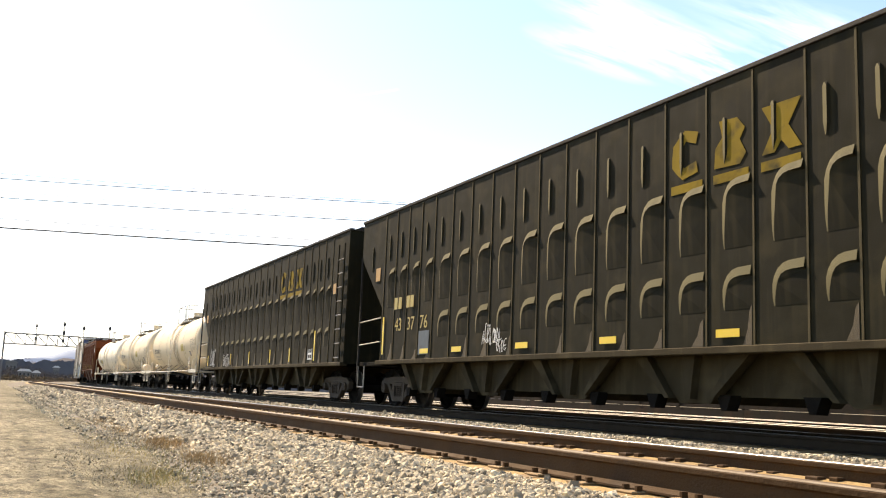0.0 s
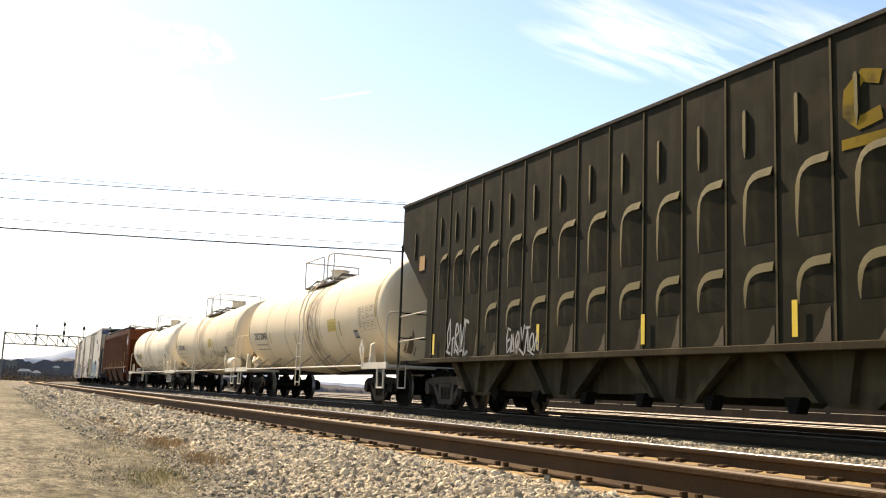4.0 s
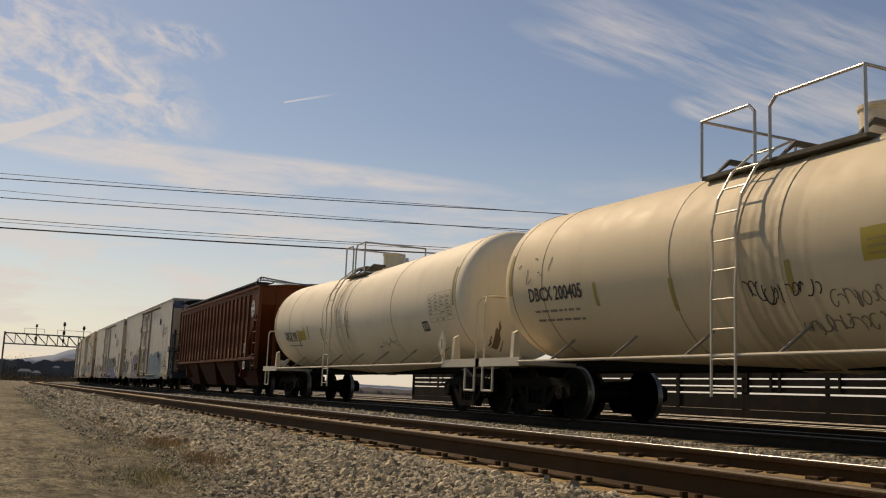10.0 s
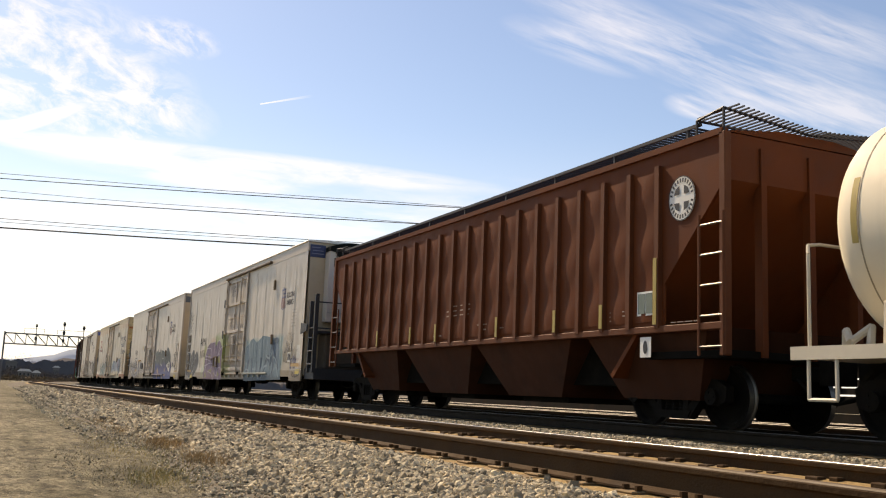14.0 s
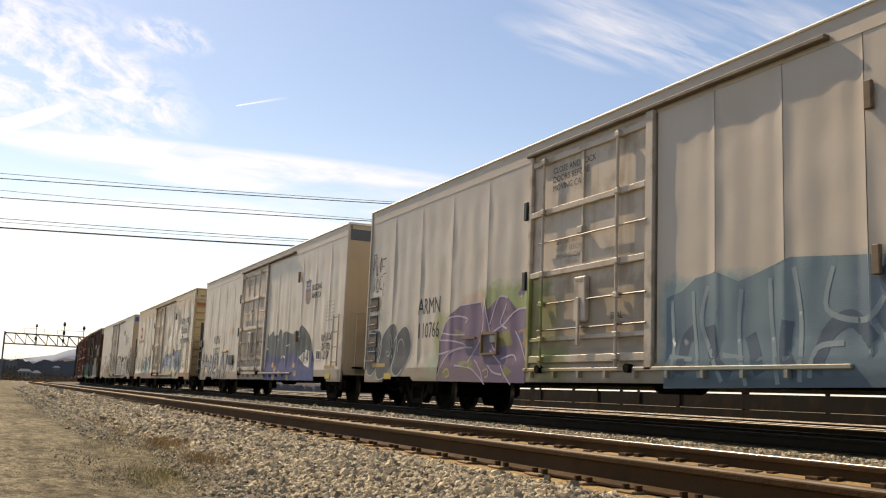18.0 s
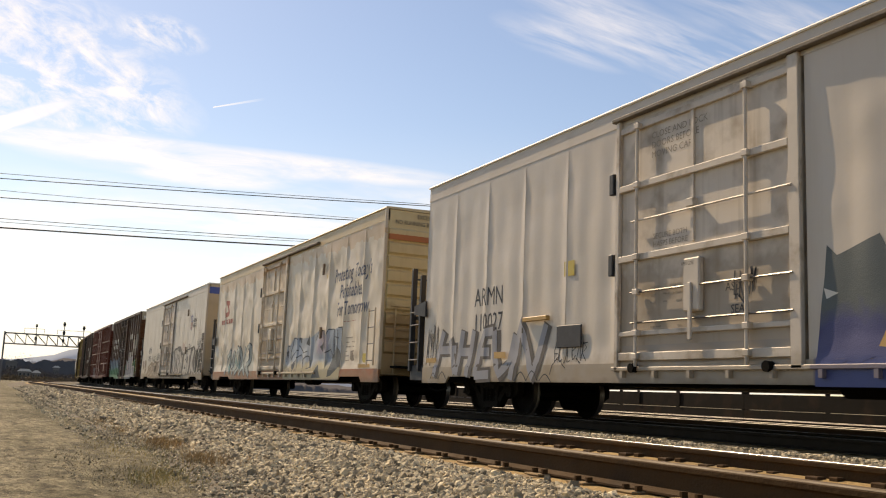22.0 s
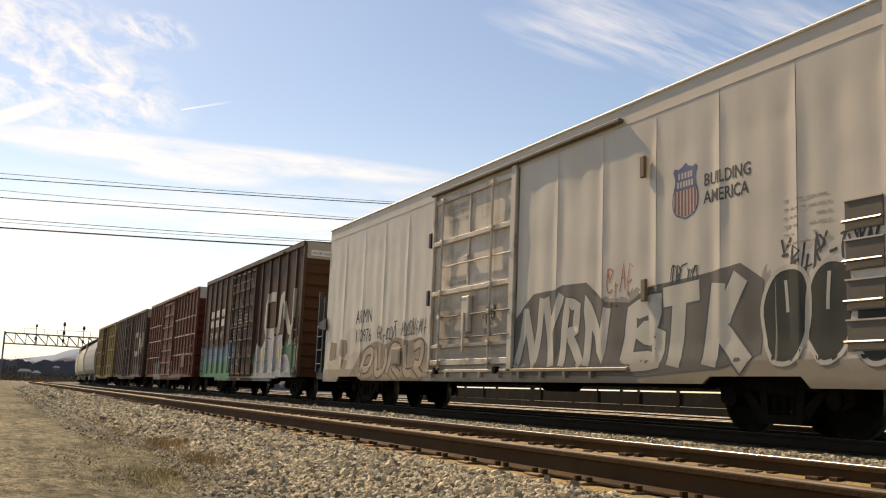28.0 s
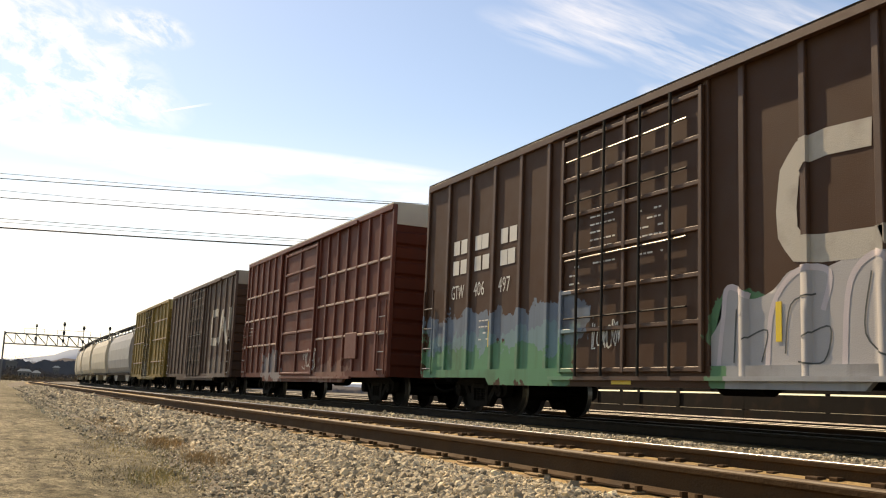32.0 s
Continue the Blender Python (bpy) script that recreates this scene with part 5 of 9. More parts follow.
    for a, b in ((-1, -1), (-1, 1), (1, -1), (1, 1)):
        v = [bm.verts.new((7.23 + a * p, -1.592, 3.27 + b * q)) for p, q in ((0.05, 0.06), (0.17, 0.06), (0.13, 0.15), (0.05, 0.19))]
        bm.faces.new(v)
    ring_shape(bm, 7.23, 3.27, 0.285, 0.325, 0.015, -1.592)
    for k in range(26):
        a = 2 * math.pi * k / 26
        if abs(math.sin(a)) > 0.12:
            ribbon(bm, [(7.23 + f * 0.29 * math.cos(a), 3.27 + f * 0.33 * math.sin(a)) for f in (0.72, 0.9)], 0.028, -1.592)
    part("emblem_cross", bm, M_INK, c)
    bm = rect(bmesh.new(), 6.22, 6.62, 1.62, 1.98, -1.6)
    part("notice_plate", bm, M_WHITE, c)
    bm = bmesh.new()
    rect(bm, 6.25, 6.41, 1.65, 1.95, -1.606)
    rect(bm, 6.43, 6.59, 1.65, 1.95, -1.606)
    part("notice_print", bm, M_GREENINK, c)
    bm = rect(bmesh.new(), 6.3, 6.56, 1.0, 1.3, -1.6)
    part("roller_bearing_plate", bm, M_WHITE, c)
    bm = bmesh.new()
    disc(bm, 6.43, 1.15, 0.05, 0.1, -1.606)
    part("plate_print", bm, M_INK, c)
    for i, (x0, x1, z0, z1, k) in enumerate(((-0.5, 0.0, 1.95, 2.25, 3), (0.15, 0.6, 1.95, 2.25, 3), (-1.3, -0.7, 1.55, 1.65, 1), (0.95, 1.5, 1.6, 1.8, 2), (1.7, 2.2, 1.6, 1.7, 1), (5.5, 5.9, 1.55, 1.75, 3), (-4.6, -4.3, 1.6, 1.9, 2), (-3.2, -3.0, 2.3, 2.5, 2), (7.0, 7.6, 1.46, 1.52, 1))):
        small_print(c, x0, x1, z0, z1, k, M_CREAMINK, 40 + i, -1.592)
    running_gear(c, h, h - 1.7, sill=False, coupler=0.6)
    return c


M_GREENINK = mat("green_grey_paint", (0.16, 0.2, 0.17), 0.7, vary=0.2)


def dented_panel(w, h):
    """A thin sheet with soft bulges, fixed at its edges."""
    bm = bmesh.new()
    nx, nz = 8, 20
    g = [[bm.verts.new((w * i / nx, -0.028 * math.sin(math.pi * i / nx) * (0.55 + 0.45 * math.sin(7.5 * j / nz * 2 + 0.6)), h * j / nz)) for j in range(nz + 1)] for i in range(nx + 1)]
    for a, b in zip(g, g[1:]):
        for j in range(nz):
            bm.faces.new((a[j], b[j], b[j + 1], a[j + 1]))
    for f in bm.faces:
        f.smooth = True
    return bm


brown_hopper(-5.38)

# ---------------------------------------------------------------- refrigerator cars
Y0 = -1.60


SURFACE = {}
M_FAINTINK = mat("faint_stencil", (0.36, 0.31, 0.24), 0.7, vary=0.15)


def wave(x, z, x0, x1, z0, z1, amp, seed, period):
    """How far a side sheet lies in from its outer plane."""
    e = max(0.0, min(1.0, (x - x0) / 0.16, (x1 - x) / 0.16, (z - z0) / 0.3, (z1 - z) / 0.7))
    if amp > 0.03:
        return e * amp * (0.75 + 0.75 * noise.noise((x * 1.5 + z * 1.0 + seed, z * 1.0 - x * 0.5, seed * 3.1)) + 0.5 * noise.noise((x * 3.0 + z * 1.6, z * 2.0 - x * 0.6, seed)) + 0.12 * noise.noise((x * 5.5, z * 4.2, seed + 7)))
    return e * amp * (0.3 + 0.24 * math.cos(2 * math.pi * (x - x0) / period + 0.8 * noise.noise((x * 0.7, z * 0.5, seed))) + 1.5 * (0.42 + 0.5 * noise.noise((x * 1.5 + z * 0.7 + seed, z * 0.85 - x * 0.3, seed * 3.1)) + 0.26 * noise.noise((x * 2.5 + z * 1.1, z * 1.8, seed)) + 0.07 * noise.noise((x * 4.5, z * 3.2, seed + 7))))


def wavy_sheet(x0, x1, z0, z1, amp, seed, y=None, period=0.62, of=None):
    """A pressed side sheet with shallow upright waves and dents."""
    y = Y0 if y is None else y
    bm = bmesh.new()
    nx, nz = max(8, int((x1 - x0) / (0.06 if amp > 0.01 else 0.3))), 56 if amp > 0.01 else 12
    if of:
        SURFACE.setdefault(of.name, []).append((x0, x1, z0, z1, amp, seed, period))
    g = []
    for i in range(nx + 1):
        x = x0 + (x1 - x0) * i / nx
        g.append([bm.verts.new((x, y + wave(x, z0 + (z1 - z0) * j / nz, x0, x1, z0, z1, amp, seed, period), z0 + (z1 - z0) * j / nz)) for j in range(nz + 1)])
    for a, b in zip(g, g[1:]):
        for j in range(nz):
            bm.faces.new((a[j], b[j], b[j + 1], a[j + 1]))
    for f in bm.faces:
        f.smooth = True
    return bm


PAINTED = ("lettering", "shield", "graffiti", "stencil_print", "red_", "notice", "placard_board")


def grid_cut(bm, step):
    """Cut flat paint along a square grid, so that it can follow a dented sheet."""
    for axis in (0, 2):
        vals = [v.co[axis] for v in bm.verts]
        k = math.floor(min(vals) / step) + 1
        while k * step < max(vals):
            at, way = [0, 0, 0], [0, 0, 0]
            at[axis], way[axis] = k * step, 1
            bmesh.ops.bisect_plane(bm, geom=bm.verts[:] + bm.edges[:] + bm.faces[:], plane_co=at, plane_no=way)
            k += 1
    for f in bm.faces:
        f.normal_update()
        if f.normal.y > 0:
            f.normal_flip()


def sheet_at(sheets, x, z):
    """How far the dented side lies in at x, z."""
    for x0, x1, z0, z1, amp, seed, period in sheets:
        if x0 <= x <= x1 and z0 <= z <= z1:
            return wave(x, z, x0, x1, z0, z1, amp, seed, period)
    return 0.0


def lay_paint():
    """Lay all painted marks of the refrigerator cars on their dented sheets, and their small plates flat against them."""
    for c, _ in CARS:
        if c.name not in SURFACE:
            continue
        sheets = SURFACE[c.name]
        for ob in c.children_recursive:
            if ob.type != "MESH" or not ob.name.startswith(PAINTED):
                continue
            bends = ob.name.startswith(("lettering", "shield", "graffiti"))
            if bends:
                bm = bmesh.new()
                bm.from_mesh(ob.data)
                grid_cut(bm, 0.075)
                bm.to_mesh(ob.data)
                bm.free()
            co = [v.co for v in ob.data.vertices]
            mx, mz = (sum(p[i] for p in (min(co, key=lambda q: q[i]), max(co, key=lambda q: q[i]))) / 2 for i in (0, 2))
            rigid = sheet_at(sheets, mx, mz) - 0.004 if ob.name.startswith(("notice", "placard")) else None
            normals = []
            for v in ob.data.vertices:
                x, z = v.co.x, v.co.z
                painted = -1.66 <= v.co.y <= -1.617
                if painted:
                    d = sheet_at(sheets, x, z) if rigid is None else rigid
                    v.co.y = Y0 + d - (0.017 if z < 0.93 else 0.0) - 0.0035 - 0.25 * max(0.0, -1.624 - v.co.y)
                if bends:
                    gx, gz = (sheet_at(sheets, x + 0.01, z) - sheet_at(sheets, x - 0.01, z)) / 0.02, (sheet_at(sheets, x, z + 0.01) - sheet_at(sheets, x, z - 0.01)) / 0.02
                    normals.append(Vector((max(-0.5, min(0.5, gx)), -1.0, max(-0.5, min(0.5, gz)))).normalized() if painted and z > 0.93 else Vector((0, -1, 0)))
            if bends:
                for f in ob.data.polygons:
                    f.use_smooth = True
                ob.data.normals_split_custom_set_from_vertices(normals)


def plug_door(c, x0, x1, z0, z1, skin, trim, grime):
    """A sliding plug door with posts, bars, rods, hinges and its lock box."""
    w = x1 - x0
    d = part("door", box(bmesh.new(), x0, x1, Y0 + 0.0, Y0 + 0.08, z0, z1), skin, c, "plug door with locking bars and rods")
    for a, b in ((x0 - 0.02, x0 + 0.07), (x1 - 0.16, x1 + 0.02)):
        part("door_post", box(bmesh.new(), a, b, Y0 - 0.07, Y0, z0 - 0.05, z1 + 0.04, 0.01), trim, d)
    part("door_post", box(bmesh.new(), x0 + 0.47 * w - 0.03, x0 + 0.47 * w + 0.03, Y0 - 0.035, Y0, z0 + 1.75, z1 - 0.1), trim, d)
    for f, hgt, dep in ((0.965, 0.1, 0.05), (0.72, 0.1, 0.07), (0.43, 0.1, 0.07), (0.13, 0.07, 0.05), (0.04, 0.12, 0.06)):
        z = z0 + f * (z1 - z0)
        part("door_bar", box(bmesh.new(), x0 + 0.07, x1 - 0.16, Y0 - dep, Y0, z - hgt / 2, z + hgt / 2, 0.008), trim, d)
    for f in (0.575, 0.29, 0.17):
        z = z0 + f * (z1 - z0)
        part("lock_rod", tube(bmesh.new(), [(x0 + 0.4, Y0 - 0.075, z), (x1 - 0.1, Y0 - 0.075, z)], 0.016, 6), M_STEEL if f < 0.4 else trim, d)
    for f in (0.15, 0.77):
        x = x0 + f * w
        part("lock_rod", tube(bmesh.new(), [(x, Y0 - 0.095, z0), (x, Y0 - 0.095, z1 - 0.08)], 0.027, 8), trim, d)
        for q in (0.04, 0.13, 0.29, 0.43, 0.72, 0.96):
            z = z0 + q * (z1 - z0)
            part("rod_bracket", box(bmesh.new(), x - 0.06, x + 0.06, Y0 - 0.13, Y0 - 0.03, z - 0.045, z + 0.045, 0.01), trim, d)
    xb = x0 + 0.47 * w
    part("lock_box", box(bmesh.new(), xb - 0.12, xb + 0.22, Y0 - 0.1, Y0, z0 + 0.75, z0 + 1.5, 0.02), trim, d)
    part("lock_lever", box(bmesh.new(), xb + 0.02, xb + 0.09, Y0 - 0.14, Y0 - 0.1, z0 + 0.35, z0 + 1.15, 0.01), trim, d)
    for q in (0.3, 0.53):
        part("rod_bracket", box(bmesh.new(), xb - 0.08, xb + 0.08, Y0 - 0.09, Y0, z0 + q * (z1 - z0) + 0.2, z0 + q * (z1 - z0) + 0.32, 0.01), trim, d)
    part("stain_patch", wedge_patch(x0 + 0.1, x1 - 0.2, z0 + 0.02, z0 + 0.32), grime, d)
    for x in (x0 + 0.5, x1 - 0.5):
        part("door_roller", cyl(bmesh.new(), (x, Y0 - 0.14, z0 - 0.02), (x, Y0 - 0.04, z0 - 0.02), 0.07, 12), M_UNDER, d)
    return d


def wedge_patch(x0, x1, z0, z1):
    return rect(bmesh.new(), x0, x1, z0, z1, Y0 - 0.004, 0.003)


def brake_wheel(c, x, y, z, material):
    bm = bmesh.new()
    n = 18
    for i in range(n):
        a, b = 2 * math.pi * i / n, 2 * math.pi * (i + 1) / n
        cyl(bm, (x, y + 0.27 * math.cos(a), z + 0.27 * math.sin(a)), (x, y + 0.27 * math.cos(b), z + 0.27 * math.sin(b)), 0.02, 6)
    for i in range(6):
        a = 2 * math.pi * i / 6
        cyl(bm, (x, y, z), (x, y + 0.27 * math.cos(a), z + 0.27 * math.sin(a)), 0.016, 5)
    cyl(bm, (x - 0.12, y, z), (x + 0.04, y, z), 0.06, 10)
    part("brake_wheel", bm, material, c)
    part("brake_housing", box(bmesh.new(), x - 0.16, x - 0.02, y - 0.36, y - 0.05, z - 0.3, z + 0.12, 0.03), material, c)
    part("brake_chain", tube(bmesh.new(), [(x - 0.05, y - 0.15, z - 0.3), (x - 0.05, y - 0.1, z - 1.2)], 0.016, 6), M_RUSTY, c)


M_RUSTY = mat("rust", (0.16, 0.06, 0.025), 0.85, vary=0.4, scale=15)


def end_frame(c, e, half, y=-1.5):
    """The dark steel platform with posts and rungs at a machine end."""
    a, b = sorted((e * (half + 0.02), e * (half + 0.95)))
    part("machine_platform", box(bmesh.new(), a, b, -1.5, 1.5, 0.64, 0.98, 0.01), M_DARKSTEEL, c)
    for x, zt in ((half + 0.42, 3.05), (half + 0.92, 3.25)):
        bm = box(bmesh.new(), e * x - 0.045, e * x + 0.045, y - 0.06, y + 0.06, 0.85, zt, 0.008)
        part("platform_post", bm, M_DARKSTEEL, c)
        part("platform_post", box(bmesh.new(), e * x - 0.045, e * x + 0.045, -y - 0.06, -y + 0.06, 0.85, zt, 0.008), M_DARKSTEEL, c)
    for z in (1.1, 1.5, 1.9, 2.2):
        part("rung", tube(bmesh.new(), [(e * (half + 0.42), y - 0.06, z), (e * (half + 0.92), y - 0.06, z)], 0.018, 6), M_STEEL, c)
    part("platform_bracket", prism(bmesh.new(), [(e * (half - 0.12), 2.05), (e * (half + 0.5), 2.12), (e * (half + 0.5), 2.32), (e * (half - 0.12), 2.4)], -1.66, -1.62), M_DARKSTEEL, c)
    for z in (2.2, 3.0):
        part("platform_rail", tube(bmesh.new(), [(e * (half + 0.92), y, z), (e * (half + 0.92), -y, z)], 0.022, 6), M_DARKSTEEL, c)
    part("platform_deck", box(bmesh.new(), *sorted((e * (half + 0.05), e * (half + 0.9))), -1.45, 1.45, 2.05, 2.12), M_DARKSTEEL, c)
    part("machine", box(bmesh.new(), *sorted((e * half, e * (half + 0.75))), -1.1, 1.1, 0.98, 2.05, 0.04), M_ENGINE, c, "dark brown engine housing")


M_ENGINE = mat("engine_housing", (0.085, 0.068, 0.05), 0.75, vary=0.35, scale=5, bump=0.15, dirt=(0.03, 0.024, 0.018), dirt_amount=0.6, spec=0.2)
M_DARKSTEEL = mat("dark_grey_steel", (0.024, 0.026, 0.029), 0.6, vary=0.25, scale=8, bump=0.1, dirt=(0.045, 0.04, 0.034))
M_NAVY = mat("navy_paint", (0.03, 0.042, 0.115), 0.5, vary=0.1)
M_SLATE = mat("slate_paint", (0.09, 0.105, 0.12), 0.5, vary=0.15)
M_FIELD = mat("shield_field_paint", (0.42, 0.36, 0.31), 0.6, vary=0.1)
M_SHBLUE = mat("shield_blue", (0.055, 0.07, 0.17), 0.5, vary=0.1)
M_SHRED = mat("shield_red", (0.20, 0.062, 0.045), 0.5, vary=0.15)
M_BLUEBAND = mat("end_band_blue", (0.05, 0.09, 0.33), 0.5, vary=0.12)


def shield(c, x0, x1, z0, z1, y=-1.624):
    """A plain striped shield: eared blue head over a rounded striped field."""
    w, h = x1 - x0, z1 - z0
    cx = (x0 + x1) / 2
    half_out = [(0.0, 1.0), (0.13, 0.93), (0.27, 0.9), (0.4, 0.93), (0.46, 0.87), (0.4, 0.78), (0.385, 0.68), (0.42, 0.58), (0.48, 0.48), (0.5, 0.36), (0.49, 0.25), (0.44, 0.15), (0.34, 0.075), (0.18, 0.035), (0.0, 0.0)]
    out = [(cx + u * w, z0 + v * h) for u, v in half_out] + [(cx - u * w, z0 + v * h) for u, v in half_out[-2:0:-1]]
    bm = bmesh.new()
    bm.faces.new([bm.verts.new((x, y, z)) for x, z in out])
    em = part("shield_emblem", bm, M_SHBLUE, c, "blue and red striped shield emblem")
    low = [(0.41, 0.52), (0.455, 0.44), (0.465, 0.35), (0.455, 0.25), (0.41, 0.165), (0.32, 0.1), (0.17, 0.06), (0.0, 0.03)]
    bm = bmesh.new()
    bm.faces.new([bm.verts.new((cx + u * w, y - 0.003, z0 + v * h)) for u, v in low + [(-u, v) for u, v in low[-2::-1]]])
    part("shield_field", bm, M_FIELD, em)
    for k in range(7):
        u = -0.42 + 0.126 * k
        v = 0.05 + 0.5 * (abs(u + 0.03) ** 2.2) * 1.6
        part("shield_stripe", rect(bmesh.new(), cx + u * w, cx + (u + 0.075) * w, z0 + v * h, z0 + 0.52 * h, y - 0.007, 0.003), M_SHRED, em)
    for z, us in ((0.72, (-0.27, -0.15, -0.03, 0.09, 0.2)), (0.57, (-0.32, -0.21, -0.1, 0.01, 0.12, 0.23))):
        for u in us:
            part("shield_bar", rect(bmesh.new(), cx + u * w, cx + (u + 0.075) * w, z0 + z * h, z0 + (z + 0.11) * h, y - 0.004, 0.003), M_FIELD, em)


def reefer(s, half, label, skin_col, layers, door, flip, amp, band=None, roof_col=None, fascia=None, sill_col=None, cream_end=(0.50, 0.41, 0.285), corrugated=False, dirt=(0.3, 0.22, 0.12)):
    c = car("refrigerator_car", label, "refrigerator car", s)
    layers = list(layers) + [(-half - 1, half + 1, 0.3, 0.95, (0.27, 0.20, 0.12), 0.35, 0.5, 4.0), (-half - 1, half + 1, 0.3, 0.66, (0.14, 0.10, 0.062), 0.1, 0.55, 10.0)]
    skin = mat("side_skin", skin_col, 0.42, vary=0.05, scale=2.5, bump=0.05, fine=12, dirt=dirt, dirt_amount=0.16, streak=0.1, layers=layers)
    trim = mat("trim_paint", tuple(x * 0.93 for x in skin_col), 0.55, vary=0.12, scale=6, bump=0.1, dirt=dirt, dirt_amount=0.35, layers=layers)
    grime = mat("grime_patch", tuple(x * 0.6 for x in skin_col), 0.7, vary=0.3, scale=5, layers=layers)
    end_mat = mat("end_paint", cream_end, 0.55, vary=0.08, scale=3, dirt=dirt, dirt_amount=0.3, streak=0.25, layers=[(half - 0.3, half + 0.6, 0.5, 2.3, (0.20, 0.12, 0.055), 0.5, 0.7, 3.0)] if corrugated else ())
    fas = mat("fascia_paint", fascia or skin_col, 0.5, vary=0.08, scale=4, bump=0.05, dirt=dirt, dirt_amount=0.2)
    sil = mat("sill_paint", sill_col or tuple(x * 0.72 for x in skin_col), 0.55, vary=0.12, scale=5, dirt=dirt, dirt_amount=0.35, layers=layers)
    x0, x1 = door
    zt = 4.68
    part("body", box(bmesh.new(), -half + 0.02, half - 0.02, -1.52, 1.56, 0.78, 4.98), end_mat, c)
    part("side_far", box(bmesh.new(), -half, half, 1.56, 1.6, 0.6, 4.95), skin, c)
    # side sheets, panel by panel
    left = 5
    right = 6
    edges = [(-half + i * (x0 - 0.06 + half) / left, -half + (i + 1) * (x0 - 0.06 + half) / left) for i in range(left)]
    edges += [(x1 + 0.06 + i * (half - x1 - 0.06) / right, x1 + 0.06 + (i + 1) * (half - x1 - 0.06) / right) for i in range(right)]
    for k, (a, b) in enumerate(edges):
        part("side_panel", wavy_sheet(a + 0.006, b - 0.006, 0.9, zt, amp, s + k, of=c), skin, c)
    # fascia under the roof, its drip lip, the roof
    part("fascia", box(bmesh.new(), -half, half, Y0 - 0.003, Y0 + 0.1, zt + 0.02, 5.0), fas, c)
    part("drip_lip", box(bmesh.new(), -half, half, Y0 - 0.008, Y0 - 0.003, zt, zt + 0.022), fas, c)
    part("roof", prism_x(bmesh.new(), [(-1.628, 4.99), (-1.638, 5.005), (-1.595, 5.045), (-0.8, 5.06), (0.0, 5.08), (0.8, 5.06), (1.63, 5.03), (1.63, 4.99)], -half - 0.03, half + 0.03), fas if fascia else M_WHITE, c)
    # lower sill with cut-outs over the trucks
    tx = half - 2.2
    low, notch = 0.58, 0.72
    pts = [(-half, 0.92), (-half, low), (-tx - 1.0, low), (-tx - 0.85, notch), (-tx + 0.75, notch), (-tx + 0.9, low + 0.04), (tx - 0.9, low + 0.04), (tx - 0.75, notch), (tx + 0.85, notch), (tx + 1.0, low), (half, low), (half, 0.92)]
    part("side_sill", prism(bmesh.new(), pts, Y0 - 0.015, Y0 + 0.03), sil, c)
    part("side_sill", prism(bmesh.new(), pts, 1.57, 1.62), sil, c)
    # door and its tracks, stops
    door_m = mat("door_paint", tuple(x * 1.06 for x in skin_col), 0.6, vary=0.15, scale=5, bump=0.08, dirt=(0.2, 0.14, 0.078), dirt_amount=0.65, streak=0.5, layers=layers + [(x0 - 0.1, x1 + 0.1, 0.5, 2.3, (0.21, 0.15, 0.085), 0.6, 0.55, 3.0)])
    bar_m = mat("door_bar_paint", tuple(x * 1.05 for x in skin_col), 0.55, vary=0.2, scale=8, bump=0.1, dirt=(0.2, 0.13, 0.06), dirt_amount=0.7, layers=layers)
    plug_door(c, x0, x1, 0.86, 4.7, door_m, bar_m, grime)
    part("door_track", box(bmesh.new(), x0 - 0.1, x1 + 3.35, Y0 - 0.11, Y0, zt + 0.06, zt + 0.13, 0.015), M_TRACK, c, "overhanging door track, dark with painted shade and grime")
    part("door_track", box(bmesh.new(), x0 - 0.1, x1 + 3.6, Y0 - 0.07, Y0 - 0.015, 0.80, 0.86, 0.01), trim, c)
    for k in range(9):
        x = x0 + 0.2 + k * (x1 + 3.2 - x0) / 9
        part("track_bracket", box(bmesh.new(), x - 0.03, x + 0.03, Y0 - 0.09, Y0 - 0.015, 0.7, 0.8), trim, c)
    for x, z in ((x0 - 0.12, 3.75), (x0 - 0.12, 2.45), (x1 + 3.9, 3.9), (x1 + 3.95, 2.0)):
        part("door_stop", box(bmesh.new(), x - 0.055, x + 0.055, Y0 - (0.09 if x < x0 else 0.06), Y0, z - 0.17, z + 0.17, 0.012), M_DARKSTEEL if x < x0 else M_STOP, c)
    # corner steps or ladder at the plain end, machine platform at the other
    e = -1 if flip else 1
    part("corner_post", box(bmesh.new(), e * half - 0.05, e * half + 0.03, Y0 - 0.027, Y0 + 0.05, 0.9, 4.985, 0.006), trim, c)
    xl = e * (half - 0.4)
    if corrugated or band is M_SLATE:
        ladder(c, xl, 1.0, 2.45, Y0 - 0.1, 0.46, 0.42, trim)
    else:
        for k in range(4):
            z = 1.05 + k * 0.46
            # Flush dark plate: the shade inside the step's recess is its colour.
            st = part("side_step", box(bmesh.new(), xl - 0.26, xl + 0.26, Y0 - 0.004, Y0 + 0.02, z - 0.05, z + 0.3), M_RECESS, c)
            part("rung", tube(bmesh.new(), [(xl - 0.27, Y0 - 0.04, z + 0.05), (xl + 0.27, Y0 - 0.04, z + 0.05)], 0.02, 6), M_STEEL, st)
            part("rung_lip", box(bmesh.new(), xl - 0.27, xl + 0.27, Y0 - 0.02, Y0, z + 0.29, z + 0.31), trim, st)
    end_frame(c, -e, half)
    # the plain end, with its ladder, brake wheel and walkway
    xe = e * half
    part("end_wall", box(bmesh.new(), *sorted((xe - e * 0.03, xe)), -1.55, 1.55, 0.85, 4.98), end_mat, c)
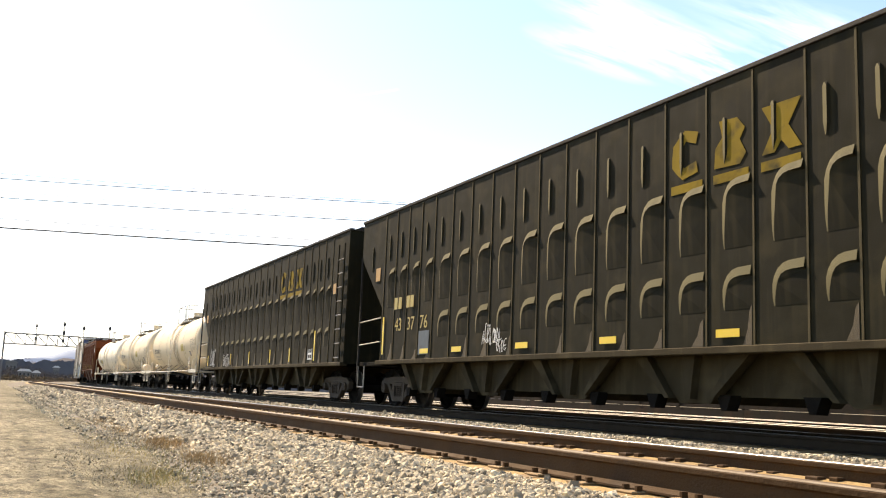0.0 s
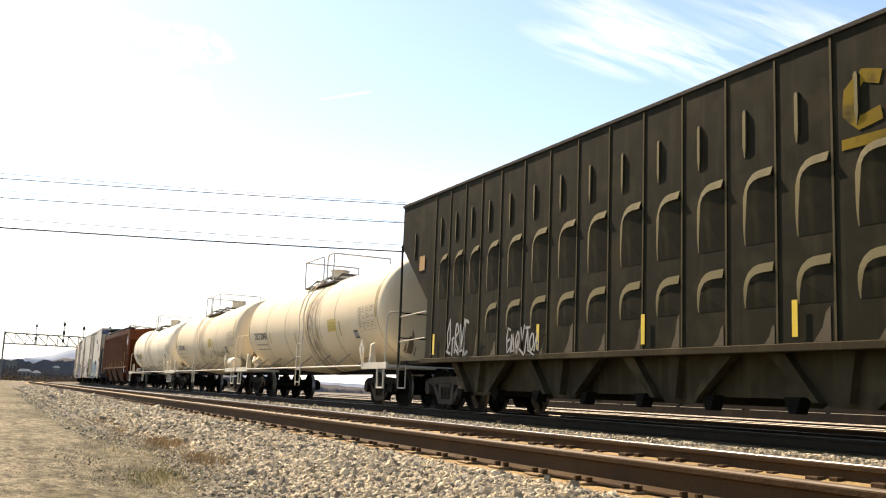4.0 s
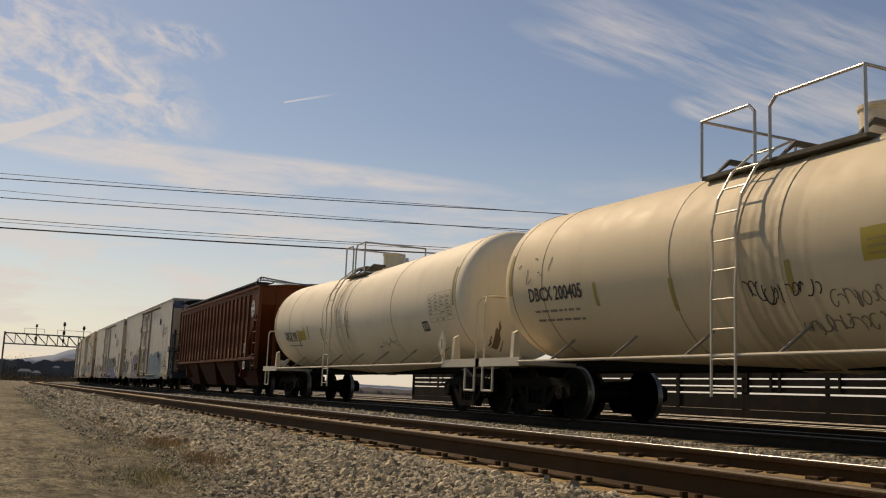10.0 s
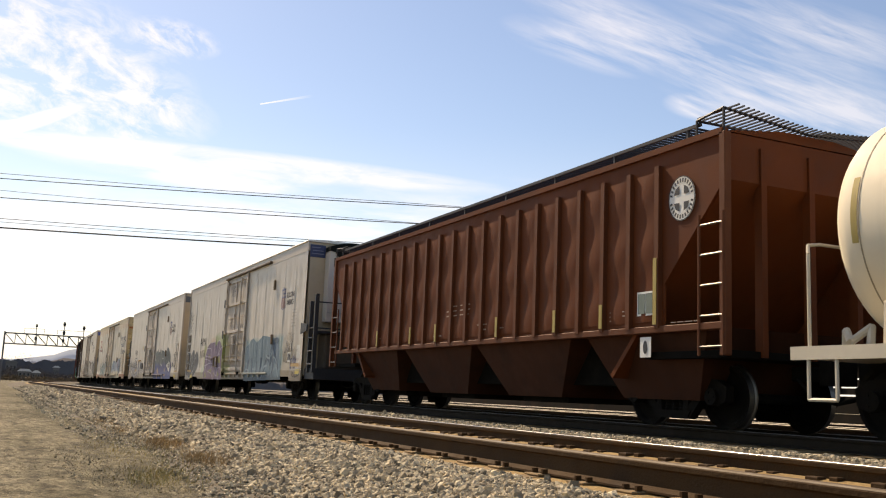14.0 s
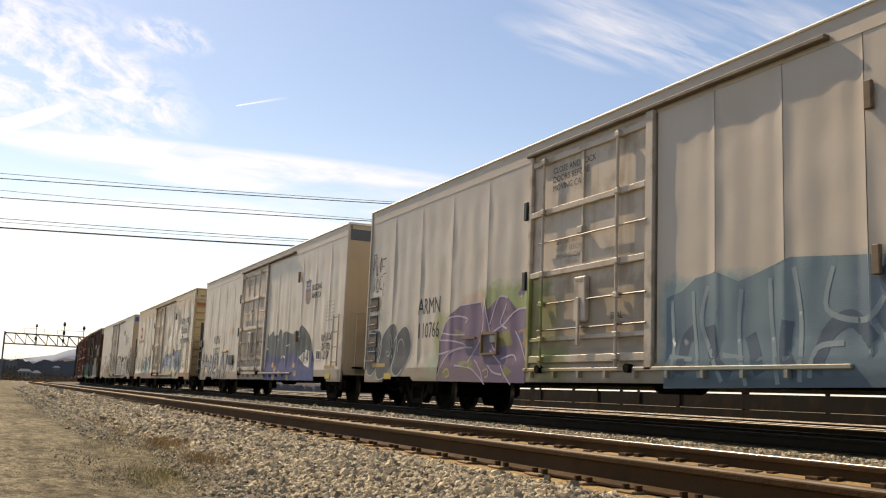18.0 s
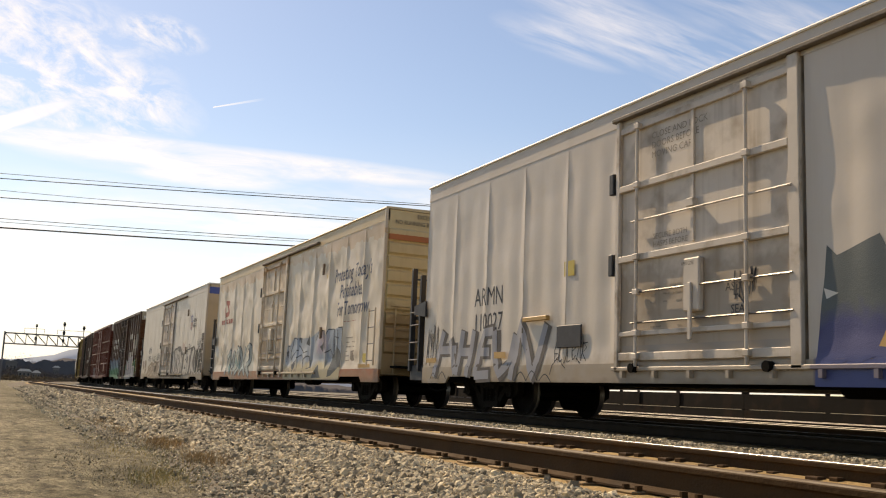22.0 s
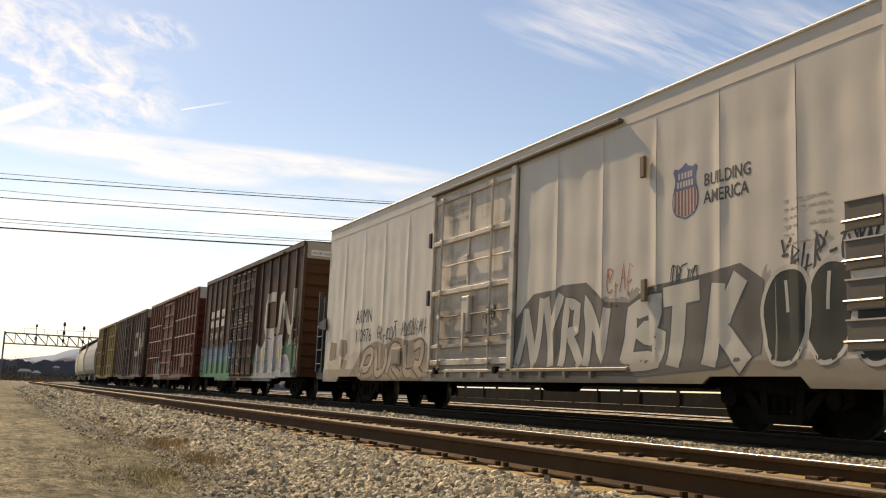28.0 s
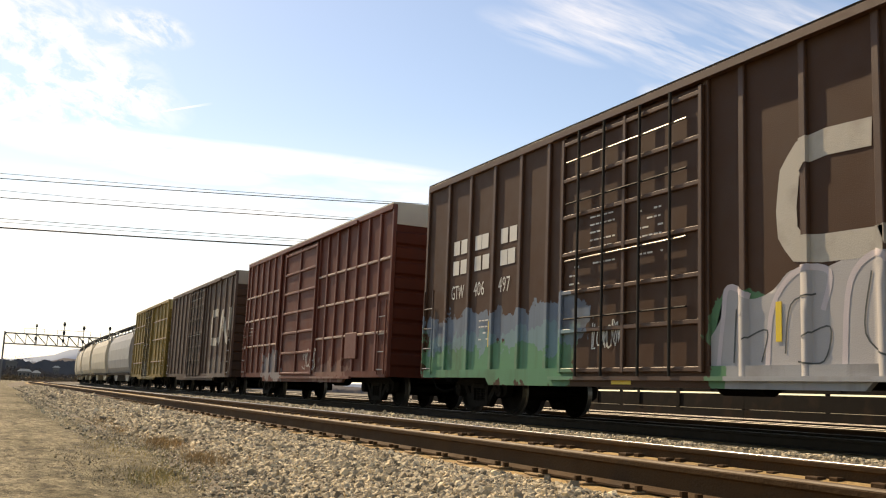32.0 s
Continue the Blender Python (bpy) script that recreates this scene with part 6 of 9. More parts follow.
    if corrugated:
        for k in range(9):
            z = 1.3 + k * 0.36
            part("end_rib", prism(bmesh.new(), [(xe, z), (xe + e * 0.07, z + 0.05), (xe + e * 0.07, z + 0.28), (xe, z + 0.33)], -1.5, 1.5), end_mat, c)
    if band:
        part("end_band", box(bmesh.new(), *sorted((xe, xe + e * 0.008)), -1.54, 1.54, 4.55, 4.86), band, c)
    for y in (-1.25, -0.7):
        part("end_ladder", tube(bmesh.new(), [(xe + e * 0.09, y, 0.8), (xe + e * 0.09, y, 2.45)], 0.024, 6), end_mat, c)
    for z in (1.1, 1.5, 1.9, 2.3):
        part("rung", tube(bmesh.new(), [(xe + e * 0.09, -1.25, z), (xe + e * 0.09, -0.7, z)], 0.016, 6), end_mat, c)
    part("end_rail", tube(bmesh.new(), [(xe + e * 0.1, -1.4, 2.5), (xe + e * 0.1, 1.4, 2.5)], 0.018, 6), end_mat, c)
    brake_wheel(c, xe + e * 0.28, -0.1 if corrugated else -0.62, 2.05, M_RUSTY if corrugated else end_mat)
    part("end_walkway", box(bmesh.new(), *sorted((xe, xe + e * 0.4)), -1.3, 1.3, 0.95, 1.0), M_UNDER, c)
    part("vent", box(bmesh.new(), *sorted((xe, xe + e * 0.01)), 0.35, 0.8, 1.6, 2.1), M_INK, c)
    if not corrugated and band is not M_BLUEBAND:
        part("placard_board", rect(bmesh.new(), e * (half - 1.35), e * (half - 1.35) + 0.45, 0.66, 0.8, Y0 - 0.025), M_YLABEL, c)
    if band is not M_BLUEBAND:
        part("reflector", rect(bmesh.new(), e * (half - 1.0) - 0.5, e * (half - 1.0) + 0.35, 0.95, 1.04, Y0 - 0.01), M_TAN, c)
    running_gear(c, half, half - 2.2, coupler=0.85)


    return c, trim


# The track's shadow side is put into this dark colour, with grime over it.
M_TRACK = mat("grimy_door_track", (0.14, 0.112, 0.082), 0.7, vary=0.35, scale=6, bump=0.15, dirt=(0.06, 0.045, 0.03), dirt_amount=0.6)
M_STOP = mat("rusty_door_stop", (0.19, 0.135, 0.085), 0.8, vary=0.35, scale=12, dirt=(0.08, 0.05, 0.03))
M_RECESS = mat("step_recess", (0.15, 0.13, 0.105), 0.8, vary=0.3, spec=0.2)
M_TAN = mat("tan_reflector", (0.45, 0.27, 0.08), 0.5, vary=0.2)
M_LILAC = mat("lilac_spray", (0.42, 0.36, 0.43), 0.6, vary=0.15)
M_SILVER = mat("silver_spray", (0.45, 0.44, 0.42), 0.5, vary=0.15, scale=4)
M_PALE = mat("pale_spray", (0.60, 0.58, 0.52), 0.55, vary=0.12, scale=4)
M_CHARCOAL = mat("charcoal_spray", (0.06, 0.065, 0.06), 0.6, vary=0.2, scale=4)
M_BROWNLINE = mat("brown_line_spray", (0.22, 0.14, 0.08), 0.6, vary=0.25, scale=3)
M_DUSK = mat("dusky_grey_spray", (0.068, 0.072, 0.074), 0.6, vary=0.25, scale=4)
M_STRAW = mat("straw_spray", (0.48, 0.39, 0.22), 0.6, vary=0.3, scale=3)
M_TEAL = mat("teal_spray", (0.16, 0.27, 0.25), 0.6, vary=0.35, scale=4)
M_ORANGE = mat("orange_red_paint", (0.42, 0.14, 0.045), 0.6, vary=0.15)
M_DULLRED = mat("dull_red_paint", (0.38, 0.11, 0.07), 0.6, vary=0.25)
M_SCRIPT = mat("script_blue_grey", (0.10, 0.11, 0.15), 0.6, vary=0.3)

SKIN = (0.53, 0.465, 0.385)
# first refrigerator car: machine end leads
R1, t1 = reefer(-26.0, 9.72, "white refrigerator car with blue and purple graffiti and machine end", (0.475, 0.415, 0.34),
                [(-5.5, -0.4, 0.5, 2.1, (0.30, 0.31, 0.11), 0.35, 0.75, 4.0), (-3.4, -0.7, 1.4, 2.45, (0.20, 0.25, 0.055), 0.4, 0.85, 4.0), (-1.0, -0.1, 0.5, 1.3, (0.17, 0.20, 0.06), 0.35, 0.7, 4.0), (-4.3, -3.2, 2.05, 2.4, (0.42, 0.26, 0.16), 0.2, 0.6, 8.0),
                 (-6.0, -5.3, 0.6, 1.2, (0.24, 0.33, 0.24), 0.25, 0.6, 6.0), (7.1, 8.45, 0.5, 1.55, (0.27, 0.215, 0.14), 0.3, 0.9, 8.0), (7.1, 7.7, 1.4, 2.0, (0.30, 0.24, 0.17), 0.3, 0.7, 8.0),
                 (2.3, 7.45, 0.5, 2.1, (0.19, 0.28, 0.28), 0.2, 0.9, 7.0), (-9.9, -6.5, 0.5, 4.8, (0.33, 0.31, 0.27), 0.8, 0.3, 3.0)], (-1.45, 2.15), True, 0.024)
M_VIOLET = mat("violet_spray", (0.155, 0.105, 0.165), 0.6, vary=0.2, scale=3, layers=[(-5.6, -3.0, 0.4, 1.0, (0.19, 0.13, 0.15), 0.3, 0.7, 4.0), (-1.9, -0.6, 1.4, 2.2, (0.17, 0.12, 0.21), 0.3, 0.7, 4.0)])
M_OLIVE = mat("olive_spray", (0.21, 0.20, 0.075), 0.6, vary=0.3, scale=4)
M_RUSTSPRAY = mat("orange_brown_spray", (0.33, 0.19, 0.075), 0.6, vary=0.3, scale=4)
sprayed(R1, [(-5.3, 0.62), (-5.1, 1.15), (-5.32, 1.5), (-4.95, 1.98), (-4.45, 2.02), (-4.3, 2.2), (-3.4, 2.2), (-3.28, 1.95), (-3.2, 2.28), (-3.02, 1.72), (-2.66, 2.25), (-2.3, 2.2), (-2.5, 1.8), (-1.95, 1.96), (-1.56, 1.97), (-1.53, 1.5), (-1.56, 1.1), (-1.53, 0.6)], M_VIOLET, label="violet wild-style graffiti with pale outlines")
for hole in ([(-4.55, 1.72), (-4.1, 1.62), (-4.45, 1.52)], [(-4.35, 1.02), (-3.75, 1.05), (-3.55, 0.86), (-4.2, 0.88)], [(-2.75, 1.52), (-2.2, 1.6), (-2.05, 1.3), (-2.6, 1.28)], [(-3.25, 1.5), (-3.1, 1.25), (-3.35, 1.1)], [(-4.95, 0.95), (-4.6, 0.72), (-5.05, 0.68)], [(-2.3, 0.95), (-2.0, 0.8), (-2.4, 0.66)]):
    sprayed(R1, hole, M_OLIVE, -1.63)
sprayed(R1, [(-1.9, 1.56), (-1.58, 1.6), (-1.56, 1.2), (-1.7, 1.3)], M_RUSTSPRAY, -1.63)
sprayed(R1, [(-1.85, 1.52), (-1.68, 1.54), (-1.66, 1.34), (-1.8, 1.36)], M_SHBLUE, -1.632)
sprayed(R1, [(-1.95, 2.25), (-1.62, 2.55), (-1.56, 2.4), (-1.8, 2.18)], M_VIOLET, -1.63)
strokes(R1, [[(-5.3, 1.5), (-5.0, 1.9), (-4.5, 1.98), (-4.0, 1.9), (-4.1, 1.82)], [(-5.25, 1.66), (-4.7, 1.6), (-4.1, 1.58)], [(-5.28, 1.5), (-4.6, 1.46), (-4.0, 1.34), (-4.7, 1.26), (-5.3, 1.2)], [(-4.3, 2.2), (-3.85, 2.2), (-3.4, 2.21)], [(-3.42, 2.2), (-3.28, 1.8), (-3.45, 1.4), (-3.9, 1.0)],
             [(-3.25, 2.28), (-3.08, 1.8), (-2.85, 1.3), (-2.6, 1.2)], [(-3.02, 1.72), (-2.85, 2.0), (-2.66, 2.25), (-2.3, 2.21)], [(-2.95, 1.55), (-2.4, 1.74), (-1.95, 1.95), (-1.56, 1.97)], [(-2.35, 2.1), (-2.6, 1.75), (-2.3, 1.62)],
             [(-5.28, 0.72), (-5.0, 1.1), (-4.4, 1.3), (-3.7, 1.3)], [(-4.5, 0.95), (-3.8, 0.9), (-3.4, 0.75), (-3.1, 0.57)], [(-3.6, 1.05), (-3.3, 0.85), (-3.15, 0.6)], [(-2.95, 1.22), (-2.5, 0.95), (-2.3, 0.75), (-2.05, 0.56)], [(-1.98, 1.56), (-1.75, 1.3), (-1.56, 1.0)], [(-2.5, 1.05), (-2.05, 1.12), (-1.9, 1.0)], [(-3.0, 0.95), (-2.75, 0.8), (-2.4, 0.75)]], M_LILAC, 0.034, -1.634)
strokes(R1, [[(-5.0, 0.8), (-4.8, 0.88), (-4.7, 0.76), (-4.85, 0.7)], [(-3.2, 0.82), (-3.0, 0.86), (-2.95, 0.74), (-3.08, 0.7)]], M_STRAW, 0.03, -1.636)
M_BLUEHAZE = mat("hazy_blue_fill", (0.115, 0.18, 0.215), 0.6, vary=0.2, scale=3, layers=[(2.0, 8.0, 0.3, 0.75, (0.055, 0.09, 0.115), 0.12, 0.85, 8.0), (5.7, 6.9, 1.2, 2.0, (0.10, 0.15, 0.21), 0.3, 0.7, 5.0), (2.2, 2.9, 1.2, 2.1, (0.10, 0.155, 0.20), 0.3, 0.6, 5.0)])
M_SLATEBLUE = mat("slate_blue_letter", (0.05, 0.085, 0.125), 0.6, vary=0.25, scale=3)
M_PALEBLUE = mat("pale_blue_line", (0.20, 0.265, 0.29), 0.6, vary=0.2, scale=3)
sprayed(R1, [(2.4, 0.55), (2.42, 1.85), (2.75, 1.92), (3.05, 2.08), (3.45, 2.13), (3.9, 1.96), (4.45, 2.02), (4.8, 2.18), (5.5, 2.1), (6.3, 2.05), (6.8, 1.92), (7.05, 1.65), (7.2, 1.35), (7.35, 1.05), (7.5, 0.62)], M_BLUEHAZE, label="hazy blue sprayed letters with teal rim")
strokes(R1, [[(2.75, 0.75), (2.85, 1.2), (3.05, 1.35)], [(3.35, 1.4), (3.45, 0.95), (3.75, 0.7)], [(4.1, 1.25), (4.3, 0.75)], [(4.75, 1.4), (4.7, 1.0), (4.9, 0.72)], [(5.2, 0.75), (5.35, 1.2), (5.7, 1.38), (6.0, 1.1)], [(6.1, 1.45), (6.35, 1.0), (6.25, 0.7)], [(6.4, 1.5), (6.75, 1.2), (7.05, 0.95)], [(6.9, 1.9), (6.6, 1.95), (6.2, 1.85), (6.3, 1.6)]], M_SLATEBLUE, 0.2, -1.63)
strokes(R1, [[(2.55, 1.8), (2.6, 1.2), (2.55, 0.7)], [(3.0, 1.9), (3.05, 1.3), (3.15, 0.7)], [(3.3, 1.95), (3.2, 1.4), (3.6, 0.65)], [(3.95, 1.85), (3.9, 1.2), (4.05, 0.6)], [(4.45, 1.95), (4.5, 1.2), (4.6, 0.62)], [(4.85, 2.05), (4.95, 1.5), (4.95, 0.65)], [(5.45, 2.0), (5.35, 1.5), (5.9, 1.35), (6.15, 1.6)], [(5.1, 0.7), (5.2, 1.05), (5.6, 1.1)], [(6.15, 1.2), (6.35, 0.7)], [(6.3, 1.4), (6.6, 1.3), (6.9, 1.0), (7.2, 0.7)], [(2.5, 1.0), (3.0, 0.95)], [(3.6, 1.0), (4.0, 0.95)]], M_PALEBLUE, 0.07, -1.634)
bubbles(R1, -9.65, -7.0, 0.68, 1.98, 3, (M_DUSK,), M_SILVER, 26, square=2.8, edge=0.028, strokes=1)
bx = part("valve_box", box(box(box(box(bmesh.new(), -3.28, -2.6, -1.65, -1.6, 1.53, 1.58), -3.28, -2.6, -1.65, -1.6, 1.14, 1.18), -3.28, -3.24, -1.65, -1.6, 1.18, 1.53), -2.64, -2.6, -1.65, -1.6, 1.18, 1.53), M_STOP, R1, "open valve box with a bright plate")
part("plate", box(bmesh.new(), -2.9, -2.68, -1.64, -1.61, 1.36, 1.52, 0.01), M_STEEL, bx)
part("grab_iron", box(bmesh.new(), -4.25, -3.5, -1.66, -1.6, 1.47, 1.5), M_STOP, R1)
part("reflector", rect(bmesh.new(), 8.62, 9.5, 1.04, 1.14, -1.632), M_TAN, R1)
part("placard_board", rect(bmesh.new(), 9.1, 9.55, 0.8, 0.95, -1.632), M_YLABEL, R1)
scribble(R1, -9.6, -8.75, 3.35, 3.8, 4, M_INK, 23, w=0.026)
scribble(R1, -9.55, -8.7, 2.9, 3.3, 4, M_INK, 37, w=0.018)
scribble(R1, -9.2, -8.75, 2.35, 2.75, 4, M_GREYINK, 38, w=0.012)
scribble(R1, 7.75, 8.6, 1.5, 1.85, 9, M_INK, 24, w=0.014)
scribble(R1, 7.9, 8.7, 1.9, 2.15, 6, M_GREYINK, 27, w=0.012)
scribble(R1, 7.6, 8.3, 1.2, 1.5, 6, M_INK, 36, w=0.014)
scribble(R1, 8.5, 9.2, 1.3, 1.65, 7, M_GREYINK, 28, w=0.016)
scribble(R1, 8.45, 9.0, 0.95, 1.35, 4, M_SHBLUE, 29, w=0.03)
part("notice_paper", rect(bmesh.new(), 9.02, 9.42, 1.3, 1.72, -1.626), M_PALE, R1, "torn white paper notice")
strokes(R1, [[(8.75, 0.72), (8.8, 0.86), (8.92, 0.82), (8.82, 0.76), (9.0, 0.72), (9.1, 0.84), (9.2, 0.76), (9.08, 0.7), (9.3, 0.72), (9.4, 0.82), (9.35, 0.73), (9.6, 0.78)]], M_INK, 0.022)
lettering("ARMN", 0.52, -6.5, 2.12, -1.626, R1, M_INK, squeeze=0.8, label="black reporting letters")
lettering("110766", 0.5, -6.5, 1.58, -1.626, R1, M_INK, squeeze=0.78)
shield(R1, 6.86, 7.46, 2.95, 3.75)
lettering("BUILDING", 0.25, 7.56, 3.34, -1.626, R1, M_INK, squeeze=0.82, bold=0.004)
lettering("AMERICA", 0.25, 7.56, 3.09, -1.626, R1, M_INK, squeeze=0.84, bold=0.004)
lettering("CLOSE AND LOCK\nDOORS BEFORE\nMOVING CAR", 0.16, -0.75, 4.3, -1.6045, R1, M_INK)
lettering("SECURE BOTH\nHASPS BEFORE\nMOVING CAR", 0.13, -0.6, 3.0, -1.6045, R1, M_GREYINK)
lettering("SEAL", 0.16, 1.05, 1.62, -1.6045, R1, M_INK)
M_UNITWHITE = mat("unit_white_paint", (0.56, 0.52, 0.46), 0.5, vary=0.1, scale=3, bump=0.05, dirt=(0.3, 0.24, 0.16), dirt_amount=0.3, streak=0.15)
M_GRILLE = mat("black_green_grille", (0.008, 0.0105, 0.009), 0.7, vary=0.2, scale=8, bump=0.1, spec=0.12)
M_SCRIPTPALE = mat("pale_band_print", (0.2, 0.22, 0.3), 0.6, vary=0.2)
# the cooling unit on its leading end
xe = 9.72
bm = prism_x(bmesh.new(), [(-1.02, 2.45), (-1.02, 4.62), (-0.99, 4.7), (-0.9, 4.74), (0.6, 4.74), (0.68, 4.7), (0.7, 4.62), (0.7, 2.45)], xe, xe + 0.42)
part("cooling_unit", bm, M_UNITWHITE, R1, "white cooling unit with black grille")
arc = [(-1.02 + 1.72 * k / 12, 4.72 + 0.30 * math.sin(math.pi * (0.12 + 0.76 * k / 12)) - 0.05 * k / 12) for k in range(13)]
bm = prism_x(bmesh.new(), [(-0.5, 3.88), (-0.62, 4.2), (-0.72, 4.5), (-0.84, 4.66), (-1.02, 4.7)] + arc + [(0.7, 3.86)], xe + 0.02, xe + 0.47)
gr = part("cooling_grille", bm, M_GRILLE, R1, "black-green cooling grille with domed top")
for k in range(9):
    part("grille_slat", prism(bmesh.new(), [(xe + 0.465, 3.98 + k * 0.095), (xe + 0.49, 3.985 + k * 0.095), (xe + 0.465, 4.04 + k * 0.095)], -0.36 - 0.02 * k, 0.64), M_GRILLE, gr)
for y in (-0.5, 0.22):
    part("unit_seam", box(bmesh.new(), xe + 0.42, xe + 0.425, y, y + 0.014, 2.5, 3.88), M_GREY, R1)
part("unit_seam", box(bmesh.new(), xe + 0.42, xe + 0.425, -1.0, 0.69, 2.72, 2.74), M_GREY, R1)
part("unit_latch", box(bmesh.new(), xe + 0.42, xe + 0.435, 0.34, 0.46, 2.84, 3.0, 0.004), M_STOP, R1)
part("end_band", box(bmesh.new(), xe + 0.001, xe + 0.01, -1.54, -1.03, 4.5, 4.9), M_NAVY, R1)
bm = bmesh.new()
for k, (y0, y1) in enumerate(((-1.5, -1.2), (-1.46, -1.1), (-1.48, -1.08))):
    box(bm, xe + 0.01, xe + 0.013, y0, y1, 4.8 - 0.1 * k, 4.825 - 0.1 * k)
part("band_print", bm, M_SCRIPTPALE, R1)
bm = prism(bmesh.new(), [(xe + 0.42, 4.2), (xe + 0.45, 4.22), (xe + 0.45, 4.46), (xe + 0.42, 4.48)], -0.86, -0.76)
part("marker_lamp", bm, M_INK, R1)

R2, t2 = reefer(-47.35, 9.75, "white refrigerator car with navy graffiti and pale outlined letters", SKIN,
                [(1.5, 7.3, 0.5, 0.93, (0.055, 0.075, 0.21), 0.03, 0.96), (-9.8, -4.0, 0.5, 1.0, (0.42, 0.33, 0.21), 0.4, 0.45, 6.0)],
                (-2.4, 1.35), False, 0.024, band=M_SLATE)
M_TAUPE = mat("taupe_shadow_spray", (0.095, 0.078, 0.063), 0.6, vary=0.2, scale=4)
M_ICE = mat("ice_grey_spray", (0.28, 0.28, 0.295), 0.6, vary=0.15, scale=4)
strokes(R2, [[(-9.15, 0.72), (-8.98, 1.2), (-8.74, 1.68)], [(-8.98, 1.28), (-8.1, 1.28)], [(-8.45, 1.5), (-8.25, 1.1), (-8.1, 0.78)], [(-8.05, 0.75), (-7.82, 1.66)], [(-7.95, 1.22), (-7.45, 1.22)], [(-7.58, 0.72), (-7.32, 1.64)], [(-7.2, 0.72), (-7.05, 1.3), (-6.85, 1.58), (-6.5, 1.6)], [(-7.1, 1.2), (-6.65, 1.2)], [(-7.2, 0.74), (-6.6, 0.76)],
             [(-6.45, 1.6), (-6.42, 1.1), (-6.2, 0.76), (-5.85, 0.95), (-5.65, 1.5)], [(-5.75, 0.66), (-5.45, 1.68), (-4.97, 0.72), (-4.56, 1.64)]], M_ICE, 0.17, -1.632, soft=False, under=M_TAUPE, edge=0.06, shift=(0.07, 0.0))
strokes(R2, [[(-9.3, 0.66), (-9.15, 0.8), (-9.0, 0.66)], [(-8.9, 0.66), (-8.7, 0.82), (-8.5, 0.66)], [(-5.6, 0.64), (-5.35, 0.8), (-5.15, 0.64)], [(-5.15, 0.64), (-4.95, 0.82), (-4.75, 0.64)], [(-4.7, 0.64), (-4.5, 0.76), (-4.3, 0.62)], [(-4.35, 0.75), (-4.25, 0.95), (-4.1, 1.08)]], M_INK, 0.02, -1.638)
part("hinged_flap", box(bmesh.new(), -5.25, -4.42, -1.68, -1.6, 1.7, 1.78, 0.01), M_TAN, R2)
part("reflector", rect(bmesh.new(), -9.5, -9.0, 1.02, 1.12, -1.64), M_TAN, R2)
part("reflector", rect(bmesh.new(), -6.35, -5.9, 1.06, 1.18, -1.645), M_TAN, R2)
for k in range(3):
    scribble(R2, 7.75 + 0.08 * k, 8.75 - 0.12 * k, 1.78 - 0.27 * k, 2.0 - 0.27 * k, 7 - k, M_INK, 32 + 7 * k, w=0.022)
M_NAVYFADE = mat("grey_green_over_navy_spray", (0.082, 0.098, 0.096), 0.6, vary=0.25, scale=3, layers=[(0.0, 9.0, 0.0, 1.42, (0.05, 0.055, 0.16), 0.3, 0.95, 4.0), (0.0, 9.0, 0.0, 0.95, (0.055, 0.08, 0.22), 0.15, 0.7, 5.0), (5.0, 6.8, 1.5, 2.1, (0.035, 0.042, 0.04), 0.4, 0.8, 4.0)])
sprayed(R2, [(1.52, 0.6), (1.54, 1.1), (1.7, 1.35), (1.66, 1.9), (1.7, 2.26), (1.85, 2.12), (2.37, 2.05), (2.45, 2.3), (2.55, 2.1), (2.75, 2.0), (3.05, 2.12), (3.21, 2.32), (3.2, 2.05), (3.5, 2.26), (3.52, 2.0), (3.62, 1.9), (3.71, 2.17), (4.0, 2.21), (4.05, 2.13), (4.8, 2.08), (4.93, 2.18), (5.05, 2.02), (5.5, 2.2), (5.75, 2.34), (6.0, 2.12), (6.6, 2.0), (6.95, 1.65), (7.15, 1.2), (7.32, 0.6)], M_NAVYFADE, label="ragged navy and grey-green sprayed letters")
for gap in ([(1.64, 1.75), (1.85, 1.68), (1.68, 1.62)], [(3.05, 1.98), (3.12, 2.02), (3.02, 1.84)], [(4.1, 1.75), (4.55, 1.76), (4.2, 1.7)], [(3.75, 1.42), (4.05, 1.38), (3.95, 1.3)], [(3.55, 1.38), (3.72, 1.42), (3.6, 1.3)], [(5.35, 1.98), (5.55, 2.08), (5.6, 1.96)]):
    sprayed(R2, gap, M_PALE, -1.63)
bm = bmesh.new()
bm.faces.new([bm.verts.new(p) for p in ((5.6, -1.632, 1.32), (6.3, -1.632, 1.55), (6.7, -1.632, 1.5), (6.72, -1.632, 0.98), (6.2, -1.632, 1.08))])
part("graffiti", bm, M_PALE, R2, "pale patch left in the dark graffiti")
scribble(R2, 5.9, 6.6, 1.12, 1.5, 5, M_INK, 35, y=-1.637, w=0.03)
for x, z in ((2.4, 1.05), (2.75, 0.9), (4.35, 0.62), (2.6, 0.62), (4.95, 1.02), (3.3, 0.78), (5.2, 0.75)):
    bm = bmesh.new()
    bm.faces.new([bm.verts.new(p) for p in ((x, -1.632, z), (x + 0.1, -1.632, z + 0.2), (x + 0.22, -1.632, z + 0.08), (x + 0.3, -1.632, z + 0.16), (x + 0.28, -1.632, z - 0.03))])
    part("graffiti", bm, M_TAN, R2)
scribble(R2, -9.6, -9.0, 1.0, 1.8, 4, M_INK, 34)
scribble(R2, -4.3, -3.3, 0.95, 1.35, 7, M_INK, 33, w=0.018)
lettering("ARMN", 0.52, -7.35, 2.12, -1.626, R2, M_INK, squeeze=0.8)
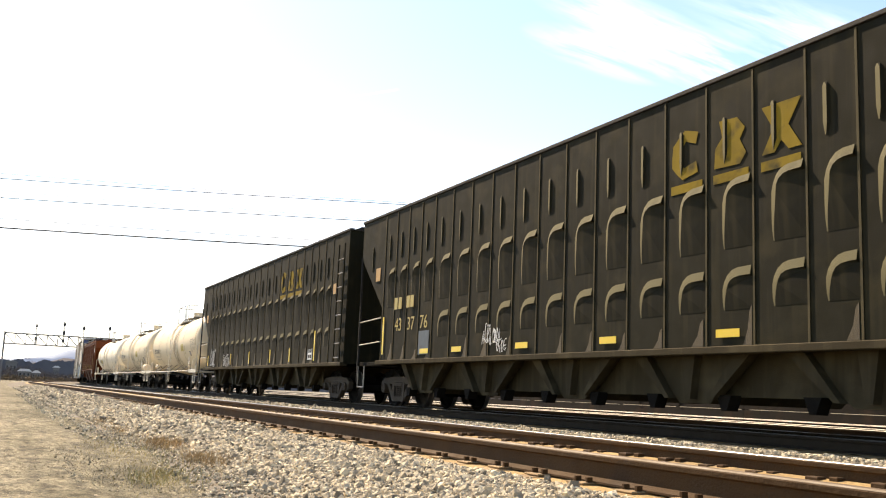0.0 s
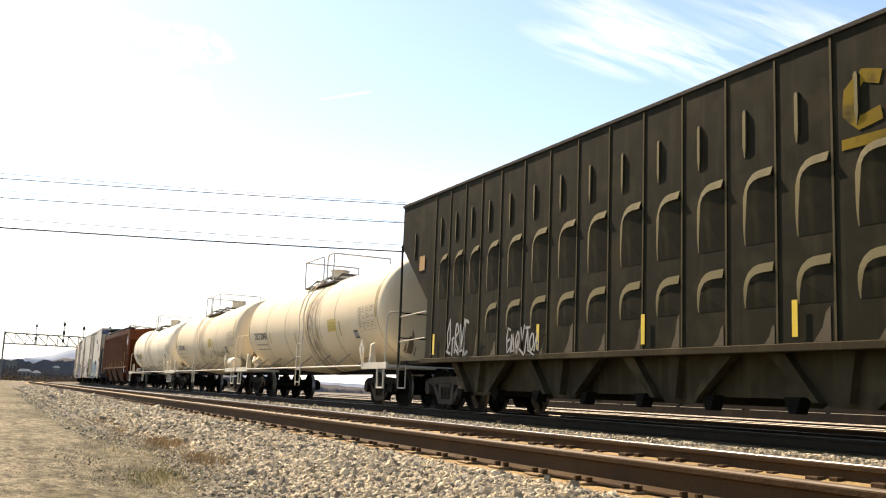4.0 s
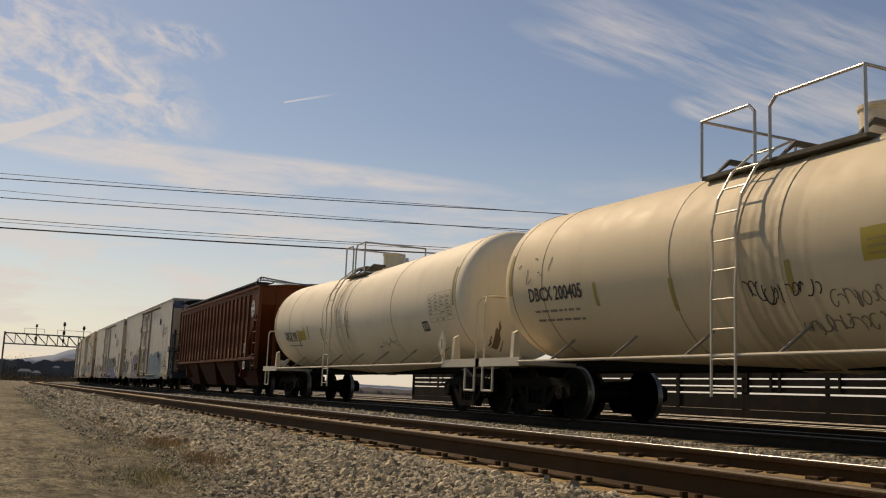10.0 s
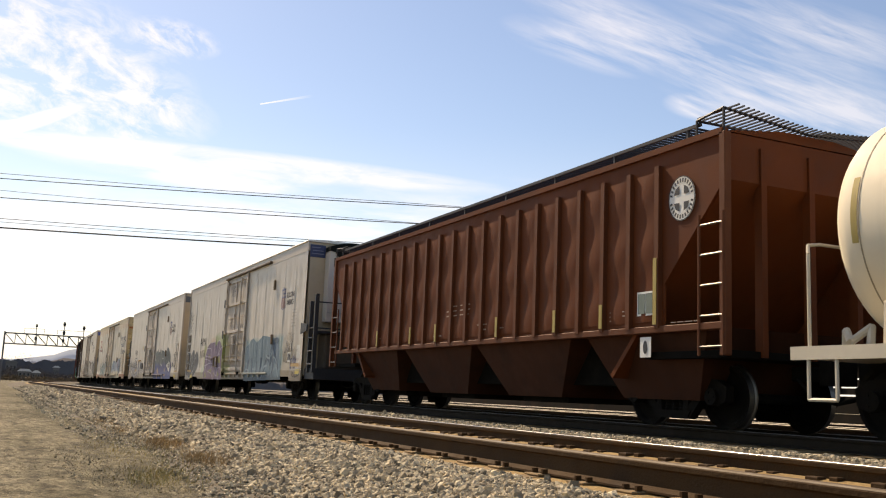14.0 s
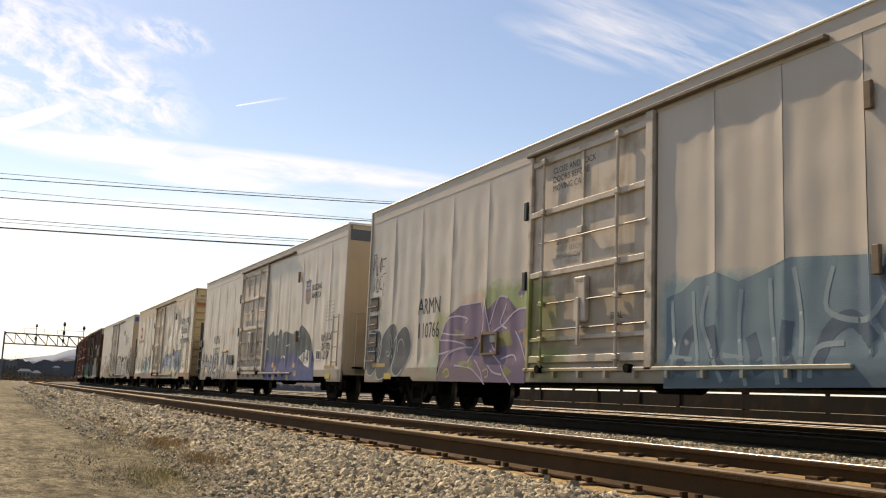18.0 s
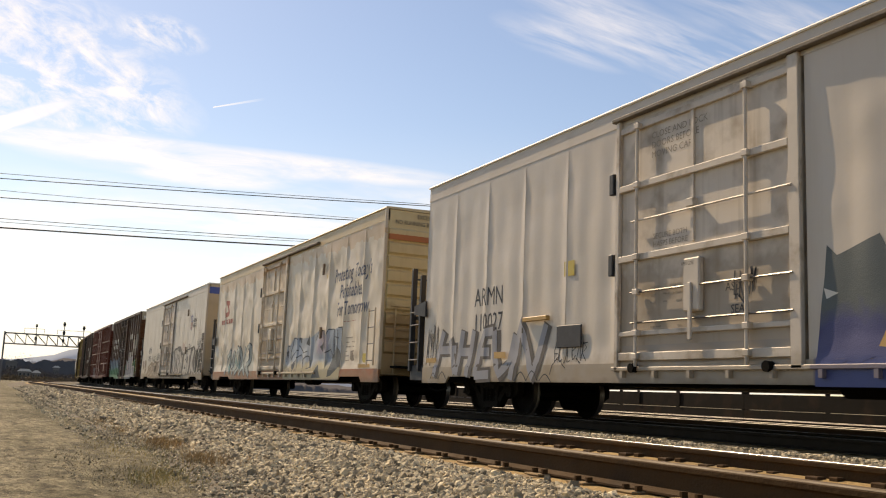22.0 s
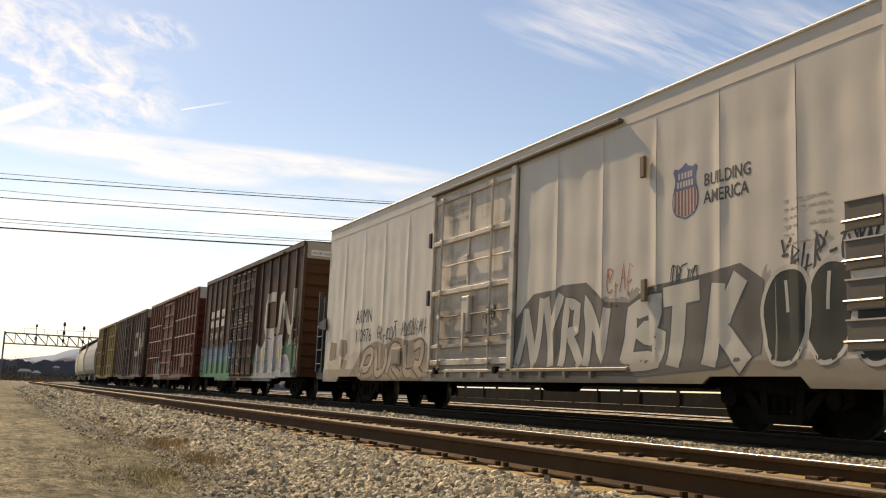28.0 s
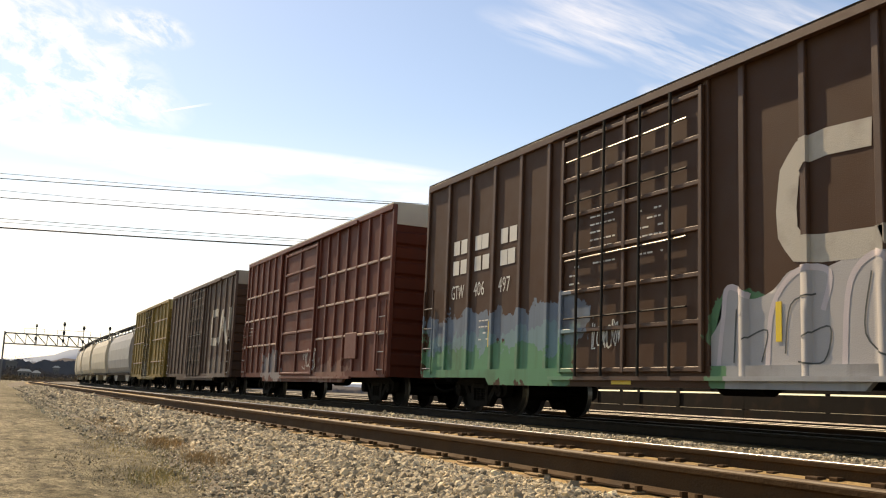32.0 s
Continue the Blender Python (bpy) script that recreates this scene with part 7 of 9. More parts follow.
lettering("110027", 0.5, -7.35, 1.62, -1.626, R2, M_INK, squeeze=0.78)
part("vent_grille", box(bmesh.new(), -4.15, -3.4, -1.63, -1.6, 1.2, 1.58, 0.01), M_INK, R2)
part("placard_board", rect(bmesh.new(), -4.0, -3.68, 2.42, 2.68, -1.626), M_YLABEL, R2)

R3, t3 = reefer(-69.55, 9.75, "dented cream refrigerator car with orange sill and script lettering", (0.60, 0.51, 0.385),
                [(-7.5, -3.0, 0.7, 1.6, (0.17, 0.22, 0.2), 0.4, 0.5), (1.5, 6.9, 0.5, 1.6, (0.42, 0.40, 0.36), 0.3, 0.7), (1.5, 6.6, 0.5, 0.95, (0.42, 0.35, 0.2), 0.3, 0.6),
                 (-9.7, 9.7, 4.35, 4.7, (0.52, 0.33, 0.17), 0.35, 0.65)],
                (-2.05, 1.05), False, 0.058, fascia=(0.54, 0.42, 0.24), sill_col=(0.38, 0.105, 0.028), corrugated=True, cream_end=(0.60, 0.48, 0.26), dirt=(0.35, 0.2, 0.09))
M_MIXED = mat("hazy_blue_and_straw_spray", (0.36, 0.39, 0.41), 0.6, vary=0.25, scale=3, layers=[(1.0, 7.0, 0.4, 1.12, (0.42, 0.35, 0.20), 0.3, 0.9, 6.0), (4.6, 5.6, 1.5, 2.0, (0.40, 0.30, 0.34), 0.3, 0.7, 5.0), (5.6, 7.0, 1.1, 2.2, (0.20, 0.25, 0.30), 0.3, 0.8, 6.0), (2.0, 3.0, 1.3, 2.0, (0.27, 0.33, 0.40), 0.3, 0.6, 5.0)])
sprayed(R3, [(1.2, 0.65), (1.22, 1.3), (1.42, 1.76), (1.75, 1.72), (2.1, 1.98), (2.7, 1.92), (2.85, 1.72), (3.25, 1.9), (3.55, 1.7), (4.05, 1.92), (4.35, 1.85), (4.55, 2.08), (5.2, 2.05), (5.3, 1.9), (5.5, 2.08), (6.05, 2.06), (6.1, 1.85), (6.4, 2.1), (6.87, 2.08), (6.8, 0.64)], M_MIXED, label="hazy blue and straw graffiti with black edges")
sprayed(R3, [(5.75, 0.7), (6.1, 0.75), (6.75, 1.0), (6.78, 1.35), (6.35, 1.6), (5.9, 1.25)], M_CHARCOAL, -1.63)
sprayed(R3, [(4.25, 0.68), (4.75, 1.08), (5.15, 0.68)], M_CHARCOAL, -1.63)
for dark in ([(2.65, 1.95), (3.0, 1.92), (2.95, 1.75), (2.7, 1.78)], [(3.45, 1.72), (3.75, 2.0), (3.8, 1.65)], [(1.9, 1.1), (2.5, 1.25), (2.2, 0.85)], [(4.8, 1.6), (5.2, 1.75), (5.0, 1.45)], [(1.3, 1.5), (1.6, 1.6), (1.5, 1.3)]):
    sprayed(R3, dark, M_DUSK, -1.63)
strokes(R3, [[(1.3, 1.2), (1.5, 1.7), (1.75, 1.7)], [(1.75, 1.3), (2.1, 1.95), (2.6, 1.9)], [(1.8, 1.25), (2.3, 1.5), (2.7, 1.55)], [(2.0, 1.0), (2.5, 1.3), (3.0, 1.4), (3.2, 1.1)], [(2.7, 1.7), (3.2, 1.45), (3.6, 1.5)], [(3.3, 0.95), (3.2, 1.25), (3.6, 1.35), (4.0, 1.3), (4.05, 1.0), (3.6, 0.95)], [(4.4, 1.8), (4.6, 2.08), (5.2, 2.06), (5.2, 1.5)], [(5.4, 1.9), (5.55, 2.08), (6.05, 2.07), (6.05, 1.4)], [(6.1, 1.3), (6.12, 1.85), (6.5, 1.8)], [(6.4, 2.1), (6.87, 2.09), (6.82, 1.5), (6.78, 0.95)], [(6.35, 2.05), (6.45, 1.5), (6.4, 1.1)], [(5.4, 1.4), (5.8, 1.5), (6.0, 1.3)]], M_INK, 0.032, -1.634, soft=False)
strokes(R3, [[(1.4, 0.7), (1.6, 0.95), (1.9, 0.9), (2.0, 0.7)], [(2.3, 0.7), (2.5, 0.95), (2.8, 0.7)], [(3.0, 0.7), (3.3, 0.88), (3.5, 0.7)], [(3.8, 0.7), (4.0, 0.9)]], M_GREYINK, 0.06, -1.634)
M_GREENGREY = mat("grey_green_letter", (0.33, 0.37, 0.34), 0.6, vary=0.25, scale=4)
strokes(R3, [[(-7.5, 0.8), (-7.2, 1.5), (-6.7, 1.75), (-6.8, 1.2)], [(-6.9, 1.7), (-6.4, 1.1), (-6.2, 1.75)], [(-6.2, 0.8), (-5.9, 1.55), (-5.4, 1.8), (-5.3, 1.1), (-5.8, 0.85)], [(-5.2, 1.85), (-4.7, 1.2), (-4.4, 1.85)], [(-5.0, 0.8), (-4.6, 1.1), (-4.1, 0.8)], [(-4.2, 1.75), (-3.6, 1.85), (-3.5, 1.3), (-4.0, 1.1), (-3.4, 0.75)]], M_GREENGREY, 0.16, -1.634, under=M_DUSK, edge=0.05)
strokes(R3, [[(-6.1, 1.0), (-5.8, 1.4), (-5.5, 1.1)], [(-5.3, 1.4), (-5.0, 1.0)], [(-7.0, 1.2), (-6.6, 0.85)]], M_TEAL, 0.2, -1.631)
lettering("Protecting Today's", 0.56, 5.75, 3.42, -1.63, R3, M_SCRIPT, squeeze=0.72, lean=0.22, bold=0.004)
lettering("Perishables", 0.56, 6.35, 2.92, -1.63, R3, M_SCRIPT, squeeze=0.72, lean=0.22, bold=0.004)
lettering("For Tomorrow", 0.56, 6.15, 2.42, -1.63, R3, M_SCRIPT, squeeze=0.72, lean=0.22, bold=0.004)
bm = bmesh.new()
ribbon(bm, [(-7.6, 3.75), (-8.2, 3.8), (-8.45, 3.55), (-8.2, 3.28), (-7.6, 3.32)], 0.2, -1.63)
ribbon(bm, [(-7.95, 3.8), (-7.6, 3.3)], 0.16, -1.633)
part("red_emblem", bm, M_DULLRED, R3, "faded red emblem")
bm = bmesh.new()
for k in range(8):
    rect(bm, -8.8 + k * 0.26, -8.6 + k * 0.26, 2.9, 3.08, -1.63)
part("red_lettering_bar", bm, M_DULLRED, R3)
part("notice_plate", rect(bmesh.new(), 7.5, 7.82, 1.1, 1.42, -1.63), M_GREYINK, R3)
part("placard_board", rect(bmesh.new(), 8.25, 8.75, 1.08, 1.32, -1.63), M_YLABEL, R3)
small_print(R3, 7.1, 7.8, 1.1, 1.85, 6, M_GREYINK, 43)
small_print(R3, 6.9, 7.8, 2.2, 2.27, 1, M_DULLRED, 44)
part("end_stripe", box(bmesh.new(), 9.75, 9.826, -1.51, 1.51, 4.2, 4.34), M_ORANGE, R3, "orange-red stripe across the end")

R4, t4 = reefer(-91.5, 9.72, "white refrigerator car with grey block graffiti and blue end band", (0.53, 0.465, 0.38),
                [(1.5, 8.0, 0.5, 2.0, (0.22, 0.19, 0.16), 0.35, 0.85), (1.5, 10.5, 0.3, 1.0, (0.19, 0.15, 0.1), 0.25, 0.75, 5.0), (-9.3, -2.6, 0.5, 1.35, (0.36, 0.26, 0.15), 0.6, 0.6), (-8.0, -3.0, 1.0, 1.9, (0.33, 0.28, 0.2), 0.5, 0.35)],
                (-2.3, 1.4), False, 0.02, band=M_BLUEBAND)
M_BONE = mat("bone_white_spray", (0.45, 0.41, 0.345), 0.55, vary=0.2, scale=2, dirt=(0.3, 0.25, 0.18), dirt_amount=0.4, layers=[(1.0, 7.8, 0.5, 0.95, (0.33, 0.27, 0.19), 0.25, 0.6, 4.0)])
M_LOBE = mat("dark_olive_spray", (0.042, 0.044, 0.037), 0.7, vary=0.25, scale=3, spec=0.2)
M_ASH = mat("ash_brown_spray", (0.105, 0.09, 0.072), 0.6, vary=0.25, scale=4)
sprayed(R4, [(1.4, 0.74), (1.36, 1.3), (1.42, 1.75), (1.75, 2.0), (2.05, 2.2), (2.8, 2.22), (3.0, 2.28), (3.75, 2.26), (3.95, 2.0), (4.3, 1.9), (4.55, 1.7), (4.9, 1.85), (5.4, 2.05), (6.0, 2.0), (6.55, 2.12), (7.35, 2.2), (7.75, 1.95), (7.7, 1.0), (7.0, 0.84), (5.2, 0.72)], M_ASH, label="ash-brown sprayed ground under pale block letters")
strokes(R4, [[(1.5, 0.88), (1.72, 1.41), (1.84, 1.94)], [(1.8, 1.93), (1.98, 1.41), (2.12, 0.91), (2.28, 1.50), (2.38, 2.10)], [(2.5, 2.10), (2.62, 1.58), (2.72, 0.89)], [(2.66, 1.54), (2.85, 1.84), (3, 2.12)], [(3.05, 0.89), (3.12, 1.50), (3.2, 1.97), (3.5, 1.88), (3.45, 1.50), (3.2, 1.41)], [(3.3, 1.37), (3.5, 1.11), (3.65, 0.89)], [(3.8, 0.89), (3.85, 1.50), (3.75, 1.97), (4.1, 1.41), (4.2, 1.00), (4.35, 1.80)]], M_BONE, 0.2, -1.632, soft=False, under=M_CHARCOAL, edge=0.035)
strokes(R4, [[(4.85, 0.91), (4.98, 1.32), (5, 1.69), (5.62, 1.82), (5.5, 1.43), (5.15, 1.37), (5.7, 1.28), (5.6, 0.96), (4.9, 0.93)], [(5.75, 1.86), (6.55, 1.91)], [(6.12, 1.84), (6.08, 1.32), (6, 0.86)], [(6.75, 0.86), (6.85, 1.41), (6.92, 1.97)], [(7.35, 2.03), (7.05, 1.58), (6.95, 1.37), (7.2, 1.11), (7.45, 0.86)]], M_BONE, 0.29, -1.632, soft=False, under=M_CHARCOAL, edge=0.04)
M_SIENNA = mat("faded_sienna_spray", (0.25, 0.18, 0.115), 0.6, vary=0.3, scale=3, layers=[(-7.0, -2.0, 0.5, 0.95, (0.36, 0.26, 0.16), 0.2, 0.8, 6.0)])
M_SANDLETTER = mat("sandy_spray_letter", (0.40, 0.315, 0.215), 0.6, vary=0.2, scale=3)
M_UMBER = mat("umber_spray_line", (0.075, 0.047, 0.027), 0.6, vary=0.25, scale=3)
sprayed(R4, [(-6.9, 0.72), (-6.95, 1.2), (-6.3, 1.5), (-5.6, 1.6), (-5.0, 1.5), (-4.4, 1.65), (-3.6, 1.55), (-2.9, 1.6), (-2.45, 1.3), (-2.45, 0.72)], M_SIENNA, soft=True, label="sienna and sand sprayed letters with umber lines")
for block in ([(-9.3, 1.15), (-9.25, 1.7), (-8.7, 1.65), (-8.75, 1.2)], [(-8.5, 1.35), (-8.4, 1.75), (-7.9, 1.7), (-7.8, 1.4), (-8.1, 1.2)], [(-8.3, 0.95), (-8.2, 1.2), (-7.8, 1.15), (-7.9, 0.9)]):
    sprayed(R4, block, M_SIENNA)
strokes(R4, [[(-6.7, 0.75), (-6.4, 1.3), (-5.9, 1.35), (-6.1, 0.95), (-6.5, 0.9)], [(-5.7, 1.4), (-5.5, 0.8), (-5.0, 0.95), (-4.95, 1.4)], [(-4.8, 0.75), (-4.6, 1.4), (-4.1, 1.35), (-4.5, 1.05), (-4.0, 0.75)], [(-3.8, 1.45), (-3.7, 0.85), (-3.3, 0.8)], [(-3.3, 1.4), (-2.8, 1.45), (-2.9, 1.0), (-3.2, 1.0), (-2.7, 0.72)]], M_SANDLETTER, 0.17, -1.632, under=M_UMBER, edge=0.045)
strokes(R4, [[(-6.8, 0.7), (-6.2, 0.66), (-5.6, 0.78)], [(-5.4, 0.68), (-4.9, 0.8), (-4.4, 0.66)], [(-3.9, 0.7), (-3.2, 0.66), (-2.6, 0.7)], [(-7.4, 0.75), (-7.0, 1.0), (-6.6, 0.8)]], M_BROWNLINE, 0.05, -1.634)
for lobe in ([(7.8, 1.07), (7.72, 1.58), (7.95, 2.00), (8.35, 2.03), (8.5, 1.76), (8.45, 1.24), (8.25, 0.91), (7.95, 0.89)], [(8.45, 1.15), (8.5, 1.80), (8.75, 2.08), (9.1, 1.97), (9.15, 1.50), (9, 1.02), (8.7, 0.88)], [(9.15, 1.07), (9.2, 1.58), (9.45, 1.80), (9.66, 1.58), (9.66, 0.98), (9.4, 0.86)]):
    sprayed(R4, lobe, M_LOBE, -1.63, soft=True)
    strokes(R4, [lobe + lobe[:1]], M_BONE, 0.06, -1.634)
strokes(R4, [[(8.12, 1.9), (8.15, 1.5)], [(8.8, 1.95), (8.78, 1.5)]], M_BONE, 0.05, -1.634)
scribble(R4, 8.0, 9.5, 2.0, 2.4, 8, M_INK, 53, w=0.035)
scribble(R4, 4.3, 5.0, 2.0, 2.45, 4, M_DULLRED, 54)
scribble(R4, 5.9, 6.5, 1.95, 2.3, 5, M_INK, 55)
scribble(R4, -5.7, -4.4, 1.62, 2.0, 6, M_INK, 56, w=0.03)
scribble(R4, -4.1, -2.6, 1.7, 2.05, 7, M_CHARCOAL, 59, w=0.026)
lettering("ARMN", 0.52, -7.25, 2.12, -1.626, R4, M_INK, squeeze=0.8)
lettering("110976", 0.5, -7.25, 1.62, -1.626, R4, M_INK, squeeze=0.78)
for c_, dx in ((R2, 0.0), (R4, 0.05)):
    shield(c_, 5.9 + dx, 6.48 + dx, 2.95, 3.78)
    lettering("BUILDING", 0.25, 6.58 + dx, 3.36, -1.626, c_, M_INK, squeeze=0.82, bold=0.004)
    lettering("AMERICA", 0.25, 6.58 + dx, 3.11, -1.626, c_, M_INK, squeeze=0.84, bold=0.004)
    lettering("CLOSE AND LOCK\nDOORS BEFORE\nMOVING CAR", 0.15, -1.6, 4.3, -1.6045, c_, M_GREYINK)
for c_, xa in ((R2, -2.4), (R4, -2.3)):
    lettering("SECURE BOTH\nHASPS BEFORE\nMOVING CAR", 0.12, xa + 0.85, 2.75, -1.6045, c_, M_GREYINK)
    lettering("SEAL", 0.16, xa + 2.5, 1.55, -1.6045, c_, M_INK)
    lettering("ASD", 0.16, xa + 2.4, 1.85, -1.6045, c_, M_INK)
    small_print(c_, xa + 0.8, xa + 1.5, 1.75, 2.1, 3, M_GREYINK, 91, -1.6045)
    small_print(c_, xa + 0.8, xa + 1.5, 1.3, 1.5, 2, M_GREYINK, 92, -1.6045)
    scribble(c_, xa + 2.55, xa + 2.95, 1.75, 2.1, 4, M_INK, 93, -1.605, w=0.03)
for c_, xa in ((R1, -1.45), (R2, -2.4), (R4, -2.3)):
    lettering("OPEN  CLOSE", 0.07, xa + 1.62, 2.26, -1.703, c_, M_INK, squeeze=0.6)
bm = box(bmesh.new(), -4.55, -4.0, -1.63, -1.6, 1.0, 1.4, 0.01)
part("vent_frame", bm, M_SANDLETTER, R4)
part("vent_grille", box(bmesh.new(), -4.5, -4.05, -1.64, -1.63, 1.05, 1.35), M_GREYINK, R4)
for c_ in (R1, R2, R4):
    small_print(c_, 8.3 if c_ is R1 else 8.1, 8.85, 2.3, 2.95, 6, M_FAINTINK, 60)
    xn = 8.08 if c_ is R1 else 7.35
    if c_ is R4:
        continue
    part("notice_plate", rect(bmesh.new(), xn, xn + 0.38, 1.2, 1.5, -1.642), M_WHITE, c_)
    bm = bmesh.new()
    rect(bm, xn + 0.03, xn + 0.17, 1.24, 1.47, -1.648)
    rect(bm, xn + 0.2, xn + 0.35, 1.24, 1.47, -1.648)
    part("notice_print", bm, M_INK, c_)


def end_text(c, text, size, x, y, z, material):
    """Letters on a leading end, read from ahead of the car."""
    cu = bpy.data.curves.new("end_lettering", "FONT")
    cu.body, cu.size, cu.resolution_u = text, size, 2
    tmp = bpy.data.objects.new("tmp", cu)
    me = bpy.data.meshes.new_from_object(tmp)
    bpy.data.objects.remove(tmp)
    bpy.data.curves.remove(cu)
    for v in me.vertices:
        v.co = (x, y + v.co.x * 0.85, z + v.co.y)
    me.materials.clear()
    part("end_lettering", me, material, c)


for c_, x in ((R2, 9.765), (R4, 9.735)):
    end_text(c_, "EXCESS HEIGHT CAR", 0.2, x, -0.85, 4.15, M_INK)
    bm = bmesh.new()
    for k in range(5):
        box(bm, x - 0.004, x, -0.8 + 0.1 * k, 0.4 - 0.08 * k, 3.65 - 0.07 * k, 3.68 - 0.07 * k)
    part("end_print", bm, M_GREYINK, c_)
end_text(R4, "ARMN 110976", 0.17, 9.745, 0.1, 4.63, M_WHITE)
end_text(R3, "NO RUNNING BOARD", 0.15, 9.78, -1.35, 4.62, M_INK)
end_text(R3, "EXCESS HEIGHT CAR", 0.15, 9.78, -0.75, 4.8, M_INK)
end_text(R3, "CRYX 3108", 0.2, 9.78, 0.45, 4.55, M_INK)

lay_paint()
# ---------------------------------------------------------------- boxcars
def boxcar(s, half, label, col, door, ribs, layers=(), bands=(), end_col=None, cap=(0.30, 0.27, 0.2), rods=True, ladder_len=1.9, roof_edge=None, plug=False, dirt=(0.07, 0.05, 0.035)):
    c = car("boxcar", label, "boxcar", s)
    y, zb, zt = -1.535, 0.72, 5.03
    skin = mat("boxcar_paint", col, 0.65, spec=0.25, vary=0.22, scale=3, bump=0.12, dirt=dirt, dirt_amount=0.45, streak=0.3, layers=layers)
    rib_m = mat("rib_paint", tuple(min(1, x * 1.15) for x in col), 0.6, vary=0.25, scale=5, bump=0.12, dirt=tuple(min(1, x * 1.9) for x in col), dirt_amount=0.35, layers=layers)
    endm = mat("end_paint", end_col or tuple(x * 0.85 for x in col), 0.65, spec=0.2, vary=0.2, scale=4, dirt=dirt, streak=0.2)
    capm = mat("cap_paint", cap, 0.6, vary=0.12, scale=5)
    x0, x1 = door
    part("body", box(bmesh.new(), -half + 0.03, half - 0.03, -1.5, 1.535, zb + 0.1, zt), endm, c)
    xs = sorted(list(ribs) + [-half, half])
    for a, b in zip(xs, xs[1:]):
        if b <= x0 + 0.05 or a >= x1 - 0.05:
            part("side_panel", wavy_sheet(a, b, zb, zt - 0.12, 0.004, s + a, y, 5.0), skin, c)
    for x in ribs:
        if x <= x0 + 0.01 or x >= x1 - 0.01:
            part("side_post", box(bmesh.new(), x - 0.055, x + 0.055, y - 0.055, y + 0.02, zb, zt - 0.1, 0.012), rib_m, c)
    part("roof", prism_x(bmesh.new(), [(-1.6, zt), (-1.6, zt + 0.05), (0, zt + 0.11), (1.6, zt + 0.05), (1.6, zt)], -half, half), roof_edge or capm, c)
    part("top_rail", box(bmesh.new(), -half, half, y - 0.07, y + 0.02, zt - 0.12, zt + 0.02, 0.01), rib_m, c)
    tx = half - 2.1
    pts = [(-half, 0.86), (-half, 0.7), (-tx + 0.95, 0.7), (-tx + 1.1, 0.56), (tx - 1.1, 0.56), (tx - 0.95, 0.7), (half, 0.7), (half, 0.86)]
    part("side_sill", prism(bmesh.new(), pts, y - 0.06, y + 0.02), skin, c)
    # door: frame, panels between battens, rods
    d = part("door", box(bmesh.new(), x0, x1, y - 0.07, y, zb + 0.05, zt - 0.2), skin, c)
    n = 6
    for k in range(n + 1):
        z = zb + 0.1 + k * (zt - zb - 0.4) / n
        part("door_batten", box(bmesh.new(), x0 + 0.03, x1 - 0.03, y - 0.12, y - 0.07, z - 0.035, z + 0.035, 0.01), rib_m, d)
    for a in (x0, x1 - 0.08, (x0 + x1) / 2 - 0.04):
        part("door_stile", box(bmesh.new(), a, a + 0.08, y - 0.125, y - 0.07, zb + 0.05, zt - 0.2, 0.01), rib_m, d)
    if rods:
        for f in (0.16, 0.36, 0.62, 0.82):
            x = x0 + f * (x1 - x0)
            part("lock_rod", tube(bmesh.new(), [(x, y - 0.15, zb), (x, y - 0.15, zt - 0.15)], 0.024, 6), M_BLACK, d)
        for f in (0.22, 0.45, 0.68, 0.85):
            z = zb + f * (zt - zb)
            part("lock_handle", tube(bmesh.new(), [(x0 + 0.2, y - 0.14, z), (x1 - 0.3, y - 0.14, z + 0.02)], 0.016, 6), M_STEEL if f in (0.45, 0.85) else M_BLACK, d)
    part("door_track", box(bmesh.new(), x0 - 0.3, min(half, x1 + (x1 - x0)), y - 0.13, y - 0.05, zb - 0.06, zb + 0.0), rib_m, c)
    part("door_track", box(bmesh.new(), x0 - 0.3, min(half, x1 + (x1 - x0)), y - 0.14, y - 0.05, zt - 0.14, zt - 0.06), rib_m, c)
    for x0b, x1b, zz in bands:
        for a, b in zip(xs, xs[1:]):
            if (b <= x0 + 0.05 or a >= x1 - 0.05) and a >= x0b and b <= x1b + 0.1:
                part("lading_rail", box(bmesh.new(), a + 0.07, b - 0.07, y - 0.05, y, zz - 0.03, zz + 0.03, 0.008), M_STEELPAINT, c)
    # ladders at both corners
    for e in (-1, 1):
        ladder(c, e * (half - 0.3), zb + 0.05, zb + ladder_len, y - 0.09, 0.46, 0.44, rib_m)
        part("corner_post", box(bmesh.new(), e * half - 0.06, e * half + 0.04, y - 0.05, y + 0.05, zb, zt, 0.01), rib_m, c)
        xe = e * half
        part("end_wall", box(bmesh.new(), *sorted((xe - e * 0.03, xe)), -1.53, 1.53, zb, zt), endm, c)
        part("end_cap", box(bmesh.new(), *sorted((xe, xe + e * 0.02)), -1.53, 1.53, zt - 0.5, zt + 0.03), capm, c)
        for k in range(9):
            z = zb + 0.25 + k * 0.38
            part("end_rib", prism(bmesh.new(), [(xe, z), (xe + e * 0.055, z + 0.05), (xe + e * 0.055, z + 0.3), (xe, z + 0.35)], -1.48, 1.48), endm, c)
    brake_wheel(c, half + 0.25, 0.1, 2.3, M_UNDER)
    running_gear(c, half, half - 1.85, coupler=0.85)
    return c, skin, rib_m


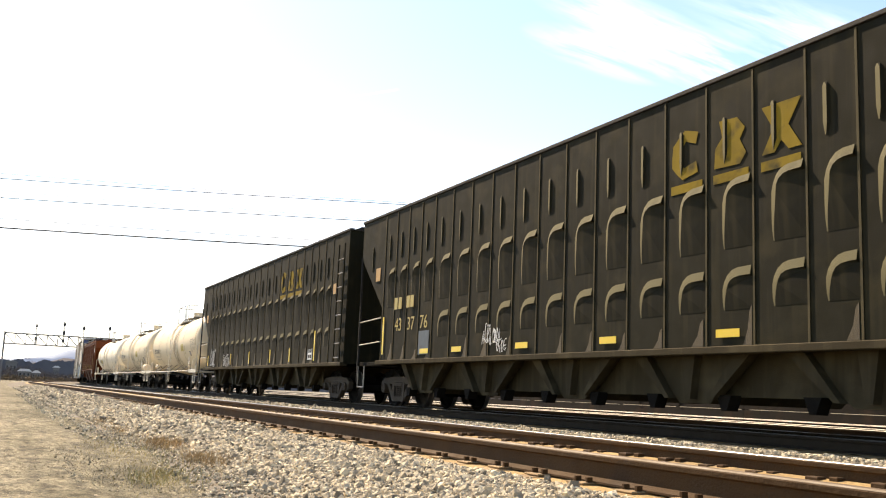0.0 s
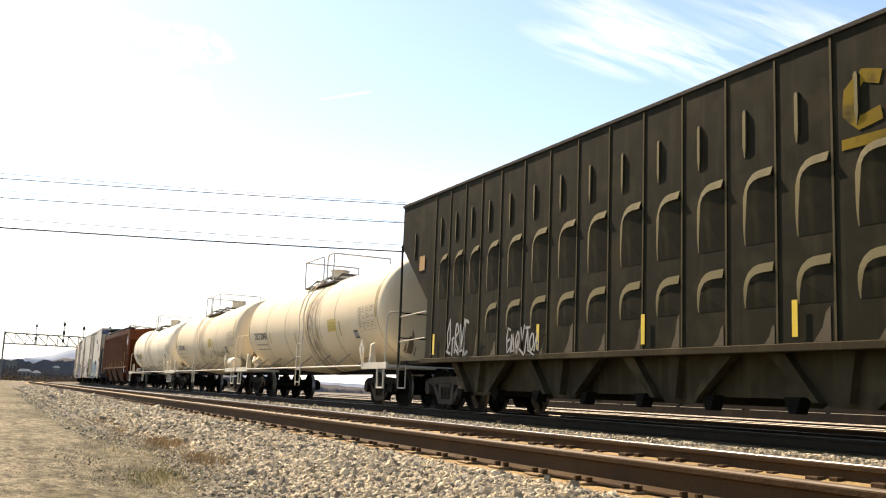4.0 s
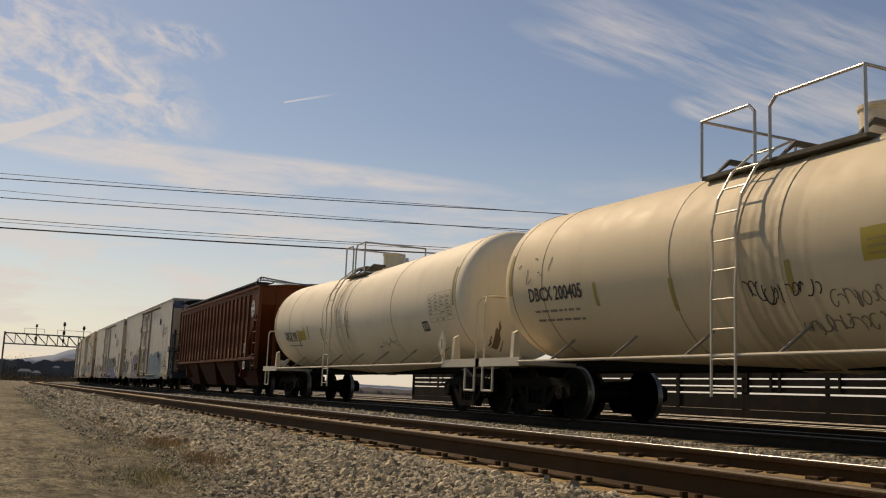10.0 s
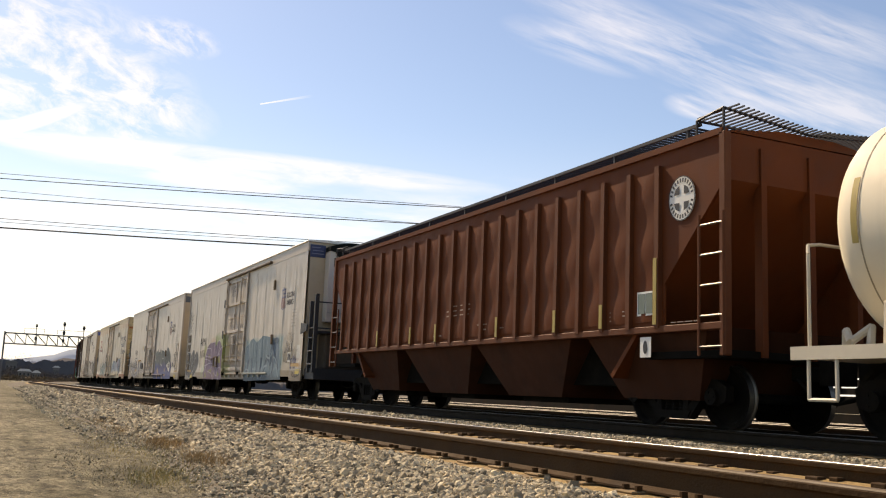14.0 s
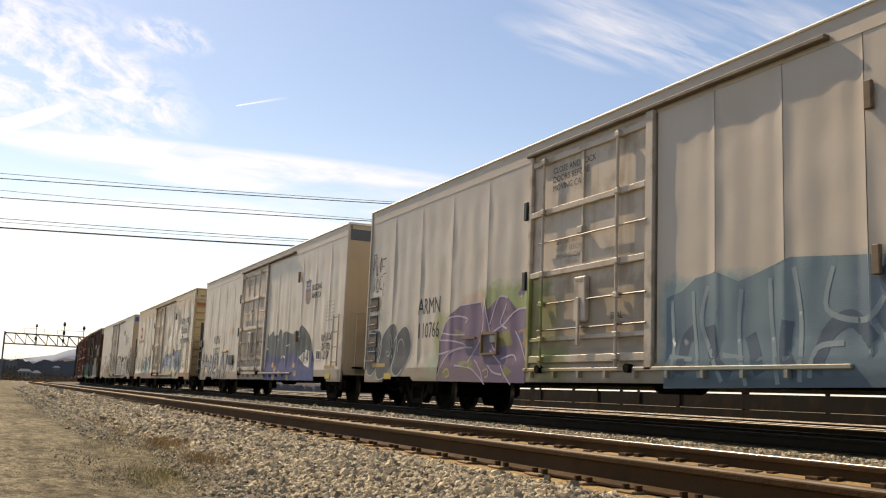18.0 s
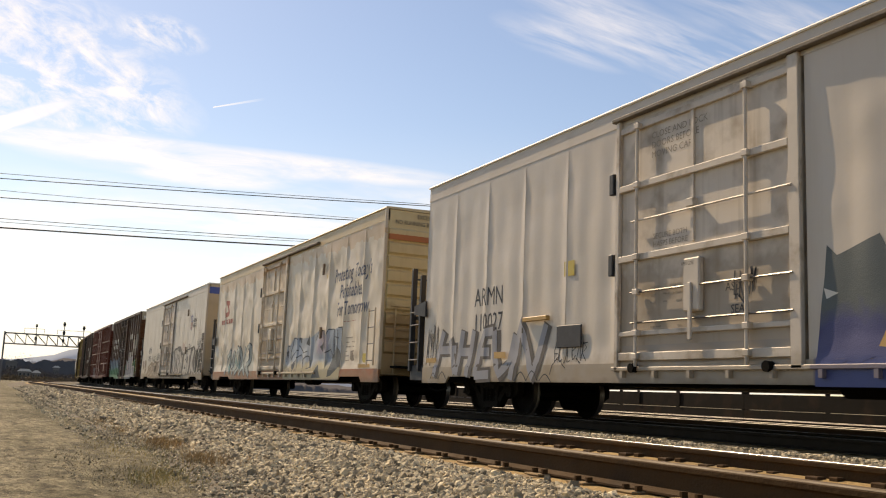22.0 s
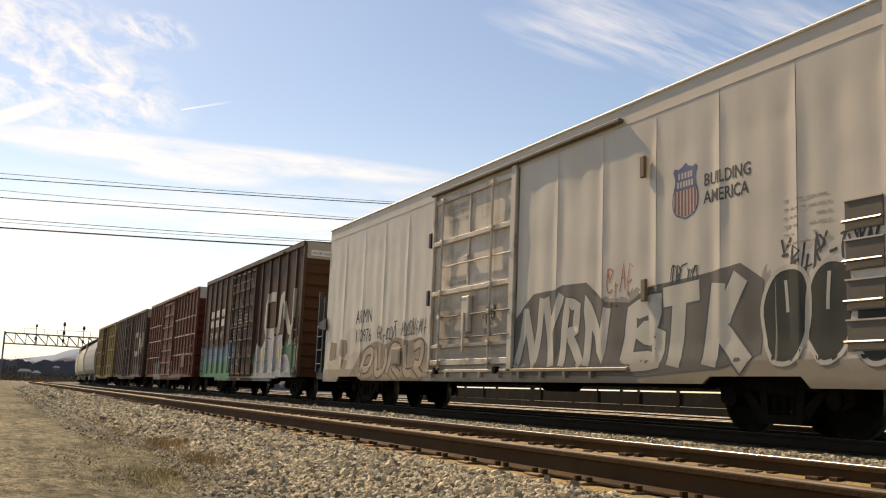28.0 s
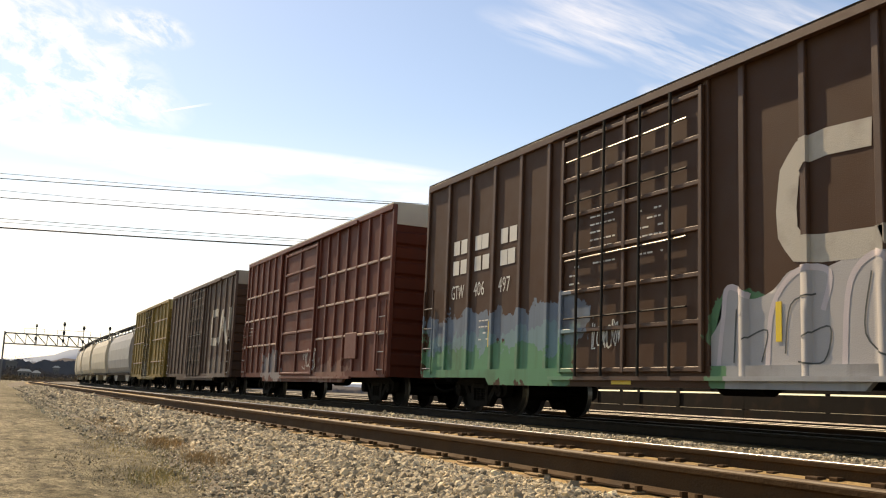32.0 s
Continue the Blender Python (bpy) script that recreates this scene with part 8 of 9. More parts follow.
M_STEELPAINT = mat("worn_rail_paint", (0.3, 0.2, 0.15), 0.5, vary=0.2)
M_CNWHITE = mat("chalky_white", (0.62, 0.60, 0.54), 0.6, vary=0.12, scale=5, dirt=(0.3, 0.26, 0.2), dirt_amount=0.4)

b_ribs = (-6.55, -5.5, -4.45, -3.4, -2.4, -1.87, 1.8, 2.5, 3.56, 4.66, 5.74, 6.8)


M_RIBBON = mat("worn_white_ribbon", (0.44, 0.40, 0.33), 0.6, vary=0.2, scale=5, dirt=(0.2, 0.15, 0.1), dirt_amount=0.5)


def worm(c, seg, y, w=0.34):
    part("road_emblem", ribbon(bmesh.new(), seg, w, y), M_RIBBON, c, "broad white bent ribbon emblem")


def ribbon_emblem(c, y, scale=1.0, dx=0.0, dz=0.0):
    """A thick bent stroke and a second folded stroke, painted over panels and posts."""
    A = [(4.55, 3.5), (3.9, 3.53), (3.5, 3.48), (3.3, 3.25), (3.24, 2.8), (3.26, 2.5), (3.42, 2.28), (3.8, 2.24), (4.7, 2.22)]
    B = [(4.7, 2.22), (4.95, 2.32), (5.08, 2.65), (5.14, 3.1), (5.22, 3.4), (5.42, 3.46), (5.62, 3.2), (6.0, 2.62), (6.3, 2.28), (6.55, 2.2), (6.7, 2.4), (6.74, 2.9), (6.78, 3.6)]
    for seg in (A, B):
        worm(c, [(x + dx, z + dz) for x, z in seg], y)


def wrap_posts(c, ribs, names, skip=()):
    """Bend flat paint round the side posts: cut it at each post's edges and bring it out over the post's face."""
    for ob in c.children_recursive:
        if ob.type != "MESH" or not ob.name.startswith(names) or ob.data.users > 1:
            continue
        bm = bmesh.new()
        bm.from_mesh(ob.data)
        grid_cut(bm, 0.25)
        xs = [v.co.x for v in bm.verts]
        for r in ribs:
            for e in (r - 0.058, r - 0.0555, r + 0.0555, r + 0.058):
                if min(xs) < e < max(xs):
                    bmesh.ops.bisect_plane(bm, geom=bm.verts[:] + bm.edges[:] + bm.faces[:], plane_co=(e, 0, 0), plane_no=(1, 0, 0))
        for v in bm.verts:
            off = -1.53 - v.co.y if v.co.y > -1.6 else -1.606 - v.co.y
            on = any(abs(v.co.x - r) < 0.0565 for r in ribs if not (skip and skip[0] < r < skip[1]))
            v.co.y = (-1.5935 if on else -1.536) - 0.3 * max(0.0, min(0.03, off))
        bm.to_mesh(ob.data)
        bm.free()


B1, sk1, rb1 = boxcar(-111.6, 7.62, "dark brown boxcar with white ribbon emblem and green graffiti", (0.06, 0.0255, 0.0105), (-1.85, 1.8), b_ribs,
                      [(-7.6, -1.3, 0.5, 1.55, (0.10, 0.27, 0.15), 0.5, 0.85), (-7.4, -1.0, 1.3, 2.0, (0.17, 0.24, 0.31), 0.5, 0.7), (1.9, 7.2, 0.5, 1.85, (0.09, 0.22, 0.11), 0.45, 0.9), (2.2, 7.0, 0.5, 1.0, (0.33, 0.32, 0.33), 0.12, 0.9)], cap=(0.42, 0.36, 0.25), end_col=(0.085, 0.035, 0.014), dirt=(0.06, 0.03, 0.014), roof_edge=M_UNDER)
ribbon_emblem(B1, -1.545)
M_PINKGREY = mat("pinkish_grey_spray", (0.37, 0.35, 0.335), 0.6, vary=0.15, scale=4)
M_PINK = mat("pale_pink_spray", (0.50, 0.44, 0.44), 0.6, vary=0.15, scale=4)
sprayed(B1, [(1.95, 0.76), (2.05, 1.5), (2.15, 1.92), (2.6, 1.72), (3.0, 1.8), (3.3, 2.02), (3.8, 2.0), (4.2, 2.08), (5.0, 2.12), (5.5, 2.1), (5.75, 1.9), (5.76, 1.42), (6.2, 1.42), (6.5, 1.2), (6.55, 0.76)], M_PINKGREY, -1.54, soft=True, label="pinkish-grey bubble graffiti with dark lines")
strokes(B1, [[(2.0, 0.8), (2.1, 1.5), (2.2, 1.9), (2.6, 1.75)], [(2.9, 0.85), (3.0, 1.6), (3.4, 2.0), (3.9, 1.95), (3.8, 1.5)], [(4.1, 0.85), (4.2, 1.8), (4.6, 2.1), (4.9, 1.8)], [(5.0, 1.9), (5.5, 2.1), (5.75, 1.8), (5.7, 1.2)], [(5.75, 1.4), (6.2, 1.4), (6.5, 1.1), (6.3, 0.82)]], M_PINK, 0.08, -1.548)
strokes(B1, [[(2.3, 0.9), (2.35, 1.6)], [(2.5, 1.2), (2.9, 1.3), (2.8, 0.9)], [(3.2, 1.0), (3.3, 1.6), (3.7, 1.7)], [(3.5, 1.2), (3.9, 1.3), (3.8, 0.9), (3.4, 0.9)], [(4.5, 1.9), (4.4, 1.2), (4.8, 0.95), (5.0, 1.4)], [(5.2, 1.7), (5.15, 1.1), (5.5, 0.95)], [(5.95, 1.2), (6.2, 1.25), (6.25, 1.0), (6.0, 0.95)]], M_CHARCOAL, 0.022, -1.553)
for row, (z, xs_) in enumerate(((3.3, (-6.3, -5.95, -5.3, -5.0, -4.2, -3.85)), (2.87, (-6.3, -5.95, -5.3, -4.95, -4.2, -3.9)))):
    for x in xs_:
        part("name_bar", rect(bmesh.new(), x, x + 0.28, z, z + 0.3, -1.545), M_CNWHITE, B1, "white painted name bar")
lettering("406", 0.42, -5.3, 2.35, -1.547, B1, M_CNWHITE, squeeze=0.75)
lettering("497", 0.42, -4.25, 2.35, -1.547, B1, M_CNWHITE, squeeze=0.75)
lettering("GTW", 0.42, -6.35, 2.35, -1.547, B1, M_CNWHITE, squeeze=0.6)
for k, (a, b, z0, z1, nl) in enumerate(((-1.0, -0.3, 2.5, 3.4, 7), (0.3, 0.9, 2.5, 3.3, 6), (-1.6, -1.3, 2.2, 2.9, 5), (-5.0, -4.5, 1.4, 1.9, 4))):
    small_print(B1, a, b, z0, z1, nl, M_CNWHITE, 70 + k, -1.609 if a > -2 else -1.547)
for x, z0 in ((-4.6, 1.3), (3.05, 1.15), (5.2, 1.3), (-2.0, 1.5), (7.5, 0.95)):
    part("reflector", rect(bmesh.new(), x, x + 0.1, z0, z0 + 0.5 if x < 7 else 2.0, -1.62 if x > 7 else -1.55), M_SAFETY, B1, "yellow reflector strip")
part("reflector", rect(bmesh.new(), -0.35, 0.15, 0.6, 0.72, -1.605), M_SAFETY, B1)
scribble(B1, 6.2, 6.7, 1.75, 2.05, 5, M_CNWHITE, 73, -1.55)
scribble(B1, 7.0, 7.4, 1.0, 1.9, 4, M_CNWHITE, 74, -1.55)
wrap_posts(B1, b_ribs, ("road_emblem", "graffiti", "name_bar", "lettering"), (-1.86, 1.81))
scribble(B1, -0.9, -0.1, 1.2, 1.6, 6, M_CNWHITE, 72, -1.615)
part("end_notice", box(bmesh.new(), 7.64, 7.652, -1.35, -0.55, 4.62, 4.8), M_WHITE, B1)
part("end_notice", box(bmesh.new(), 7.64, 7.652, 0.1, 1.0, 4.6, 4.82), M_WHITE, B1)
end_text(B1, "EXCESS HEIGHT CAR", 0.12, 7.656, -1.32, 4.66, M_INK)
for z, a, b in ((3.95, -0.1, 0.75), (3.45, 0.1, 0.65), (2.95, 0.15, 0.65)):
    for k in range(6):
        w = (b - a) / 6
        part("stencil_print", box(bmesh.new(), 7.62, 7.682, a + k * w, a + (k + 0.75) * w, z, z + 0.045), M_CNWHITE, B1)
end_text(B1, "GTW 406497", 0.2, 7.656, 0.14, 4.64, M_INK)

r_ribs = tuple(-6.9 + i * 0.82 for i in range(6)) + (1.55,) + tuple(2.35 + i * 0.84 for i in range(6))
B2, sk2, rb2 = boxcar(-128.8, 7.4, "oxide-red boxcar with white lading rails and chalky scribbles", (0.105, 0.023, 0.0095), (-1.95, 1.5), r_ribs,
                      [(-4.5, -1.9, 0.6, 1.5, (0.3, 0.3, 0.29), 0.5, 0.6), (1.6, 4.6, 0.6, 1.1, (0.25, 0.15, 0.11), 0.5, 0.6)],
                      [(-7.4, 7.4, 3.69), (-7.4, 7.4, 2.79), (-7.4, 7.4, 1.83)], cap=(0.5, 0.45, 0.36), rods=False, dirt=(0.06, 0.022, 0.015))
scribble(B2, 0.5, 1.8, 1.0, 1.5, 6, M_CNWHITE, 81, -1.62)
small_print(B2, -6.9, -6.0, 2.2, 2.6, 3, M_CNWHITE, 82, -1.547)
part("plate", box(bmesh.new(), 4.3, 5.2, -1.6, -1.54, 1.2, 1.9, 0.01), rb2, B2)
B3, sk3, rb3 = boxcar(-145.9, 7.5, "dark brown boxcar with pale ribbon emblem behind the red car", (0.075, 0.042, 0.026), (-1.7, 1.6), b_ribs, [(3.0, 6.8, 0.6, 1.5, (0.2, 0.17, 0.14), 0.5, 0.5)], cap=(0.3, 0.26, 0.2))
ribbon_emblem(B3, -1.545)
wrap_posts(B3, b_ribs, ("road_emblem",))
B4, sk4, rb4 = boxcar(-161.4, 6.6, "mustard-yellow boxcar with silver lock rods", (0.19, 0.125, 0.022), (-1.5, 1.4), (-5.4, -4.2, -3.0, -1.5, 1.4, 3.0, 4.2, 5.4), [(-1.4, 0.4, 0.7, 1.6, (0.3, 0.3, 0.27), 0.4, 0.6)],
                      [(-6.6, 6.6, 4.0), (-6.6, 6.6, 2.9), (-6.6, 6.6, 1.6)], cap=(0.42, 0.33, 0.13), dirt=(0.12, 0.08, 0.02))


# ---------------------------------------------------------------- curved-side covered hoppers at the tail
def round_hopper(s, half, label, col):
    c = car("covered_hopper", label, "covered hopper", s)
    m = mat("hopper_shell", col, 0.55, vary=0.12, scale=3, bump=0.06, dirt=tuple(x * 0.5 for x in col), dirt_amount=0.35, streak=0.3)
    prof = [(1.3, 1.0), (1.52, 1.4), (1.6, 2.0), (1.6, 2.8), (1.5, 3.4), (1.28, 3.85), (0.9, 4.15), (0, 4.3)]
    full = [(-a, z) for a, z in prof] + [(a, z) for a, z in prof[::-1][1:]]
    part("shell", prism_x(bmesh.new(), full, -half + 0.7, half - 0.7), m, c, smooth=False)
    for e in (-1, 1):
        part("end_bulkhead", prism_x(bmesh.new(), [(a * 1.01, z * 1.005) for a, z in full], *sorted((e * (half - 0.75), e * (half - 0.62)))), m, c)
        part("slope_sheet", prism(bmesh.new(), [(e * (half - 0.7), 3.0), (e * (half - 2.3), 1.0), (e * (half - 0.75), 1.0)], -0.1, 0.1), m, c)
        ladder(c, e * (half - 0.35), 0.9, 4.2, -1.45, 0.4, 0.42, m)
        part("end_platform", box(bmesh.new(), *sorted((e * half, e * (half - 1.6))), -1.45, 1.45, 0.9, 1.0), M_UNDER, c)
    for k in range(2):
        x = (k - 0.5) * half * 0.95
        part("chute", prism(bmesh.new(), [(x - 2.2, 1.3), (x + 2.2, 1.3), (x + 0.5, 0.4), (x - 0.5, 0.4)], -1.2, 1.2), m, c)
    for q in (-0.95, 0.95):
        part("walkway", box(bmesh.new(), -half + 0.3, half - 0.3, q - 0.3, q + 0.3, 4.38, 4.43), M_INK, c)
        for k in range(7):
            x = -half + 0.8 + k * (2 * half - 1.6) / 6
            part("walkway_post", box(bmesh.new(), x - 0.03, x + 0.03, q - 0.03, q + 0.03, 4.0, 4.4), M_INK, c)
    for k in range(4):
        part("roof_hatch", cyl(bmesh.new(), (-half * 0.7 + k * half * 0.46, 0, 4.25), (-half * 0.7 + k * half * 0.46, 0, 4.42), 0.4, 14), m, c)
    part("side_sill", box(bmesh.new(), -half + 0.6, half - 0.6, -1.5, -1.35, 0.86, 1.02), M_UNDER, c)
    running_gear(c, half, half - 1.8, sill=False, coupler=0.6)
    return c


round_hopper(-176.6, 7.2, "grey curved-side covered hopper car", (0.33, 0.32, 0.30))
for s_ in (-191.8, -207.0, -222.2, -237.4):
    round_hopper(s_, 7.2, "cream curved-side covered hopper car at the train's tail", (0.55, 0.49, 0.37))

# ---------------------------------------------------------------- signal bridge over the tracks
M_GANTRY = mat("weathered_gantry_steel", (0.16, 0.155, 0.15), 0.6, 0.3, vary=0.2, scale=3)
M_LENS = mat("signal_black", (0.012, 0.012, 0.013), 0.5, vary=0.1)


def signal_bridge(x):
    c = tagged(new("signal_bridge"), "grey steel lattice signal bridge over the tracks", "signal bridge")
    c.location = (x, 0, 0)
    y0, y1, zb, zt, d = 1.5, 24.0, 5.75, 7.45, 0.5
    for y in (y0, y1):
        for q in (-d, d):
            part("post", box(bmesh.new(), q - 0.13, q + 0.13, y - 0.13, y + 0.13, -0.4, zt + 0.2), M_GANTRY, c)
        for k in range(5):
            part("post_brace", tube(bmesh.new(), [(-d, y, k * 1.15), (d, y, k * 1.15 + 1.1)], 0.05, 5), M_GANTRY, c)
    for q in (-d, d):
        for z in (zb, zt):
            part("chord", box(bmesh.new(), q - 0.08, q + 0.08, y0, y1, z - 0.09, z + 0.09), M_GANTRY, c)
    n = 14
    for k in range(n):
        a = y0 + (y1 - y0) * k / n
        b = y0 + (y1 - y0) * (k + 1) / n
        for q in (-d, d):
            part("lattice_post", tube(bmesh.new(), [(q, a, zb), (q, a, zt)], 0.05, 5), M_GANTRY, c)
            part("lattice_diagonal", tube(bmesh.new(), [(q, a, zt), (q, b, zb)], 0.05, 5), M_GANTRY, c)
    part("walkway", box(bmesh.new(), -d, d, y0, y1, zb - 0.05, zb), M_GRATE, c)
    for a, b in ((4.4, 7.4), (9.4, 14.6), (16.2, 19.0)):
        part("guard_rail", tube(bmesh.new(), [(-d, a, zt), (-d, a, zt + 0.95), (-d, b, zt + 0.95), (-d, b, zt)], 0.035, 5), M_GANTRY, c)
    for y, heads in ((6.15, ((6.75, 0.3), (8.85, 0.24))), (10.35, ((6.65, 0.3), (7.95, 0.34), (9.35, 0.34))), (13.4, ((6.65, 0.25), (8.9, 0.34))), (17.5, ((9.1, 0.32),))):
        mast = part("signal_mast", tube(bmesh.new(), [(0.6, y, 5.6), (0.6, y, heads[-1][0])], 0.07, 6), M_GANTRY, c)
        for z, r in heads:
            bm = cyl(bmesh.new(), (0.62, y, z), (0.72, y, z), r * 0.72, 14)
            box(bm, 0.4, 0.62, y - 0.17, y + 0.17, z - r, z + r)
            part("signal_head", bm, M_LENS, mast, "black round signal head")
    return c


signal_bridge(-169.5)

# ---------------------------------------------------------------- overhead wires
M_WIRE = mat("weathered_wire", (0.03, 0.03, 0.032), 0.6, vary=0.1)
for (a, b, r) in (((-87.1, -0.97, 17.32), (-80.04, 32.26, 17.82), 0.018), ((-87.09, -0.92, 16.89), (-77.77, 42.95, 17.96), 0.03), ((-87.07, -0.82, 15.87), (-83.0, 18.36, 15.95), 0.016),
                  ((-87.06, -0.75, 15.25), (-77.76, 43.0, 16.21), 0.03), ((-87.02, -0.57, 13.47), (-79.11, 36.63, 13.92), 0.022), ((-87.0, -0.49, 12.7), (-79.11, 36.66, 13.34), 0.05), ((-87.0, -0.54, 13.18), (-81.08, 27.37, 13.56), 0.016)):
    A, B = Vector(a), Vector(b)
    d = B - A
    pts = [A + d * (t / 12) + Vector((0, 0, -0.35 * math.sin(math.pi * max(0, min(1, t / 12))) * 0.3)) for t in range(-30, 43, 2)]
    tagged(part("overhead_wire", tube(bmesh.new(), pts, r * 1.35, 5), M_WIRE), "thin black overhead cable crossing above the tracks", "cable", "overhead cables")

# ---------------------------------------------------------------- distance
M_HILL = mat("hazy_hill", (0.30, 0.34, 0.40), 1.0, vary=0.15, scale=0.02, bump=0, spec=0.0)
M_WOOD = mat("bare_far_wood", (0.12, 0.108, 0.102), 1.0, vary=0.2, scale=0.3, bump=0, spec=0.0, isl=0.15)
M_TWIG = mat("pale_bare_crowns", (0.36, 0.33, 0.32), 1.0, vary=0.25, scale=0.3, bump=0, spec=0.0, isl=0.2)
M_SCRUB = mat("brown_scrub", (0.16, 0.125, 0.085), 1.0, vary=0.4, scale=0.3, bump=0, spec=0.0, isl=0.3)
M_PALEROOF = mat("pale_metal_roof", (0.6, 0.59, 0.57), 0.7, vary=0.1, scale=0.5)
M_ROOF = mat("grey_shingle", (0.16, 0.155, 0.15), 0.9, vary=0.2, scale=0.6)


def ridge(name, dist, profile, material, label, rough, foot=0.9, n=220):
    """A range of hills as a solid ridge: (bearing, height angle) pairs, in degrees."""
    bm = bmesh.new()
    front, top, back = [], [], []
    for i in range(n + 1):
        az = profile[0][0] + (profile[-1][0] - profile[0][0]) * i / n
        el = float(np.interp(az, [p[0] for p in profile], [p[1] for p in profile]))
        el += rough * (noise.noise((az * 1.7, dist, 0)) + 0.6 * noise.noise((az * 6.0, dist, 2)) + 0.6 * noise.noise((az * 23.0, dist, 4)))
        s, c = math.sin(radians(az)), math.cos(radians(az))
        front.append(bm.verts.new((s * dist * foot, c * dist * foot, -2)))
        top.append(bm.verts.new((s * dist, c * dist, 0.3 + dist * math.tan(radians(el)))))
        back.append(bm.verts.new((s * dist * 1.15, c * dist * 1.15, -2)))
    for i in range(n):
        bm.faces.new((front[i], front[i + 1], top[i + 1], top[i]))
        bm.faces.new((top[i], top[i + 1], back[i + 1], back[i]))
    return tagged(part(name, bm, material, smooth=True), label, "hill", kind="structure")


ridge("backdrop_hill", 2600, [(-115, 0.6), (-100, 0.8), (-92, 0.9), (-89, 1.0), (-87, 1.3), (-86.2, 1.65), (-85.3, 1.85), (-84, 1.6), (-80, 1.2), (-72, 0.5), (-60, 0.3), (-50, 0.25), (-40, 0.25), (-20, 0.3)], M_HILL, "hazy blue hill far behind the yard", 0.05)
ridge("backdrop_ridge", 1200, [(-120, 0.5), (-95, 0.6), (-90, 0.65), (-87.5, 0.9), (-86.3, 1.2), (-85, 1.1), (-78, 0.6), (-70, 0.3), (-60, 0.15), (-40, 0.15), (-20, 0.2)], mat("dark_wooded_ridge", (0.12, 0.115, 0.115), 1.0, vary=0.3, scale=0.03, bump=0, spec=0), "dark wooded ridge beyond the town", 0.06)


BELT = mat("far_wood_belt", (0.135, 0.122, 0.117), 1.0, vary=0.45, scale=0.5, bump=0, spec=0, dirt=(0.16, 0.148, 0.14), dirt_amount=0.6)
ridge("backdrop_wood", 420, [(-120, 0.9), (-95, 0.95), (-90, 0.92), (-88.8, 0.98), (-88, 0.9), (-87, 1.0), (-86, 1.08), (-84, 0.95), (-82, 0.7), (-76, 0.4), (-70, 0.1), (-60, 0.05)], BELT, "grey-brown belt of bare woodland beyond the yard", 0.16, 0.995, 700)


def far_clumps(name, count, near, far, tall, size, material, label, seed, tris=5):
    """Bare trees and scrub along the far edge of the yard, as many small clumps of twigs."""
    rng = np.random.default_rng(seed)
    verts, faces = [], []
    for i in range(count):
        az = radians(rng.uniform(-112, -76))
        dist = rng.uniform(near, far)
        h = tall * rng.uniform(0.6, 1.5) * (1.0 + 0.22 * math.sin(az * 41 + seed) + 0.2 * math.sin(az * 97))
        x, y = math.sin(az) * dist, math.cos(az) * dist
        z = rng.uniform(-0.3, max(0.4, h))
        r = size * rng.uniform(0.5, 1.3)
        b = len(verts)
        for k in range(7):
            d = rng.normal(size=3)
            d /= np.linalg.norm(d)
            verts.append((x + d[0] * r * 1.2, y + d[1] * r * 1.2, z + d[2] * r))
        for k in range(tris):
            t = rng.choice(7, 3, replace=False)
            faces.append(tuple(int(b + q) for q in t))
    me = bpy.data.meshes.new(name)
    me.from_pydata(verts, [], faces)
    me.materials.append(material)
    tagged(new(name, me), label, "trees", kind="stuff")


far_clumps("far_wood", 22000, 380, 412, 2.6, 0.34, M_WOOD, "grey-brown bare wood along the far yard edge", 9)
far_clumps("far_treetops", 15000, 421, 436, 6.3, 0.26, M_TWIG, "pale bare crowns of trees behind the wood", 10, 3)
far_clumps("far_scrub", 7000, 230, 280, 0.8, 0.3, M_SCRUB, "low brown scrub before the wood", 11)


def house(az, dist, w, h, wall, roof):
    c = tagged(new("house"), "small pale house among the far trees", "house", "far houses")
    a = radians(az)
    c.matrix_basis = Matrix.Translation((math.sin(a) * dist, math.cos(a) * dist, -0.4)) @ Matrix.Rotation(-a, 4, "Z")
    part("wall", box(bmesh.new(), -w / 2, w / 2, -3, 3, 0, h), wall, c)
    part("roof", prism(bmesh.new(), [(-w / 2 - 0.4, h), (w / 2 + 0.4, h), (w / 2 - 0.5, h + 0.7), (-w / 2 + 0.5, h + 0.7)], -3.4, 3.4), roof, c)
    for k in range(3):
        x = -w / 2 + w * (k + 0.5) / 3
        part("window", box(bmesh.new(), x - w * 0.07, x + w * 0.07, -3.05, -2.98, h * 0.55, h * 0.8), M_INK, c)


for az, dist, w, h in ((-88.3, 300, 3.2, 2.6), (-89.0, 414, 4.0, 6.6), (-87.7, 300, 1.9, 2.3), (-86.7, 405, 2.2, 5.2)):
    house(az, dist, w, h, M_ROOF, M_PALEROOF if w < 3.3 else M_ROOF)


# ---------------------------------------------------------------- slatted fence at the back of the yard
M_FENCE = mat("dark_fence_board", (0.018, 0.014, 0.009), 0.85, vary=0.4, scale=3, bump=0.2, dirt=(0.055, 0.03, 0.015), spec=0.15)


